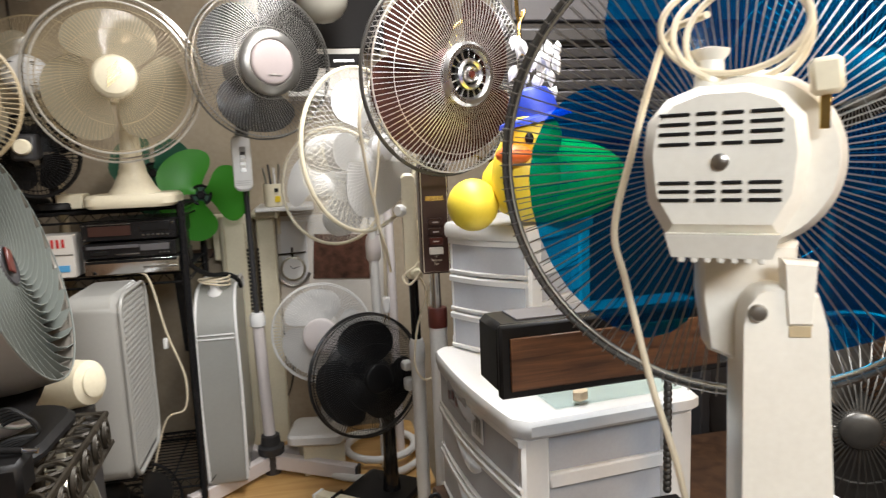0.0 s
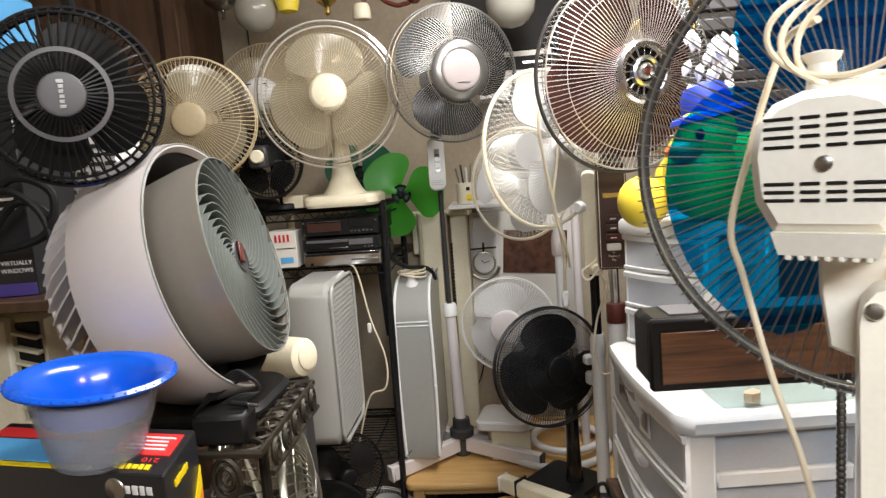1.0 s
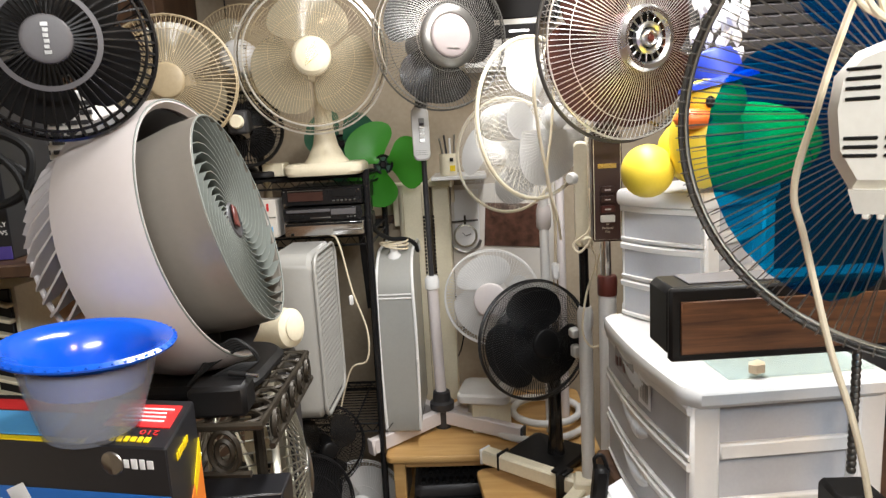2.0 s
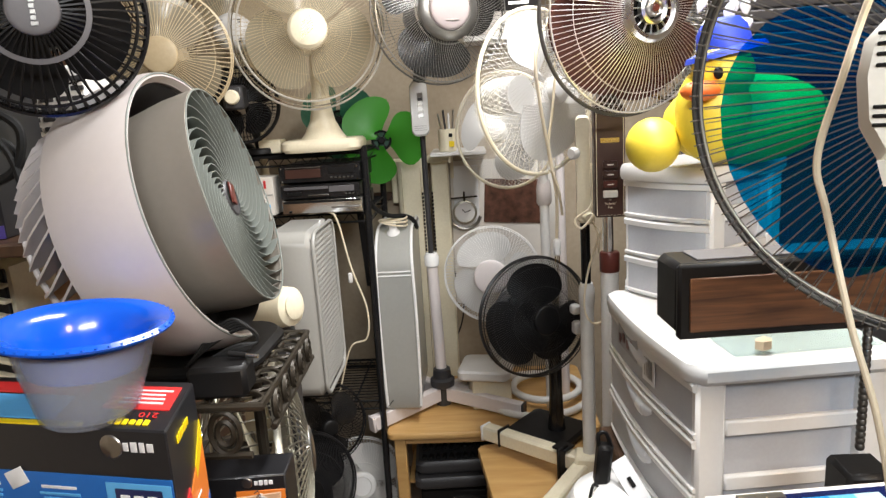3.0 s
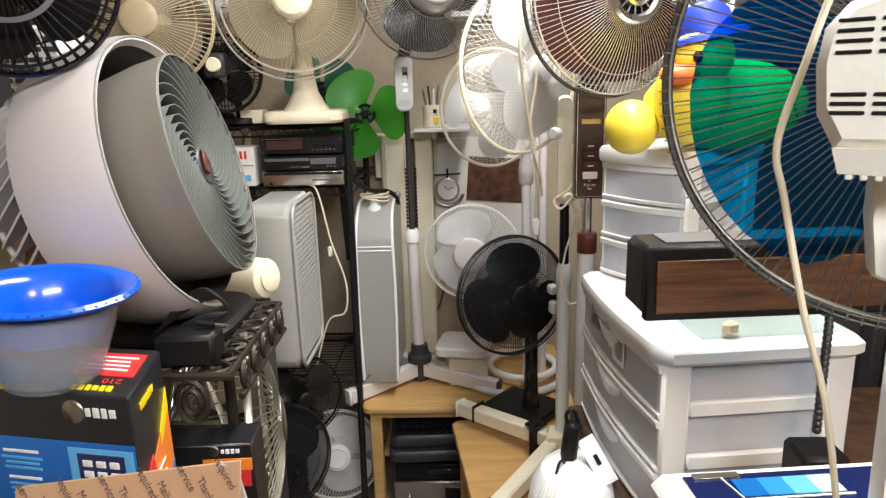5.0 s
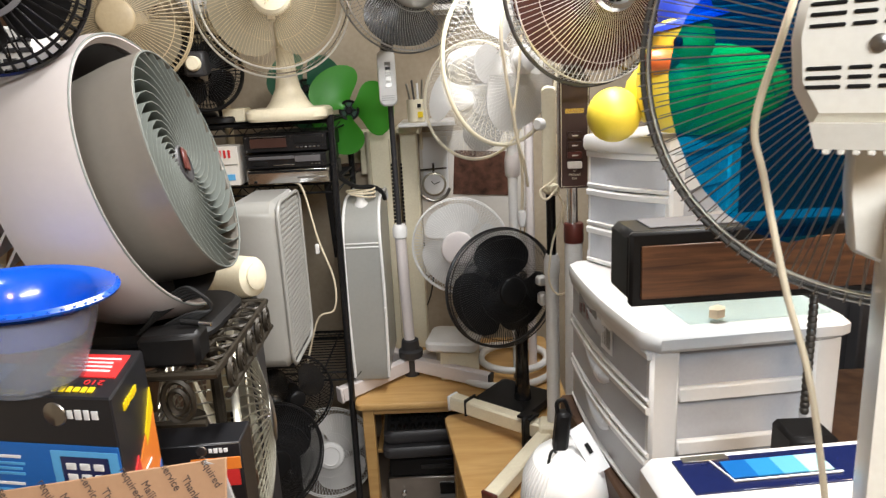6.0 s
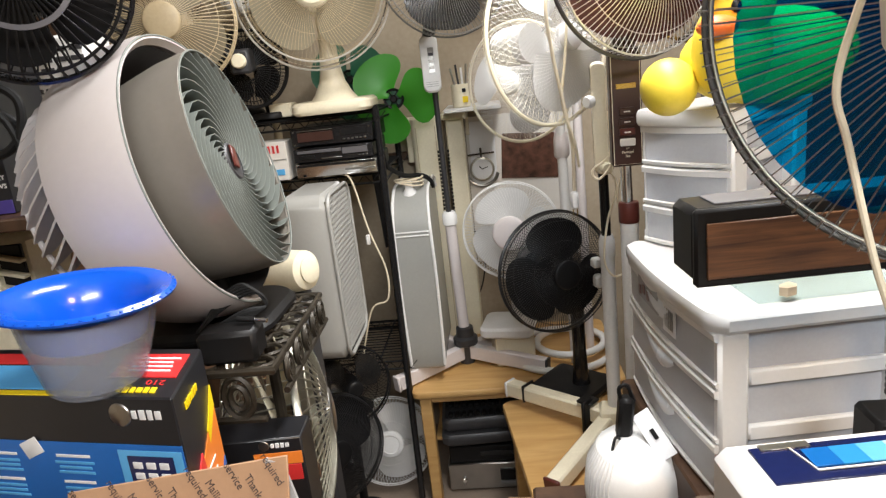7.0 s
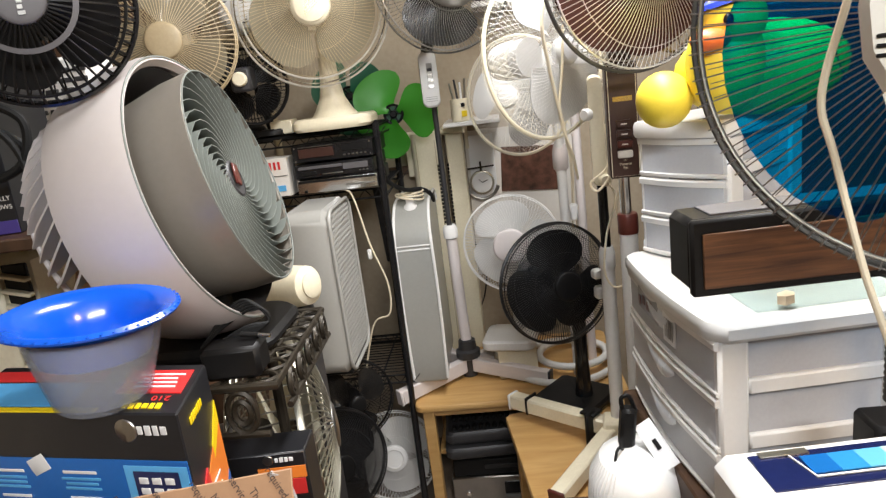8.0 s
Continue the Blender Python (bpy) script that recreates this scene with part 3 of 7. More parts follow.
def chrome_fan():
    t = thing("pedestal_fan", (0.338, 1.63, 0.479), "chrome pedestal fan with brown smoked blades and brown control panel", "fan")
    m = frame_to((0.352, 1.47, 1.793), (0.42, -0.92, -0.06))
    blades(t, m, 4, 0.05, 0.190, 0.85, 0.03, 0.3, 20, TAN_BLADE, "smoked brown translucent blade")
    part("blade_hub", disc(m, 0.058, -0.02, 0.02, 0.006), MAROON, t)
    fg = guard("front_guard", t, BRIGHT_WIRE, m @ Matrix.Translation((0, 0, 0.03)), 0.058, 0.205, 0.040, 112, 0.00085, [(0.165, 0.0008), (0.205, 0.0022)], 0.0, power=3, skirt=0.028, label="chrome wire guard")
    cap = part("centre_cap", Geo().lathe([(0.060, 0.060), (0.066, 0.066), (0.066, 0.078), (0.060, 0.085), (0.052, 0.085), (0.047, 0.076)], m, 56, close=False), CAP_CHROME, fg, "brushed chrome centre ring")
    part("cap_dish", Geo().lathe([(0.050, 0.066), (0.002, 0.066)], m, 40), CHARCOAL, cap)
    part("cap_ring", Geo().lathe([(0.031, 0.070), (0.032, 0.084), (0.027, 0.087), (0.022, 0.083), (0.021, 0.070)], m, 40, close=False), CAP_CHROME, cap)
    part("cap_boss", Geo().lathe([(0.018, 0.068), (0.018, 0.084), (0.013, 0.092), (0.010, 0.088), (0.002, 0.086)], m, 32), CAP_CHROME, cap)
    part("cap_button", disc(m, 0.008, 0.082, 0.0905, 0.003), MAROON, cap)
    for i in range(16):
        w = 2 * math.pi * i / 16
        part("cap_spoke", Geo().box(m @ Vector((0.040 * math.cos(w), 0.040 * math.sin(w), 0.075)), (0.018, 0.0026, 0.005), m.to_3x3() @ spin(22.5 * i), e=0.0008), CAP_CHROME, cap)
    part("rim", Geo().ring(m, 0.212, 0.0, 0.0042, 72, 8), GUARD_DARK, t, "dark steel rim band")
    guard("rear_guard", t, STEEL, m, 0.06, 0.210, 0.075, 90, 0.0009, [(0.15, 0.0013), (0.19, 0.0013)], 0.0, sign=-1)
    part("motor", motor_can(m, 0.065, -0.18, -0.03), MAROON, t)
    part("neck", Geo().box((0.338, 1.62, 1.65), (0.05, 0.05, 0.14), e=0.01), PANEL_BROWN, t)
    fm = frame_to((0.333, 1.58, 1.474), (-0.05, -1, 0))
    pn = part("control_panel", Geo().box(fm @ Vector((0, 0, -0.02)), (0.070, 0.262, 0.05), fm.to_3x3(), e=0.004), PANEL_BROWN, t, "dark brown control panel with push buttons")
    part("panel_border", Geo().tube([fm @ Vector((sx * 0.031, sy * 0.126, 0.0056)) for sx, sy in ((-1, -1), (1, -1), (1, 1), (-1, 1))], 0.0011, 4, True), CREAM, pn)
    part("maker_plate", Geo().box(fm @ Vector((0, 0.050, 0.0055)), (0.044, 0.012, 0.002), fm.to_3x3(), e=0.0006), BRASS, pn)
    for k, mt in enumerate((PANEL_BROWN, PANEL_BROWN, MAROON, PAPER)):
        b = part("push_button", Geo().box(fm @ Vector((0, -0.006 - k * 0.023, 0.008)), (0.034, 0.017, 0.010), fm.to_3x3(), e=0.002), mt, pn)
        part("button_mark", Geo().box(fm @ Vector((0, -0.006 - k * 0.023, 0.0135)), (0.014, 0.003, 0.001), fm.to_3x3(), e=0.0003), PAPER, b)
    for k, (s, w) in enumerate((('16"', 0.007), ("Pedestal", 0.008), ("Fan", 0.008))):
        lettering("caption", s, w, fm @ Matrix.Translation((0, -0.089 - k * 0.009, 0.0056)), CREAM, pn)
    part("upper_pole", tube_post((0.336, 1.63, 1.36), (0.338, 1.63, 1.20), 0.0135), CHROME, t, "chrome inner pole")
    part("collar", Geo().lathe([(0.0235, 0), (0.0245, 0.003), (0.0245, 0.045), (0.022, 0.05)], Matrix.Translation((0.340, 1.63, 1.198)), 28), MAROON, t)
    part("lower_pole", tube_post((0.340, 1.63, 1.20), (0.340, 1.63, 0.49), 0.022, 24), WHITE, t)
    part("foot_plate", disc(Matrix.Translation((0.340, 1.63, 0.479)), 0.11, 0.0, 0.02, 0.008), WHITE, t)


def simple_fan(name, c, d, R, label, wire_mat, blade_mat, hub_mat, hub_r, n=80, nb=3, half=0.6, dome=0.045, wire=0.0010, rings=(0.6,), swirl=0.0, rim=0.003, start=90, motor_mat=None, base=None, spokes_skirt=0.03, sides=True):
    t = thing(name, base or c, label, "fan")
    m = frame_to(c, d)
    blades(t, m, nb, hub_r * 0.6, R * 0.90, half * 1.35, 0.025, 0.3, start, blade_mat)
    fg = guard("front_guard", t, wire_mat, m @ Matrix.Translation((0, 0, 0.025)), hub_r * 0.95, R, dome, n, wire, [(R, wire * 2)] + [(R * q, wire * 1.2) for q in rings], swirl, skirt=spokes_skirt)
    part("hub_cap", disc(m, hub_r, 0.03 + dome * 0.6, 0.03 + dome * 1.05, 0.004, bulge=0.004), hub_mat, fg)
    part("rim", Geo().ring(m, R * 1.01, 0.0, rim, 64, 6), wire_mat, t)
    guard("rear_guard", t, wire_mat, m, hub_r, R, 0.07, n, wire, [(R * 0.6, wire * 1.2)], -swirl, sign=-1)
    part("motor", motor_can(m, max(0.03, R * 0.26), -0.19, -0.03), motor_mat or hub_mat, t)
    return t, m


def lower_fans():
    t, m = simple_fan("table_fan", (0.060, 2.30, 1.035), (-0.10, -1, 0.06), 0.168, "white table fan with pale badge on the pine table", WHITE, WHITE_BLADE, PINKWHITE, 0.060, 90, 3, 0.72, 0.035, 0.0010, (), 0.25, 0.0035, 95, WHITE, (0.04, 2.46, 0.48))
    part("hub_mark", Geo().box(m @ Vector((0, -0.014, 0.0662)), (0.045, 0.004, 0.001), m.to_3x3() @ spin(-12), e=0.0003), STEEL, t)
    part("base", Geo().prism(rounded(0.20, 0.19, 0.03), Matrix.Translation((0.022, 2.43, 0)) @ Matrix.Rotation(radians(-10), 4, "Z"), 0.610, 0.650, 0.008), WHITE, t)
    solid("cream_carton", Geo().box((0.03, 2.46, 0.545), (0.15, 0.15, 0.126), spin(8), e=0.004), CREAM, "cream carton under the white table fan", "box")
    part("stem", tube_post((0.06, 2.47, 0.62), (0.062, 2.42, 1.0), 0.022, 18), WHITE, t)
    t, m = simple_fan("desk_fan", (0.183, 2.03, 0.958), (0.40, -0.91, 0.10), 0.188, "black desk fan on a square black base", BLACK_WIRE, BLACK, BLACK, 0.045, 130, 3, 0.72, 0.05, 0.0010, (0.55, 0.86), 0.35, 0.005, 70, BLACK, (0.23, 2.17, 0.482))
    part("motor_rear", Geo().lathe([(0.05, -0.19), (0.062, -0.17), (0.064, -0.10)], m, 28), BLACK_GLOSS, t)
    part("side_knob", Geo().box((0.300, 1.955, 1.0), (0.030, 0.03, 0.03), spin(20), e=0.006), SILVER, t)
    part("side_knob", Geo().box((0.305, 1.96, 0.94), (0.028, 0.03, 0.04), spin(20), e=0.006), SILVER, t)
    part("stem", Geo().lathe([(0.032, 0), (0.026, 0.06), (0.022, 0.16), (0.024, 0.42)], Matrix.Translation((0.255, 2.15, 0.50)), 20), BLACK_GLOSS, t)
    part("base", Geo().prism(rounded(0.235, 0.22, 0.02), Matrix.Translation((0.225, 2.165, 0)) @ Matrix.Rotation(radians(-38), 4, "Z"), 0.482, 0.512, 0.008), BLACK, t, "square black base plate")
    t, m = simple_fan("floor_fan", (-0.485, 2.36, 0.205), (0.15, -0.95, 0.25), 0.172, "white floor fan with round badge under the rack", WHITE, WHITE_BLADE, WHITE_GLOSS, 0.052, 80, 3, 0.75, 0.03, 0.0011, (0.5,), 0.3, 0.003, 40, WHITE, (-0.48, 2.42, 0.0))
    part("badge_ring", Geo().ring(m, 0.036, 0.065, 0.003, 40, 6), WHITE, t)
    part("hub_mark", Geo().box(m @ Vector((0, 0, 0.0645)), (0.03, 0.003, 0.001), m.to_3x3() @ spin(15), e=0.0003), STEEL, t)
    part("stand", Geo().tube([(-0.62, 2.42, 0.02), (-0.60, 2.44, 0.18), (-0.48, 2.47, 0.20), (-0.36, 2.44, 0.18), (-0.34, 2.42, 0.02)], 0.012, 8), WHITE, t)
    t, m = simple_fan("floor_fan", (-0.60, 1.96, 0.425), (0.62, -0.80, 0.15), 0.182, "black floor fan with close spiral guard", BLACK_WIRE, BLACK_GLOSS, BLACK, 0.045, 120, 3, 0.6, 0.04, 0.0013, (0.7,), 0.7, 0.005, 15, BLACK, (-0.62, 2.0, 0.0))
    part("stem", tube_post((-0.63, 2.02, 0.05), (-0.63, 2.02, 0.36), 0.02), BLACK, t)
    part("foot", disc(Matrix.Translation((-0.63, 2.02, 0.0)), 0.15, 0.0, 0.04, 0.01), BLACK, t)
    t, m = simple_fan("floor_fan", (-0.545, 2.115, 0.575), (0.5, -0.85, 0.1), 0.14, "small black floor fan with swirled wire guard", BLACK_GLOSS, SMOKE_BLADE, BLACK, 0.03, 60, 3, 0.6, 0.03, 0.0010, (0.6,), 0.4, 0.004, 15, BLACK, (-0.56, 2.17, 0.0))
    part("stem", tube_post((-0.575, 2.17, 0.02), (-0.575, 2.17, 0.52), 0.016), BLACK, t)
    part("foot", disc(Matrix.Translation((-0.575, 2.17, 0.0)), 0.09, 0.0, 0.03, 0.01), BLACK, t)


def wire_floor_fan():
    t = thing("wire_cage_fan", (-0.47, 1.20, 0.0), "old nickel wire drum cage fan beside the bronze shelf", "fan")
    R = 0.200
    m = frame_to((-0.372, 1.165, 0.985), (0.94, 0.27, 0.04))
    fg = guard("front_guard", t, CAGE_WIRE, m, 0.045, R, 0.045, 60, 0.0017, [(R * 0.5, 0.002), (R * 0.8, 0.002)], 0.25, skirt=0.105)
    part("rim_band", Geo().lathe([(R, -0.008), (R + 0.003, -0.008), (R + 0.004, 0.0), (R + 0.002, 0.005), (R - 0.001, 0.004), (R, -0.008)], m, 72), CAGE_WIRE, fg, "bright flat rim band")
    part("hub_cap", disc(m, 0.045, 0.038, 0.048, 0.004, bulge=0.004), STEEL, fg)
    rg = guard("rear_guard", t, CAGE_WIRE, m @ Matrix.Translation((0, 0, -0.105)), 0.05, R, 0.05, 40, 0.0016, [(R * 0.6, 0.002)], -0.1, sign=-1)
    for z in (-0.098, -0.108):
        part("rear_ring", Geo().ring(m, R * 1.012, z, 0.0026, 64, 6), CAGE_WIRE, rg)
    blades(t, m @ Matrix.Translation((0, 0, -0.055)), 4, 0.03, R * 0.88, 0.62, 0.035, 0.35, 30, CREAM)
    part("motor", motor_can(m, 0.055, -0.22, -0.06), GUARD_DARK, t)
    part("stand", tube_post((-0.52, 1.165, 0.02), (-0.52, 1.165, 0.95), 0.02), GUARD_DARK, t)
    part("foot", disc(Matrix.Translation((-0.52, 1.165, 0.0)), 0.17, 0.0, 0.03, 0.01), GUARD_DARK, t)


def upper_left_fans():
    t, m = simple_fan("pedestal_fan", (-0.815, 1.86, 1.805), (0.25, -1, -0.02), 0.178, "beige pedestal fan with closely wired guard", TAN, CLEAR_BLADE, TAN, 0.048, 84, 3, 0.6, 0.045, 0.0012, (0.78,), 0.0, 0.0035, 60, TAN, (-0.84, 2.02, 0.0))
    part("badge_mark", Geo().box(m @ Vector((-0.018, -0.02, 0.0768)), (0.014, 0.006, 0.001), m.to_3x3(), e=0.0003), STEEL, t)
    part("pole", tube_post((-0.84, 2.02, 0.0), (-0.84, 2.02, 1.8), 0.016), TAN, t)
    part("foot", disc(Matrix.Translation((-0.84, 2.02, 0.0)), 0.18, 0.0, 0.03, 0.01), TAN, t)
    t = thing("pedestal_fan", (-0.80, 2.58, 0.0), "beige fan seen from behind with slotted motor cover", "fan")
    m = frame_to((-0.815, 2.52, 1.925), (-0.1, 1, 0))
    blades(t, m, 3, 0.03, 0.17, 0.6, 0.03, 0.3, 40, CLEAR_BLADE)
    guard("rear_guard", t, TAN, m, 0.05, 0.205, 0.06, 90, 0.0010, [(0.205, 0.003), (0.13, 0.001)], 0.2, sign=-1)
    guard("front_guard", t, TAN, m, 0.05, 0.205, 0.05, 90, 0.0010, [(0.13, 0.001)], 0.2)
    mc = part("motor_cover", motor_can(m, 0.066, -0.16, -0.04), WHITE, t)
    for sx in (-0.022, 0.022):
        for k in range(9):
            part("cover_slot", Geo().box(m @ Vector((sx, -0.036 + k * 0.009, -0.159 + 0.25 * abs(sx))), (0.034, 0.0035, 0.006), m.to_3x3(), e=0.0008), BLACK, mc)
    part("pole", tube_post((-0.80, 2.58, 0.0), (-0.80, 2.58, 1.9), 0.016), TAN, t)
    t = thing("small_fan", (-0.72, 2.32, 1.505), "small black fan seen from behind with beige knob", "fan")
    m = frame_to((-0.722, 2.16, 1.668), (-0.15, 1, 0.06))
    blades(t, m, 4, 0.02, 0.104, 0.8, 0.02, 0.3, 30, BLACK_GLOSS)
    guard("rear_guard", t, BLACK, m, 0.03, 0.118, 0.03, 60, 0.0017, [(0.118, 0.006), (0.07, 0.0016), (0.10, 0.0016)], 0.0, sign=-1, skirt=0.03)
    guard("front_guard", t, BLACK, m @ Matrix.Translation((0, 0, 0.03)), 0.03, 0.118, 0.03, 60, 0.0011, [(0.118, 0.004)], 0.0)
    part("motor_box", Geo().box(m @ Vector((0, 0.028, -0.075)), (0.062, 0.072, 0.09), m.to_3x3(), e=0.008), DARKGREY, t)
    part("knob", Geo().lathe([(0.022, 0.0), (0.022, 0.014), (0.018, 0.02)], frame_to(m @ Vector((0, 0.030, -0.12)), (0.15, -1, 0)), 28), CREAM, t, "beige round knob")
    part("stem", tube_post((-0.72, 2.30, 1.52), (-0.722, 2.24, 1.66), 0.014), BLACK, t)
    part("foot", disc(Matrix.Translation((-0.72, 2.31, 1.505)), 0.07, 0.0, 0.02, 0.005), BLACK, t)


def black_desk_fan():
    t = thing("desk_fan", (-0.462, 0.80, 1.64), "black plastic desk fan with broad ribbed guard and grey hub", "fan")
    m = frame_to((-0.4830, 0.80, 1.756), (0.40, -0.9, -0.02)) @ Matrix.Scale(0.985, 4)
    R = 0.116
    blades(t, m, 4, 0.02, R * 0.86, 0.76, 0.02, 0.3, 50, BLACK)
    g = Geo()
    for i in range(50):
        w = 2 * math.pi * i / 50
        c, s = math.cos(w), math.sin(w)
        g.tube([m @ Vector((r * c, r * s, z)) for r, z in ((0.028, 0.052), (0.056, 0.050), (0.085, 0.042), (0.107, 0.026))], 0.0015, 4)
        g.tube([m @ Vector((r * c, r * s, z)) for r, z in ((0.107, 0.026), (0.116, 0.004), (0.114, -0.022))], 0.0018, 4)
    fg = part("front_guard", g, BLACK, t)
    part("guard_band", Geo().lathe([(0.054, 0.0495), (0.054, 0.0525), (0.060, 0.0515), (0.060, 0.0485)], m, 56, close=False), HUB_GREY, fg)
    part("guard_ring", Geo().ring(m, 0.107, 0.026, 0.0022, 64, 6), BLACK, fg)
    part("rim", Geo().ring(m, 0.117, 0.003, 0.0035, 64, 6).ring(m, 0.115, -0.02, 0.003, 64, 6), BLACK_GLOSS, t)
    guard("rear_guard", t, BLACK, m @ Matrix.Translation((0, 0, -0.02)), 0.03, 0.114, 0.03, 48, 0.0014, [(0.08, 0.0015)], 0, sign=-1)
    hub = part("hub_cap", disc(m, 0.0285, 0.046, 0.0555, 0.002, bulge=0.001), HUB_GREY, t, "grey round hub cap")
    for k in range(6):
        part("hub_mark", Geo().box(m @ Vector((0.0005 * (k % 2), 0.0165 - k * 0.0064, 0.0570)), (0.0058 if k % 5 else 0.0080, 0.0046, 0.0008), m.to_3x3(), e=0.0003), STEEL, hub)
    part("motor", motor_can(m, 0.036, -0.12, -0.02), BLACK, t)
    part("bracket", Geo().tube(smooth_path([m @ Vector((0, 0, -0.08)), m @ Vector((0, 0.09, -0.10)), m @ Vector((0, 0.20, -0.07))], 6), 0.009, 8), BLACK, t)
    part("clamp", Geo().box((-0.49, 0.87, 1.968), (0.06, 0.07, 0.05), e=0.006), BLACK, t)
    solid("wall_shelf", Geo().box((-1.05, 0.95, 2.005), (1.1, 0.22, 0.022), e=0.003), DARKWOOD, "dark wooden high shelf board", "shelf")


def circulator():
    """The big air circulator: louvred front cone in a pale shell, finned back, dark cradle."""
    t = thing("air_circulator", (-0.46, 0.93, 1.262), "large grey and pearl air circulator with spiral louvres", "fan")
    c = Vector((-0.3295, 0.97, 1.513))
    m = frame_to(c, (1, 0.108, 0.259))
    sh = frame_to((-0.3675, 0.95, 1.501), (1, -0.01, 0.255))  # the shell sits a little askew of the duct
    shroud = lambda p: p.y < 0.925 or p.z > 1.56  # the shroud is open under its far side
    body = part("front_cone", Geo().lathe([(0.1605, -0.008), (0.1615, -0.004), (0.163, -0.005), (0.161, -0.05), (0.150, -0.12), (0.142, -0.12), (0.158, -0.05)], m, 72, close=False), TAUPE, t, "taupe enamel front duct")
    part("lip", Geo().ring(m, 0.1615, -0.004, 0.0013, 72, 8), LOUVRE, body)
    for i in range(30):
        a = 2 * math.pi * i / 30
        vs, fs = [], []
        for k in range(9):
            u = k / 8
            r = 0.026 + 0.1340 * u
            w = a - 1.75 * (1 - u) ** 1.1
            depth = 0.026 + 0.012 * u
            for dz, dw in ((-0.004 - 0.012 * (1 - u), 0), (-0.006 - depth - 0.010 * (1 - u), -0.03)):
                for th in (-0.0009, 0.0009):
                    vs.append(m @ Vector((r * math.cos(w + dw) - th * math.sin(w), r * math.sin(w + dw) + th * math.cos(w), dz)))
        for k in range(8):
            o = k * 4
            fs += [(o, o + 4, o + 5, o + 1), (o + 2, o + 3, o + 7, o + 6), (o, o + 2, o + 6, o + 4), (o + 1, o + 5, o + 7, o + 3)]
        fs += [(0, 1, 3, 2), (32, 34, 35, 33)]
        part("louvre", Geo().add(vs, fs), LOUVRE, t)
    hub = part("hub", disc(m, 0.031, -0.05, -0.014, 0.006, bulge=-0.004), DARKGREY, t)
    part("emblem", Geo().box(m @ Vector((0.002, 0.006, -0.0135)), (0.016, 0.034, 0.004), m.to_3x3() @ spin(-25), e=0.002), MAROON, hub, "red emblem")
    part("throat", Geo().lathe([(0.150, -0.075), (0.10, -0.095), (0.02, -0.10)], m, 48, close=False), BLACK, t)
    part("shell", Geo().lathe([(0.188, -0.010), (0.194, 0.0), (0.199, 0.0), (0.202, -0.012), (0.204, -0.05), (0.200, -0.095), (0.190, -0.124), (0.176, -0.132), (0.172, -0.125), (0.184, -0.105), (0.192, -0.06)], sh, 80, close=False).keep(shroud), SHELL, t, "pearl white enamel shell")
    part("shell_lip", Geo().ring(sh, 0.198, 0.0, 0.0015, 80, 8).keep(shroud), LOUVRE, t)
    # dark grey inside wall: its colour stands for the shadow within the shell
    part("inner_shade_wall", Geo().lathe([(0.190, -0.02), (0.165, -0.10), (0.150, -0.11)], sh, 64, close=False), DARKGREY, t)
    for i in range(46):
        a = 2 * math.pi * i / 46
        vs = []
        for r, z, w in ((0.176, -0.122, 0.0), (0.171, -0.166, 0.20), (0.146, -0.200, 0.30), (0.128, -0.194, 0.30), (0.140, -0.158, 0.20), (0.150, -0.122, 0.0)):
            for th in (-0.0021, 0.0021):
                vs.append(sh @ Vector((r * math.cos(a + w) - th * math.sin(a), r * math.sin(a + w) + th * math.cos(a), z)))
        fs = [(0, 2, 4, 6, 8, 10), (11, 9, 7, 5, 3, 1)] + [(2 * q, 2 * q + 1, (2 * q + 3) % 12, (2 * q + 2) % 12) for q in range(6)]
        part("rear_fin", Geo().add(vs, fs), SHELL, t)
    part("rear_ring", Geo().ring(sh, 0.138, -0.197, 0.004, 72, 8), SHELL, t)
    part("rear_motor", Geo().lathe([(0.152, -0.12), (0.134, -0.165), (0.10, -0.178), (0.02, -0.18)], sh, 48, close=False), DARKGREY, t)
    part("neck", Geo().lathe([(0.05, 0.0), (0.04, 0.03), (0.035, 0.08)], Matrix.Translation((c.x - 0.10, c.y, 1.272)), 24), BLACK, t)
    part("foot", Geo().prism(rounded(0.24, 0.22, 0.06), Matrix.Translation((c.x - 0.10, c.y + 0.0, 0)), 1.262, 1.284, 0.008), BLACK, t)


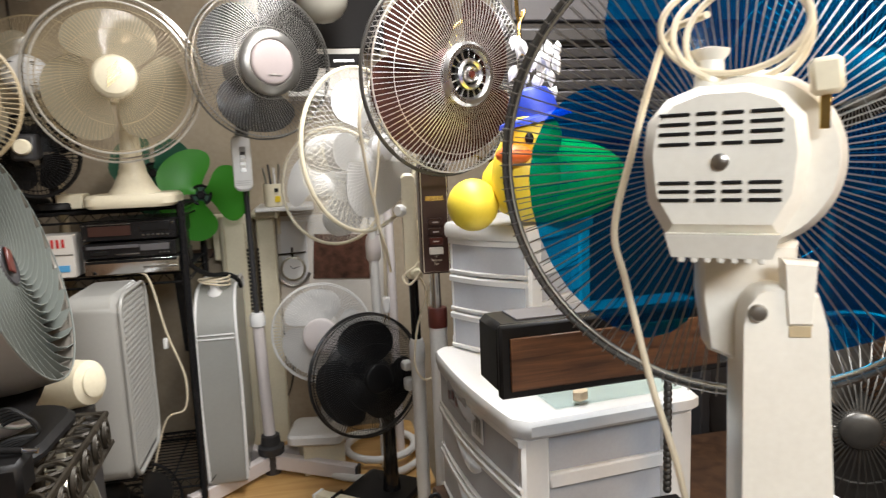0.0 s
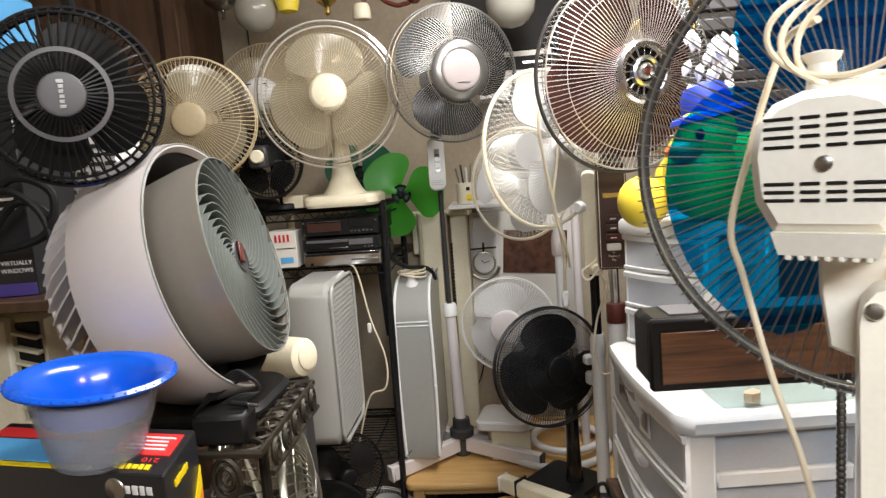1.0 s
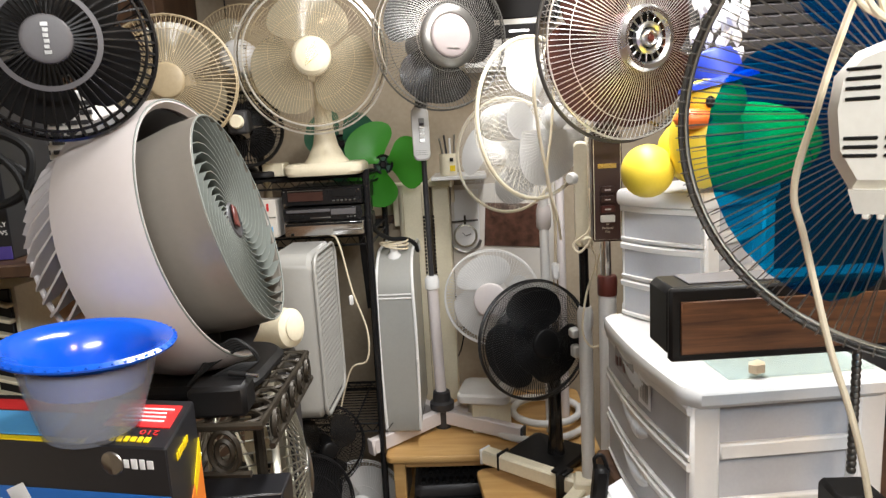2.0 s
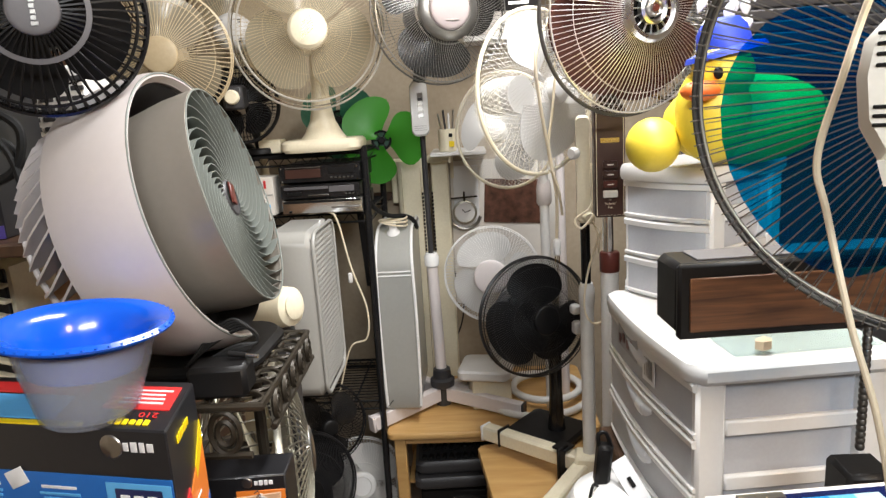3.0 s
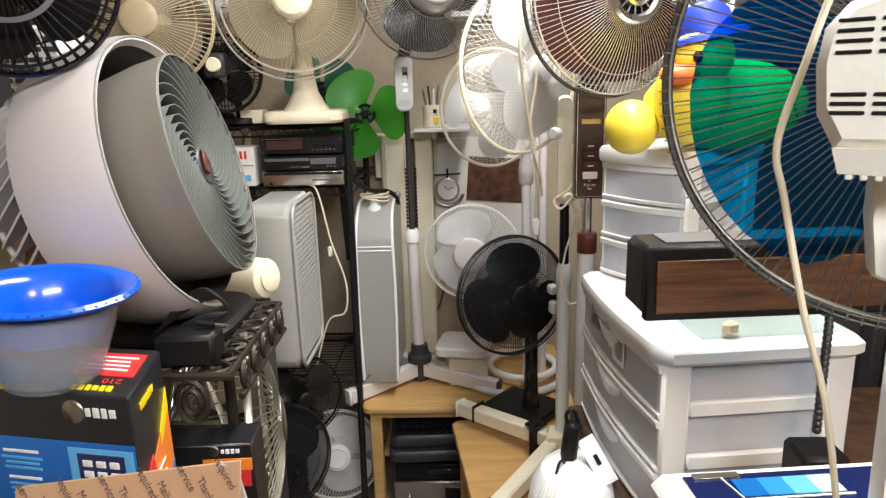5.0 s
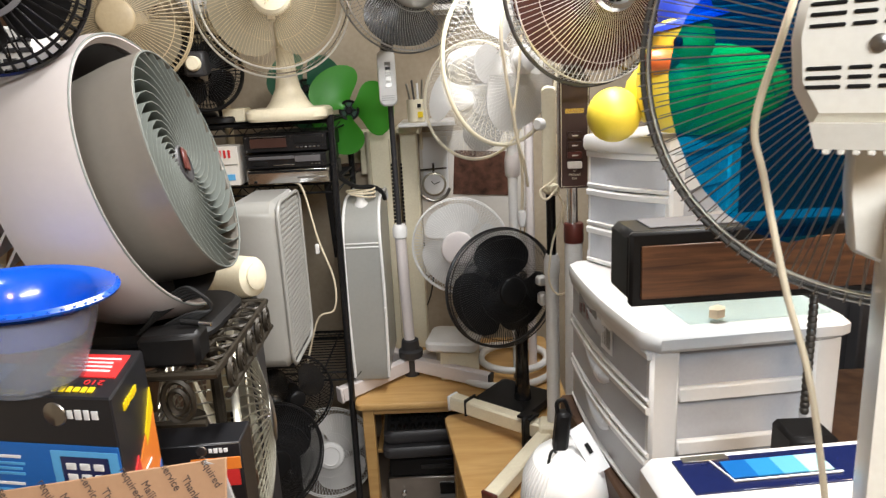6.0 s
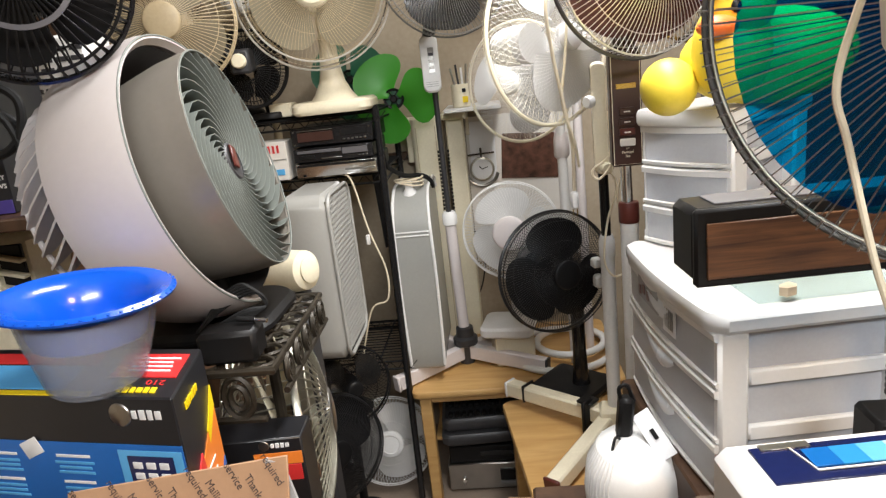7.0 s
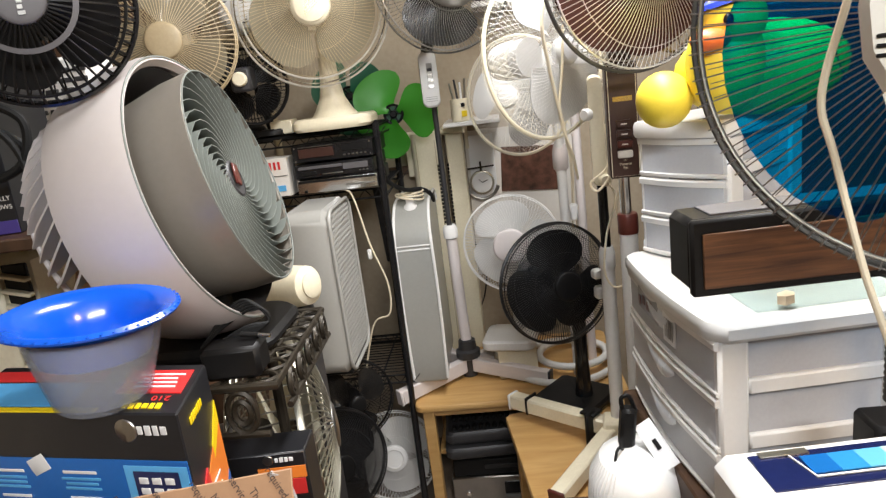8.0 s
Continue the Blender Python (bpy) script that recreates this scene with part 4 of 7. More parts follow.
def blue_fan():
    t = thing("table_fan", (0.345, 0.40, 1.12), "vintage white table fan with blue blades seen from behind", "fan")
    d = Vector((0.60, 0.80, 0.0)).normalized()
    c = Vector((0.372, 0.497, 1.617)) + Vector((0.006, 0.006, 0.0))
    m = frame_to(c, d)
    R = 0.194
    blades(t, m @ Matrix.Translation((0, 0, 0.0)), 3, 0.03, 0.178, 0.98, 0.028, 0.0, -22, BLUE_BLADE, "translucent blue plastic blade")
    part("blade_hub", disc(m, 0.04, -0.02, 0.02, 0.006), BLUE_CLOTH, t)
    rg = guard("rear_guard", t, GUARD_GREY, m @ Matrix.Translation((0, 0, -0.022)), 0.050, R, 0.030, 112, 0.0008, [(0.183, 0.0009)], 0.0, sign=-1, segs=6, skirt=0.028, label="dark steel wire guard")
    part("guard_ring", Geo().ring(m, R - 0.012, -0.030, 0.0012, 80, 6), CAGE_WIRE, rg)
    part("rim", Geo().ring(m, R + 0.001, -0.008, 0.0024, 80, 6), GUARD_DARK, t)
    part("rim", Geo().ring(m, R + 0.001, 0.006, 0.0024, 80, 6), GUARD_DARK, t)
    guard("front_guard", t, GUARD_GREY, m @ Matrix.Translation((0, 0, 0.015)), 0.045, R, 0.030, 96, 0.0006, [(0.10, 0.0006)], 0.0, sign=1, segs=6)
    # motor: a rounded box with slots in its back
    a = frame_to(Vector((0.292, 0.395, 1.6225)), -d)
    ol = [(-0.046, -0.030), (-0.034, -0.052), (0.034, -0.052), (0.046, -0.030), (0.049, 0.0), (0.046, 0.022), (0.034, 0.036), (0.015, 0.043), (-0.015, 0.043), (-0.034, 0.036), (-0.046, 0.022), (-0.049, 0.0)]
    mot = part("motor_housing", Geo().prism(ol, a, -0.060, 0.0, 0.008), MOTOR_WHITE, t, "ivory enamelled motor housing")
    part("motor_drum", Geo().lathe([(0.056, -0.085), (0.060, -0.075), (0.060, -0.04), (0.054, -0.022)], a @ Matrix.Translation((0.012, -0.006, 0)), 48), MOTOR_WHITE, mot)
    for row in range(7):
        yy = (0.0265, 0.0205, 0.0145, 0.0080)[row] if row < 4 else (-0.0165, -0.0220, -0.0275)[row - 4]
        for x0, x1 in ((-0.038, -0.019), (-0.0155, -0.0035), (0.0, 0.012), (0.0155, 0.034)):
            part("vent_slot", Geo().box(a @ Vector(((x0 + x1) / 2, yy - 0.001, 0.0)), (x1 - x0, 0.0023, 0.0024), a.to_3x3(), e=0.0006), BLACK, mot)
    part("screw", Geo().lathe([(0.0052, 0.0), (0.0050, 0.002), (0.0030, 0.0032), (0.0005, 0.0034)], a @ Matrix.Translation((-0.001, -0.0045, 0)), 20), STEEL, mot)
    part("lower_shroud", Geo().add([a @ Vector(p) for p in ((-0.034, -0.050, 0.002), (0.034, -0.050, 0.002), (0.030, -0.066, -0.002), (-0.030, -0.066, -0.002),
                                                          (-0.034, -0.050, -0.07), (0.034, -0.050, -0.07), (0.030, -0.066, -0.07), (-0.030, -0.066, -0.07))],
                                   [(0, 1, 2, 3), (5, 4, 7, 6), (0, 4, 5, 1), (1, 5, 6, 2), (2, 6, 7, 3), (3, 7, 4, 0)]), MOTOR_WHITE, mot)
    part("knob", Geo().lathe([(0.010, 0.0), (0.0085, 0.004), (0.0075, 0.018), (0.010, 0.021), (0.011, 0.024), (0.002, 0.026)], frame_to(a @ Vector((-0.010, 0.040, -0.032)), (0, 0, 1), (1, 0, 0)) @ Matrix.Scale(1.15, 4), 24), MOTOR_WHITE, mot, "ivory oscillation knob")
    q = frame_to((0.342, 0.418, 1.500), (-0.38, -0.925, 0))  # the column's near face: x right, y up
    yoke = part("yoke", Geo().prism([(-0.040, 0.022), (-0.034, -0.018), (-0.006, -0.030), (0.020, -0.030), (0.024, 0.060), (-0.040, 0.060)], q, -0.040, -0.006, 0.004), MOTOR_WHITE, t, "cast ivory yoke under the motor")
    part("bolt", Geo().lathe([(0.0060, 0), (0.0060, 0.002), (0.0048, 0.0040), (0.0020, 0.0046)], q @ Matrix.Translation((-0.0085, 0.016, 0.018)), 20), STEEL, yoke)
    for k in range(7):
        part("shroud_tooth", Geo().box(a @ Vector((-0.024 + k * 0.008, -0.0675, -0.006)), (0.0042, 0.004, 0.008), a.to_3x3(), e=0.0008), MOTOR_WHITE, mot)
    part("tilt_lever", Geo().prism([(0.010, 0.006), (0.026, 0.006), (0.028, 0.050), (0.006, 0.052)], q, 0.004, 0.020, 0.003), MOTOR_WHITE, yoke, "cream tilt lever")
    part("lever_slot", Geo().box(q @ Vector((0.018, 0.003, 0.0166)), (0.015, 0.009, 0.004), q.to_3x3(), e=0.001), TAN, yoke)
    ol = [(-0.013, -0.350), (0.060, -0.350), (0.036, 0.006), (0.030, 0.028), (0.004, 0.034), (-0.008, 0.031), (-0.015, 0.022), (-0.0175, 0.008)]
    g = Geo().prism(ol, q, -0.030, 0.018, 0.006)
    part("column", g, MOTOR_WHITE, t, "ivory tapered column")
    part("base", Geo().prism(rounded(0.20, 0.16, 0.04), Matrix.Translation((0.36, 0.41, 0)), 1.122, 1.155, 0.01), MOTOR_WHITE, t)
    # mains cord: coil on top, then a long loop in front of the guard
    g = Geo()
    for k in range(3):
        cc = a @ Vector((0.012 - 0.004 * k, 0.074 + 0.003 * k, -0.03 + 0.006 * k))
        g.tube([cc + (a.to_3x3() @ Vector(((0.037 + 0.003 * k) * math.cos(w), (0.033 - 0.002 * k) * math.sin(w), 0.006 * math.sin(2 * w + k)))) for w in [2 * math.pi * i / 40 for i in range(40)]], 0.0022, 7, True)
    part("cord_coil", g, CORD_WHITE, t, "coiled ivory mains cord")
    part("cord", Geo().tube(smooth_path([a @ Vector((-0.012, 0.090, -0.03)), (0.299, 0.470, 1.708), (0.284, 0.470, 1.673), (0.270, 0.470, 1.625), (0.256, 0.470, 1.570), (0.265, 0.470, 1.530), (0.285, 0.468, 1.449), (0.313, 0.465, 1.352), (0.335, 0.44, 1.165)], 8), 0.0026, 8), CORD_WHITE, t, "ivory mains cord")
    pl = part("plug", Geo().box(a @ Vector((0.056, 0.044, -0.012)), (0.018, 0.022, 0.015), a.to_3x3() @ spin(6), e=0.003), CREAM, t, "ivory plug")
    part("plug_pin", Geo().box(a @ Vector((0.056, 0.024, -0.012)), (0.006, 0.022, 0.002), a.to_3x3(), e=0.0005), BRASS, pl)


def propeller(name, c, R, mat, hubmat, start, label):
    t = thing(name, c, label, "fan blade")
    m = frame_to(c, (0.08, -1, 0))
    blades(t, m, 3, 0.02, R, 0.95, 0.018, -0.1, start, mat)
    hb = part("hub", Geo().ring(m, 0.034, 0.0, 0.005, 40, 6).lathe([(0.014, -0.012), (0.014, 0.012), (0.010, 0.016)], m, 24), hubmat, t, "black ribbed hub")
    for i in range(6):
        part("hub_rib", Geo().box(m @ Vector((0.023 * math.cos(i * 1.047), 0.023 * math.sin(i * 1.047), 0)), (0.020, 0.004, 0.010), m.to_3x3() @ spin(60 * i), e=0.001), hubmat, hb)
    part("hub_plate", Geo().lathe([(0.033, -0.010), (0.033, -0.006)], m, 32), GREEN_DARK, t)
    part("shaft", tube_post(c, (c[0], 2.822, c[2]), 0.006, 10), STEEL, t)


white_table_fan()
grey_pedestal_fan()
mesh_pedestal_fan()
second_mesh_fan()
chrome_fan()
lower_fans()
wire_floor_fan()
upper_left_fans()
black_desk_fan()
circulator()
blue_fan()
propeller("green_propeller", (-0.331, 2.55, 1.515), 0.168, GREEN, BLACK, 128, "bright green three-bladed plastic propeller on the wall")
propeller("dark_propeller", (-0.50, 2.62, 1.60), 0.15, GREEN_DARK, BLACK, 30, "dark green plastic propeller behind the table fan")


# ---- wire rack with electronics ----
def rack():
    t = thing("wire_rack", (-0.65, 2.44, 0.0), "black wire shelving rack holding electronics and fans", "rack")
    for x, y in ((-0.356, 2.245), (-0.945, 2.245), (-0.356, 2.66), (-0.945, 2.66)):
        part("post", tube_post((x - 0.012, y, 0.0), (x + 0.004, y, 1.515), 0.0125, 14), BLACK_GLOSS, t)
    for zz in (1.492, 1.288, 0.596):
        sh = part("shelf", Geo().tube([(-0.945, 2.245, zz), (-0.356, 2.245, zz), (-0.356, 2.66, zz), (-0.945, 2.66, zz)], 0.004, 6, True)
                  .tube([(-0.945, 2.245, zz - 0.03), (-0.356, 2.245, zz - 0.03), (-0.356, 2.66, zz - 0.03), (-0.945, 2.66, zz - 0.03)], 0.004, 6, True), BLACK, t)
        for k in range(15):
            y = 2.27 + k * 0.0262
            part("wire", Geo().tube([(-0.945, y, zz + 0.004), (-0.356, y, zz + 0.004)], 0.0022, 5), BLACK, sh)
        for k in range(12):
            x = -0.92 + k * 0.05
            for y in (2.243, 2.662):
                part("truss", Geo().tube([(x, y, zz), (x + 0.025, y, zz - 0.03), (x + 0.05, y, zz)], 0.002, 5), BLACK, sh)
        for xx in (-0.76, -0.46):
            part("cross_bar", Geo().tube([(xx, 2.245, zz), (xx, 2.66, zz)], 0.004, 5), BLACK, sh)


def player(name, x0, x1, z0, z1, face, label, marks):
    y0 = 2.205
    t = thing(name, ((x0 + x1) / 2, 2.33, z0), label, "player")
    part("case", Geo().box(((x0 + x1) / 2, y0 + 0.14, (z0 + z1) / 2), (x1 - x0, 0.27, z1 - z0), e=0.003), BLACK, t)
    fr = part("front", Geo().box(((x0 + x1) / 2, y0 + 0.002, (z0 + z1) / 2), (x1 - x0 + 0.004, 0.008, z1 - z0 - 0.004), e=0.002), face, t)
    for x, z, w, h, mt in marks:
        part("button" if w < 0.02 else "display", Geo().box((x, y0 - 0.003, z), (w, 0.005, h), e=0.001), mt, fr)
    return t


def electronics():
    player("video_player", -0.635, -0.366, 1.404, 1.462, BLACK_GLOSS, "black video player with dark display window", [(-0.555, 1.435, 0.12, 0.030, PANEL_BROWN), (-0.425, 1.442, 0.085, 0.022, BLACK), (-0.555, 1.455, 0.12, 0.003, STEEL)] + [(-0.390 - 0.014 * k, 1.418, 0.008, 0.005, STEEL) for k in range(6)] + [(-0.627, z, 0.005, 0.005, CHROME) for z in (1.412, 1.454)] + [(-0.373, 1.452, 0.006, 0.006, CHROME)])
    player("disc_player", -0.635, -0.372, 1.350, 1.398, BLACK_GLOSS, "dark grey disc player in the stack", [(-0.55, 1.386, 0.15, 0.010, HUB_GREY), (-0.59, 1.368, 0.05, 0.012, BLACK), (-0.43, 1.380, 0.085, 0.020, HUB_GREY), (-0.51, 1.362, 0.07, 0.004, STEEL)] + [(-0.392 - 0.012 * k, 1.362, 0.006, 0.004, STEEL) for k in range(3)])
    player("tape_deck", -0.635, -0.366, 1.298, 1.348, CHROME, "silver fronted tape deck at the bottom of the stack", [(-0.50, 1.340, 0.262, 0.008, BLACK), (-0.61, 1.308, 0.010, 0.008, BLACK), (-0.42, 1.318, 0.10, 0.006, STEEL)])
    t = thing("product_box", (-0.72, 2.26, 1.298), "white cardboard box with red and blue print", "box")
    b = part("body", Geo().box((-0.715, 2.26, 1.365), (0.105, 0.10, 0.13), e=0.002), PAPER, t)
    for k in range(4):
        part("print_bar", Geo().box((-0.735 + k * 0.015, 2.2085, 1.405), (0.008, 0.002, 0.026), e=0.0005), BOXRED, b)
    part("print_bar", Geo().box((-0.70, 2.2085, 1.328), (0.045, 0.002, 0.020), e=0.0005), BOXSKY, b)
    part("print_bar", Geo().box((-0.715, 2.2085, 1.370), (0.10, 0.002, 0.003), e=0.0005), STEEL, b)
    solid("small_box", Geo().box((-0.675, 2.30, 1.527), (0.075, 0.08, 0.045), e=0.004), CREAM, "small cream box on the rack top", "box")
    solid("black_pouch", Geo().ball((-0.80, 2.30, 1.525), (0.06, 0.05, 0.028)), BLACK, "black soft pouch on the rack top", "pouch")
    solid("black_rail", Geo().box((-0.395, 2.36, 1.135), (0.024, 0.014, 0.275), Matrix.Rotation(radians(-3), 3, "Y"), e=0.003), BLACK, "black metal rail hanging on the rack", "rail")


# ---- pine tables ----
def pine_table(name, x0, x1, y0, y1, top, label, turn=0.0, r=0.03):
    t = thing(name, ((x0 + x1) / 2, (y0 + y1) / 2, 0), label, "table", "pine tables")
    rot = Matrix.Translation(((x0 + x1) / 2, (y0 + y1) / 2, 0)) @ Matrix.Rotation(radians(turn), 4, "Z")
    w, d = x1 - x0, y1 - y0
    part("tabletop", Geo().prism(rounded(w, d, r), rot, top - 0.026, top, 0.004), PINE, t)
    for sx in (-1, 1):
        for sy in (-1, 1):
            part("leg", Geo().box(rot @ Vector((sx * (w / 2 - 0.045), sy * (d / 2 - 0.045), (top - 0.026) / 2)), (0.042, 0.042, top - 0.026), rot.to_3x3(), e=0.004), PINE, t)
    for sy in (-1, 1):
        part("apron", Geo().box(rot @ Vector((0, sy * (d / 2 - 0.05), top - 0.045)), (w - 0.12, 0.018, 0.036), rot.to_3x3(), e=0.003), PINE, t)
    return t


t = pine_table("side_table", -0.352, 0.42, 2.205, 2.80, 0.480, "golden pine side table with electronics underneath")
part("lower_shelf", Geo().box((0.03, 2.55, 0.205), (0.66, 0.40, 0.018), e=0.003), PINE, t)
pine_table("low_table", 0.022, 0.534, 1.434, 2.149, 0.478, "golden pine table with rounded corner", 8)


def under_table():
    t = thing("cassette_deck", (0.0, 2.42, 0.0), "silver and black tape deck under the pine table", "player")
    part("case", Geo().box((-0.06, 2.44, 0.066), (0.40, 0.30, 0.112), e=0.004), STEEL, t)
    part("display", Geo().box((0.02, 2.288, 0.072), (0.16, 0.006, 0.050), e=0.001), BLACK_GLOSS, t)
    part("slot_cover", Geo().box((0.02, 2.286, 0.038), (0.16, 0.006, 0.014), e=0.001), GREYMET, t)
    part("knob", Geo().lathe([(0.010, 0), (0.010, 0.012), (0.008, 0.014)], frame_to((-0.20, 2.288, 0.060), (0, -1, 0)), 16), CHROME, t)
    for x in (-0.22, 0.10):
        part("foot", disc(Matrix.Translation((x, 2.34, 0.0)), 0.014, 0.0, 0.010, 0.002, 16), BLACK, t)
    t = thing("video_player", (-0.03, 2.44, 0.123), "black video player under the pine table", "player")
    part("case", Geo().box((-0.05, 2.45, 0.158), (0.40, 0.30, 0.068), e=0.003), BLACK, t)
    part("slot", Geo().box((-0.05, 2.298, 0.162), (0.16, 0.005, 0.02), e=0.001), BLACK_GLOSS, t)
    t = thing("telephone_base", (-0.06, 2.42, 0.215), "dark grey desk machine with a sloping key bank", "telephone")
    rot = Matrix.Translation((-0.105, 2.40, 0)) @ Matrix.Rotation(radians(3), 4, "Z")
    part("case", Geo().prism(rounded(0.34, 0.26, 0.03), rot, 0.216, 0.262, 0.010), DARKGREY, t)
    part("upper_case", Geo().prism(rounded(0.33, 0.24, 0.03), rot @ Matrix.Translation((0, 0.01, 0)), 0.266, 0.318, 0.012), DARKGREY, t)
    part("back_panel", Geo().box(rot @ Vector((0, 0.09, 0.352)), (0.31, 0.05, 0.075), rot.to_3x3(), e=0.008), BLACK, t)
    for r in range(2):
        for k in range(9):
            part("key", Geo().box(rot @ Vector((-0.13 + k * 0.026, -0.075 + 0.05 * r, 0.322 + 0.014 * r)), (0.017, 0.030, 0.016), rot.to_3x3(), e=0.003), BLACK, t)


def coil_rings():
    t = thing("white_hose", (0.22, 2.46, 0.482), "coiled white plastic hose on the pine table", "hose")
    m = Matrix.Translation((0.215, 2.47, 0.498))
    part("loop", Geo().ring(m, 0.20, 0.0, 0.014, 64, 10), WHITE, t)
    part("loop", Geo().ring(m @ Matrix.Translation((0.04, 0.02, 0.02)), 0.13, 0.0, 0.014, 64, 10), WHITE, t)


# ---- tall appliances ----
def air_purifier():
    x0, x1, y0, y1, z0, z1 = -0.612, -0.462, 1.885, 2.19, 0.768, 1.290
    t = thing("air_purifier", ((x0 + x1) / 2, 2.04, z0), "white upright heater with diamond-mesh side", "heater")
    fm = frame_to(((x0 + x1) / 2, (y0 + y1) / 2, (z0 + z1) / 2), (1, 0, 0))
    part("body", Geo().prism(rounded(y1 - y0, z1 - z0, 0.045, 8), fm, -(x1 - x0) / 2, (x1 - x0) / 2 - 0.012, 0.016), HEATER_GREY, t)
    part("side_frame", Geo().tube([fm @ Vector((px * 0.95, py * 0.975, (x1 - x0) / 2 - 0.006)) for px, py in rounded(y1 - y0, z1 - z0, 0.05, 8)], 0.006, 8, True), HEATER_GREY, t)
    g = Geo()
    w, h = (y1 - y0) - 0.03, (z1 - z0) - 0.04
    k = -w / 2 - h / 2
    while k < w / 2 + h / 2:
        for s in (1, -1):
            pts = []
            for v in (-h / 2, h / 2):
                pts.append([k + s * v * 0.5, v])
            (ax, ay), (bx, by) = pts
            lo, hi = -w / 2, w / 2
            ta, tb = 0.0, 1.0
            dx = bx - ax
            if abs(dx) > 1e-9:
                q = sorted(((lo - ax) / dx, (hi - ax) / dx))
                ta, tb = max(ta, q[0]), min(tb, q[1])
            if tb - ta > 0.02:
                g.tube([fm @ Vector((ax + dx * u, ay + (by - ay) * u, (x1 - x0) / 2 - 0.008)) for u in (ta, tb)], 0.0016, 4)
        k += 0.016
    ob = part("side_mesh", g, HEATER_GREY, t, "diamond mesh grille")
    ob["kind"] = "stuff"
    part("mesh_back", Geo().box(fm @ Vector((0, 0, (x1 - x0) / 2 - 0.013)), (w, h, 0.003), fm.to_3x3(), e=0.001), STEEL, t)
    part("foot", Geo().box(((x0 + x1) / 2, 2.04, z0 - 0.002), (0.12, 0.24, 0.012), e=0.003), BLACK, t)
    solid("storage_crate", Geo().box((-0.68, 2.13, 0.38), (0.12, 0.20, 0.76), e=0.006), BLACK, "black plastic crate under the white heater", "crate")


def box_fan():
    """A square fan seen edge on: a flat frame side that rounds over at the top, with a white bead along both edges."""
    z0, zc, yf, R = 0.547, 1.058, 2.272, 0.150
    t = thing("box_fan", (-0.285, 2.45, z0), "satin grey box fan with white edge beads standing edge on", "fan")
    prof = [(yf + 0.004, z0), (yf, z0 + 0.010)] + [(yf, z0 + (zc - z0) * k / 6) for k in range(1, 6)]
    prof += [(yf + R - R * math.cos(radians(a)), zc + R * math.sin(radians(a))) for a in range(0, 91, 9)]
    prof += [(2.60, zc + R), (2.64, zc + R - 0.015), (2.655, zc + R - 0.05), (2.655, z0)]
    half = lambda z: 0.0605 + 0.0055 * math.sin(math.pi * min(1.0, max(0.0, (z - z0) / 0.66)))
    n = len(prof)
    vs = [(-0.285 + sx * half(z), y, z) for sx in (-1, 1) for y, z in prof]
    fs = [tuple(range(n)), tuple(range(2 * n - 1, n - 1, -1))] + [(k, n + k, n + (k + 1) % n, (k + 1) % n) for k in range(n)]
    part("frame", Geo().add(vs, fs), BOX_FAN_GREY, t, "satin grey enamelled frame")
    for sx in (-1, 1):
        bead = part("edge_bead", Geo().tube([(-0.285 + sx * (half(z) + 0.001), y, z) for y, z in prof[1:-1]], 0.0056, 8), WHITE_GLOSS, t, "white plastic edge bead")
        part("clip", Geo().box((-0.285 + sx * 0.066, yf - 0.002, 0.82), (0.008, 0.014, 0.020), e=0.002), WHITE_GLOSS, bead)
    # two white strips paint the highlight where the front starts to round over
    for k in range(2):
        part("highlight_strip", Geo().box((-0.285, yf - 0.001, 1.052 + 0.014 * k), (0.118, 0.003, 0.005), e=0.001), WHITE_GLOSS, t)
    part("knob", Geo().lathe([(0.026, -0.01), (0.024, 0.006), (0.015, 0.016), (0.013, 0.036), (0.015, 0.040)], Matrix.Translation((-0.288, 2.36, 1.190)) @ Matrix.Rotation(radians(14), 4, "X"), 24), WHITE_GLOSS, t)
    g = Geo()
    for k in range(3):
        g.ring(Matrix.Translation((-0.290 + 0.006 * k, 2.385, 1.224 + 0.007 * k)) @ Matrix.Rotation(radians(12 - 9 * k), 4, "Y"), 0.052 - 0.006 * k, 0, 0.0032, 32, 6)
    part("cord_coil", g, CORD_WHITE, t, "coiled white cord")
    solid("extension_lead", Geo().tube(smooth_path([(-0.35, 2.262, 1.36), (-0.345, 2.30, 1.30), (-0.30, 2.36, 1.255), (-0.25, 2.40, 1.245), (-0.22, 2.42, 1.225), (-0.21, 2.45, 1.19)]), 0.008, 8), CORD_BLACK, "thick black cable over the box fan", "cable")


def tower_fan():
    t = thing("tower_fan", (-0.245, 2.72, 0.48), "cream tower fan with rows of black slots by the wall", "fan")
    part("body", Geo().prism(rounded(0.125, 0.10, 0.03), Matrix.Translation((-0.240, 2.745, 0)), 0.482, 1.425, 0.006), CREAM, t)
    for sx in (-0.0195, 0.0195):
        for k in range(19):
            part("slot", Geo().box((-0.180 + sx, 2.6945, 1.285 - k * 0.0155), (0.0075, 0.004, 0.0115), e=0.001), BLACK, t)
    for sx in (-0.046, 0.040):
        part("groove", Geo().box((-0.240 + sx * 0.9, 2.6945, 0.95), (0.0025, 0.003, 0.88), e=0.0006), TAN, t)
    solid("cream_board", Geo().box((-0.300, 2.775, 1.335), (0.06, 0.06, 0.18), e=0.004), CREAM, "cream wooden block fixed to the wall", "board")


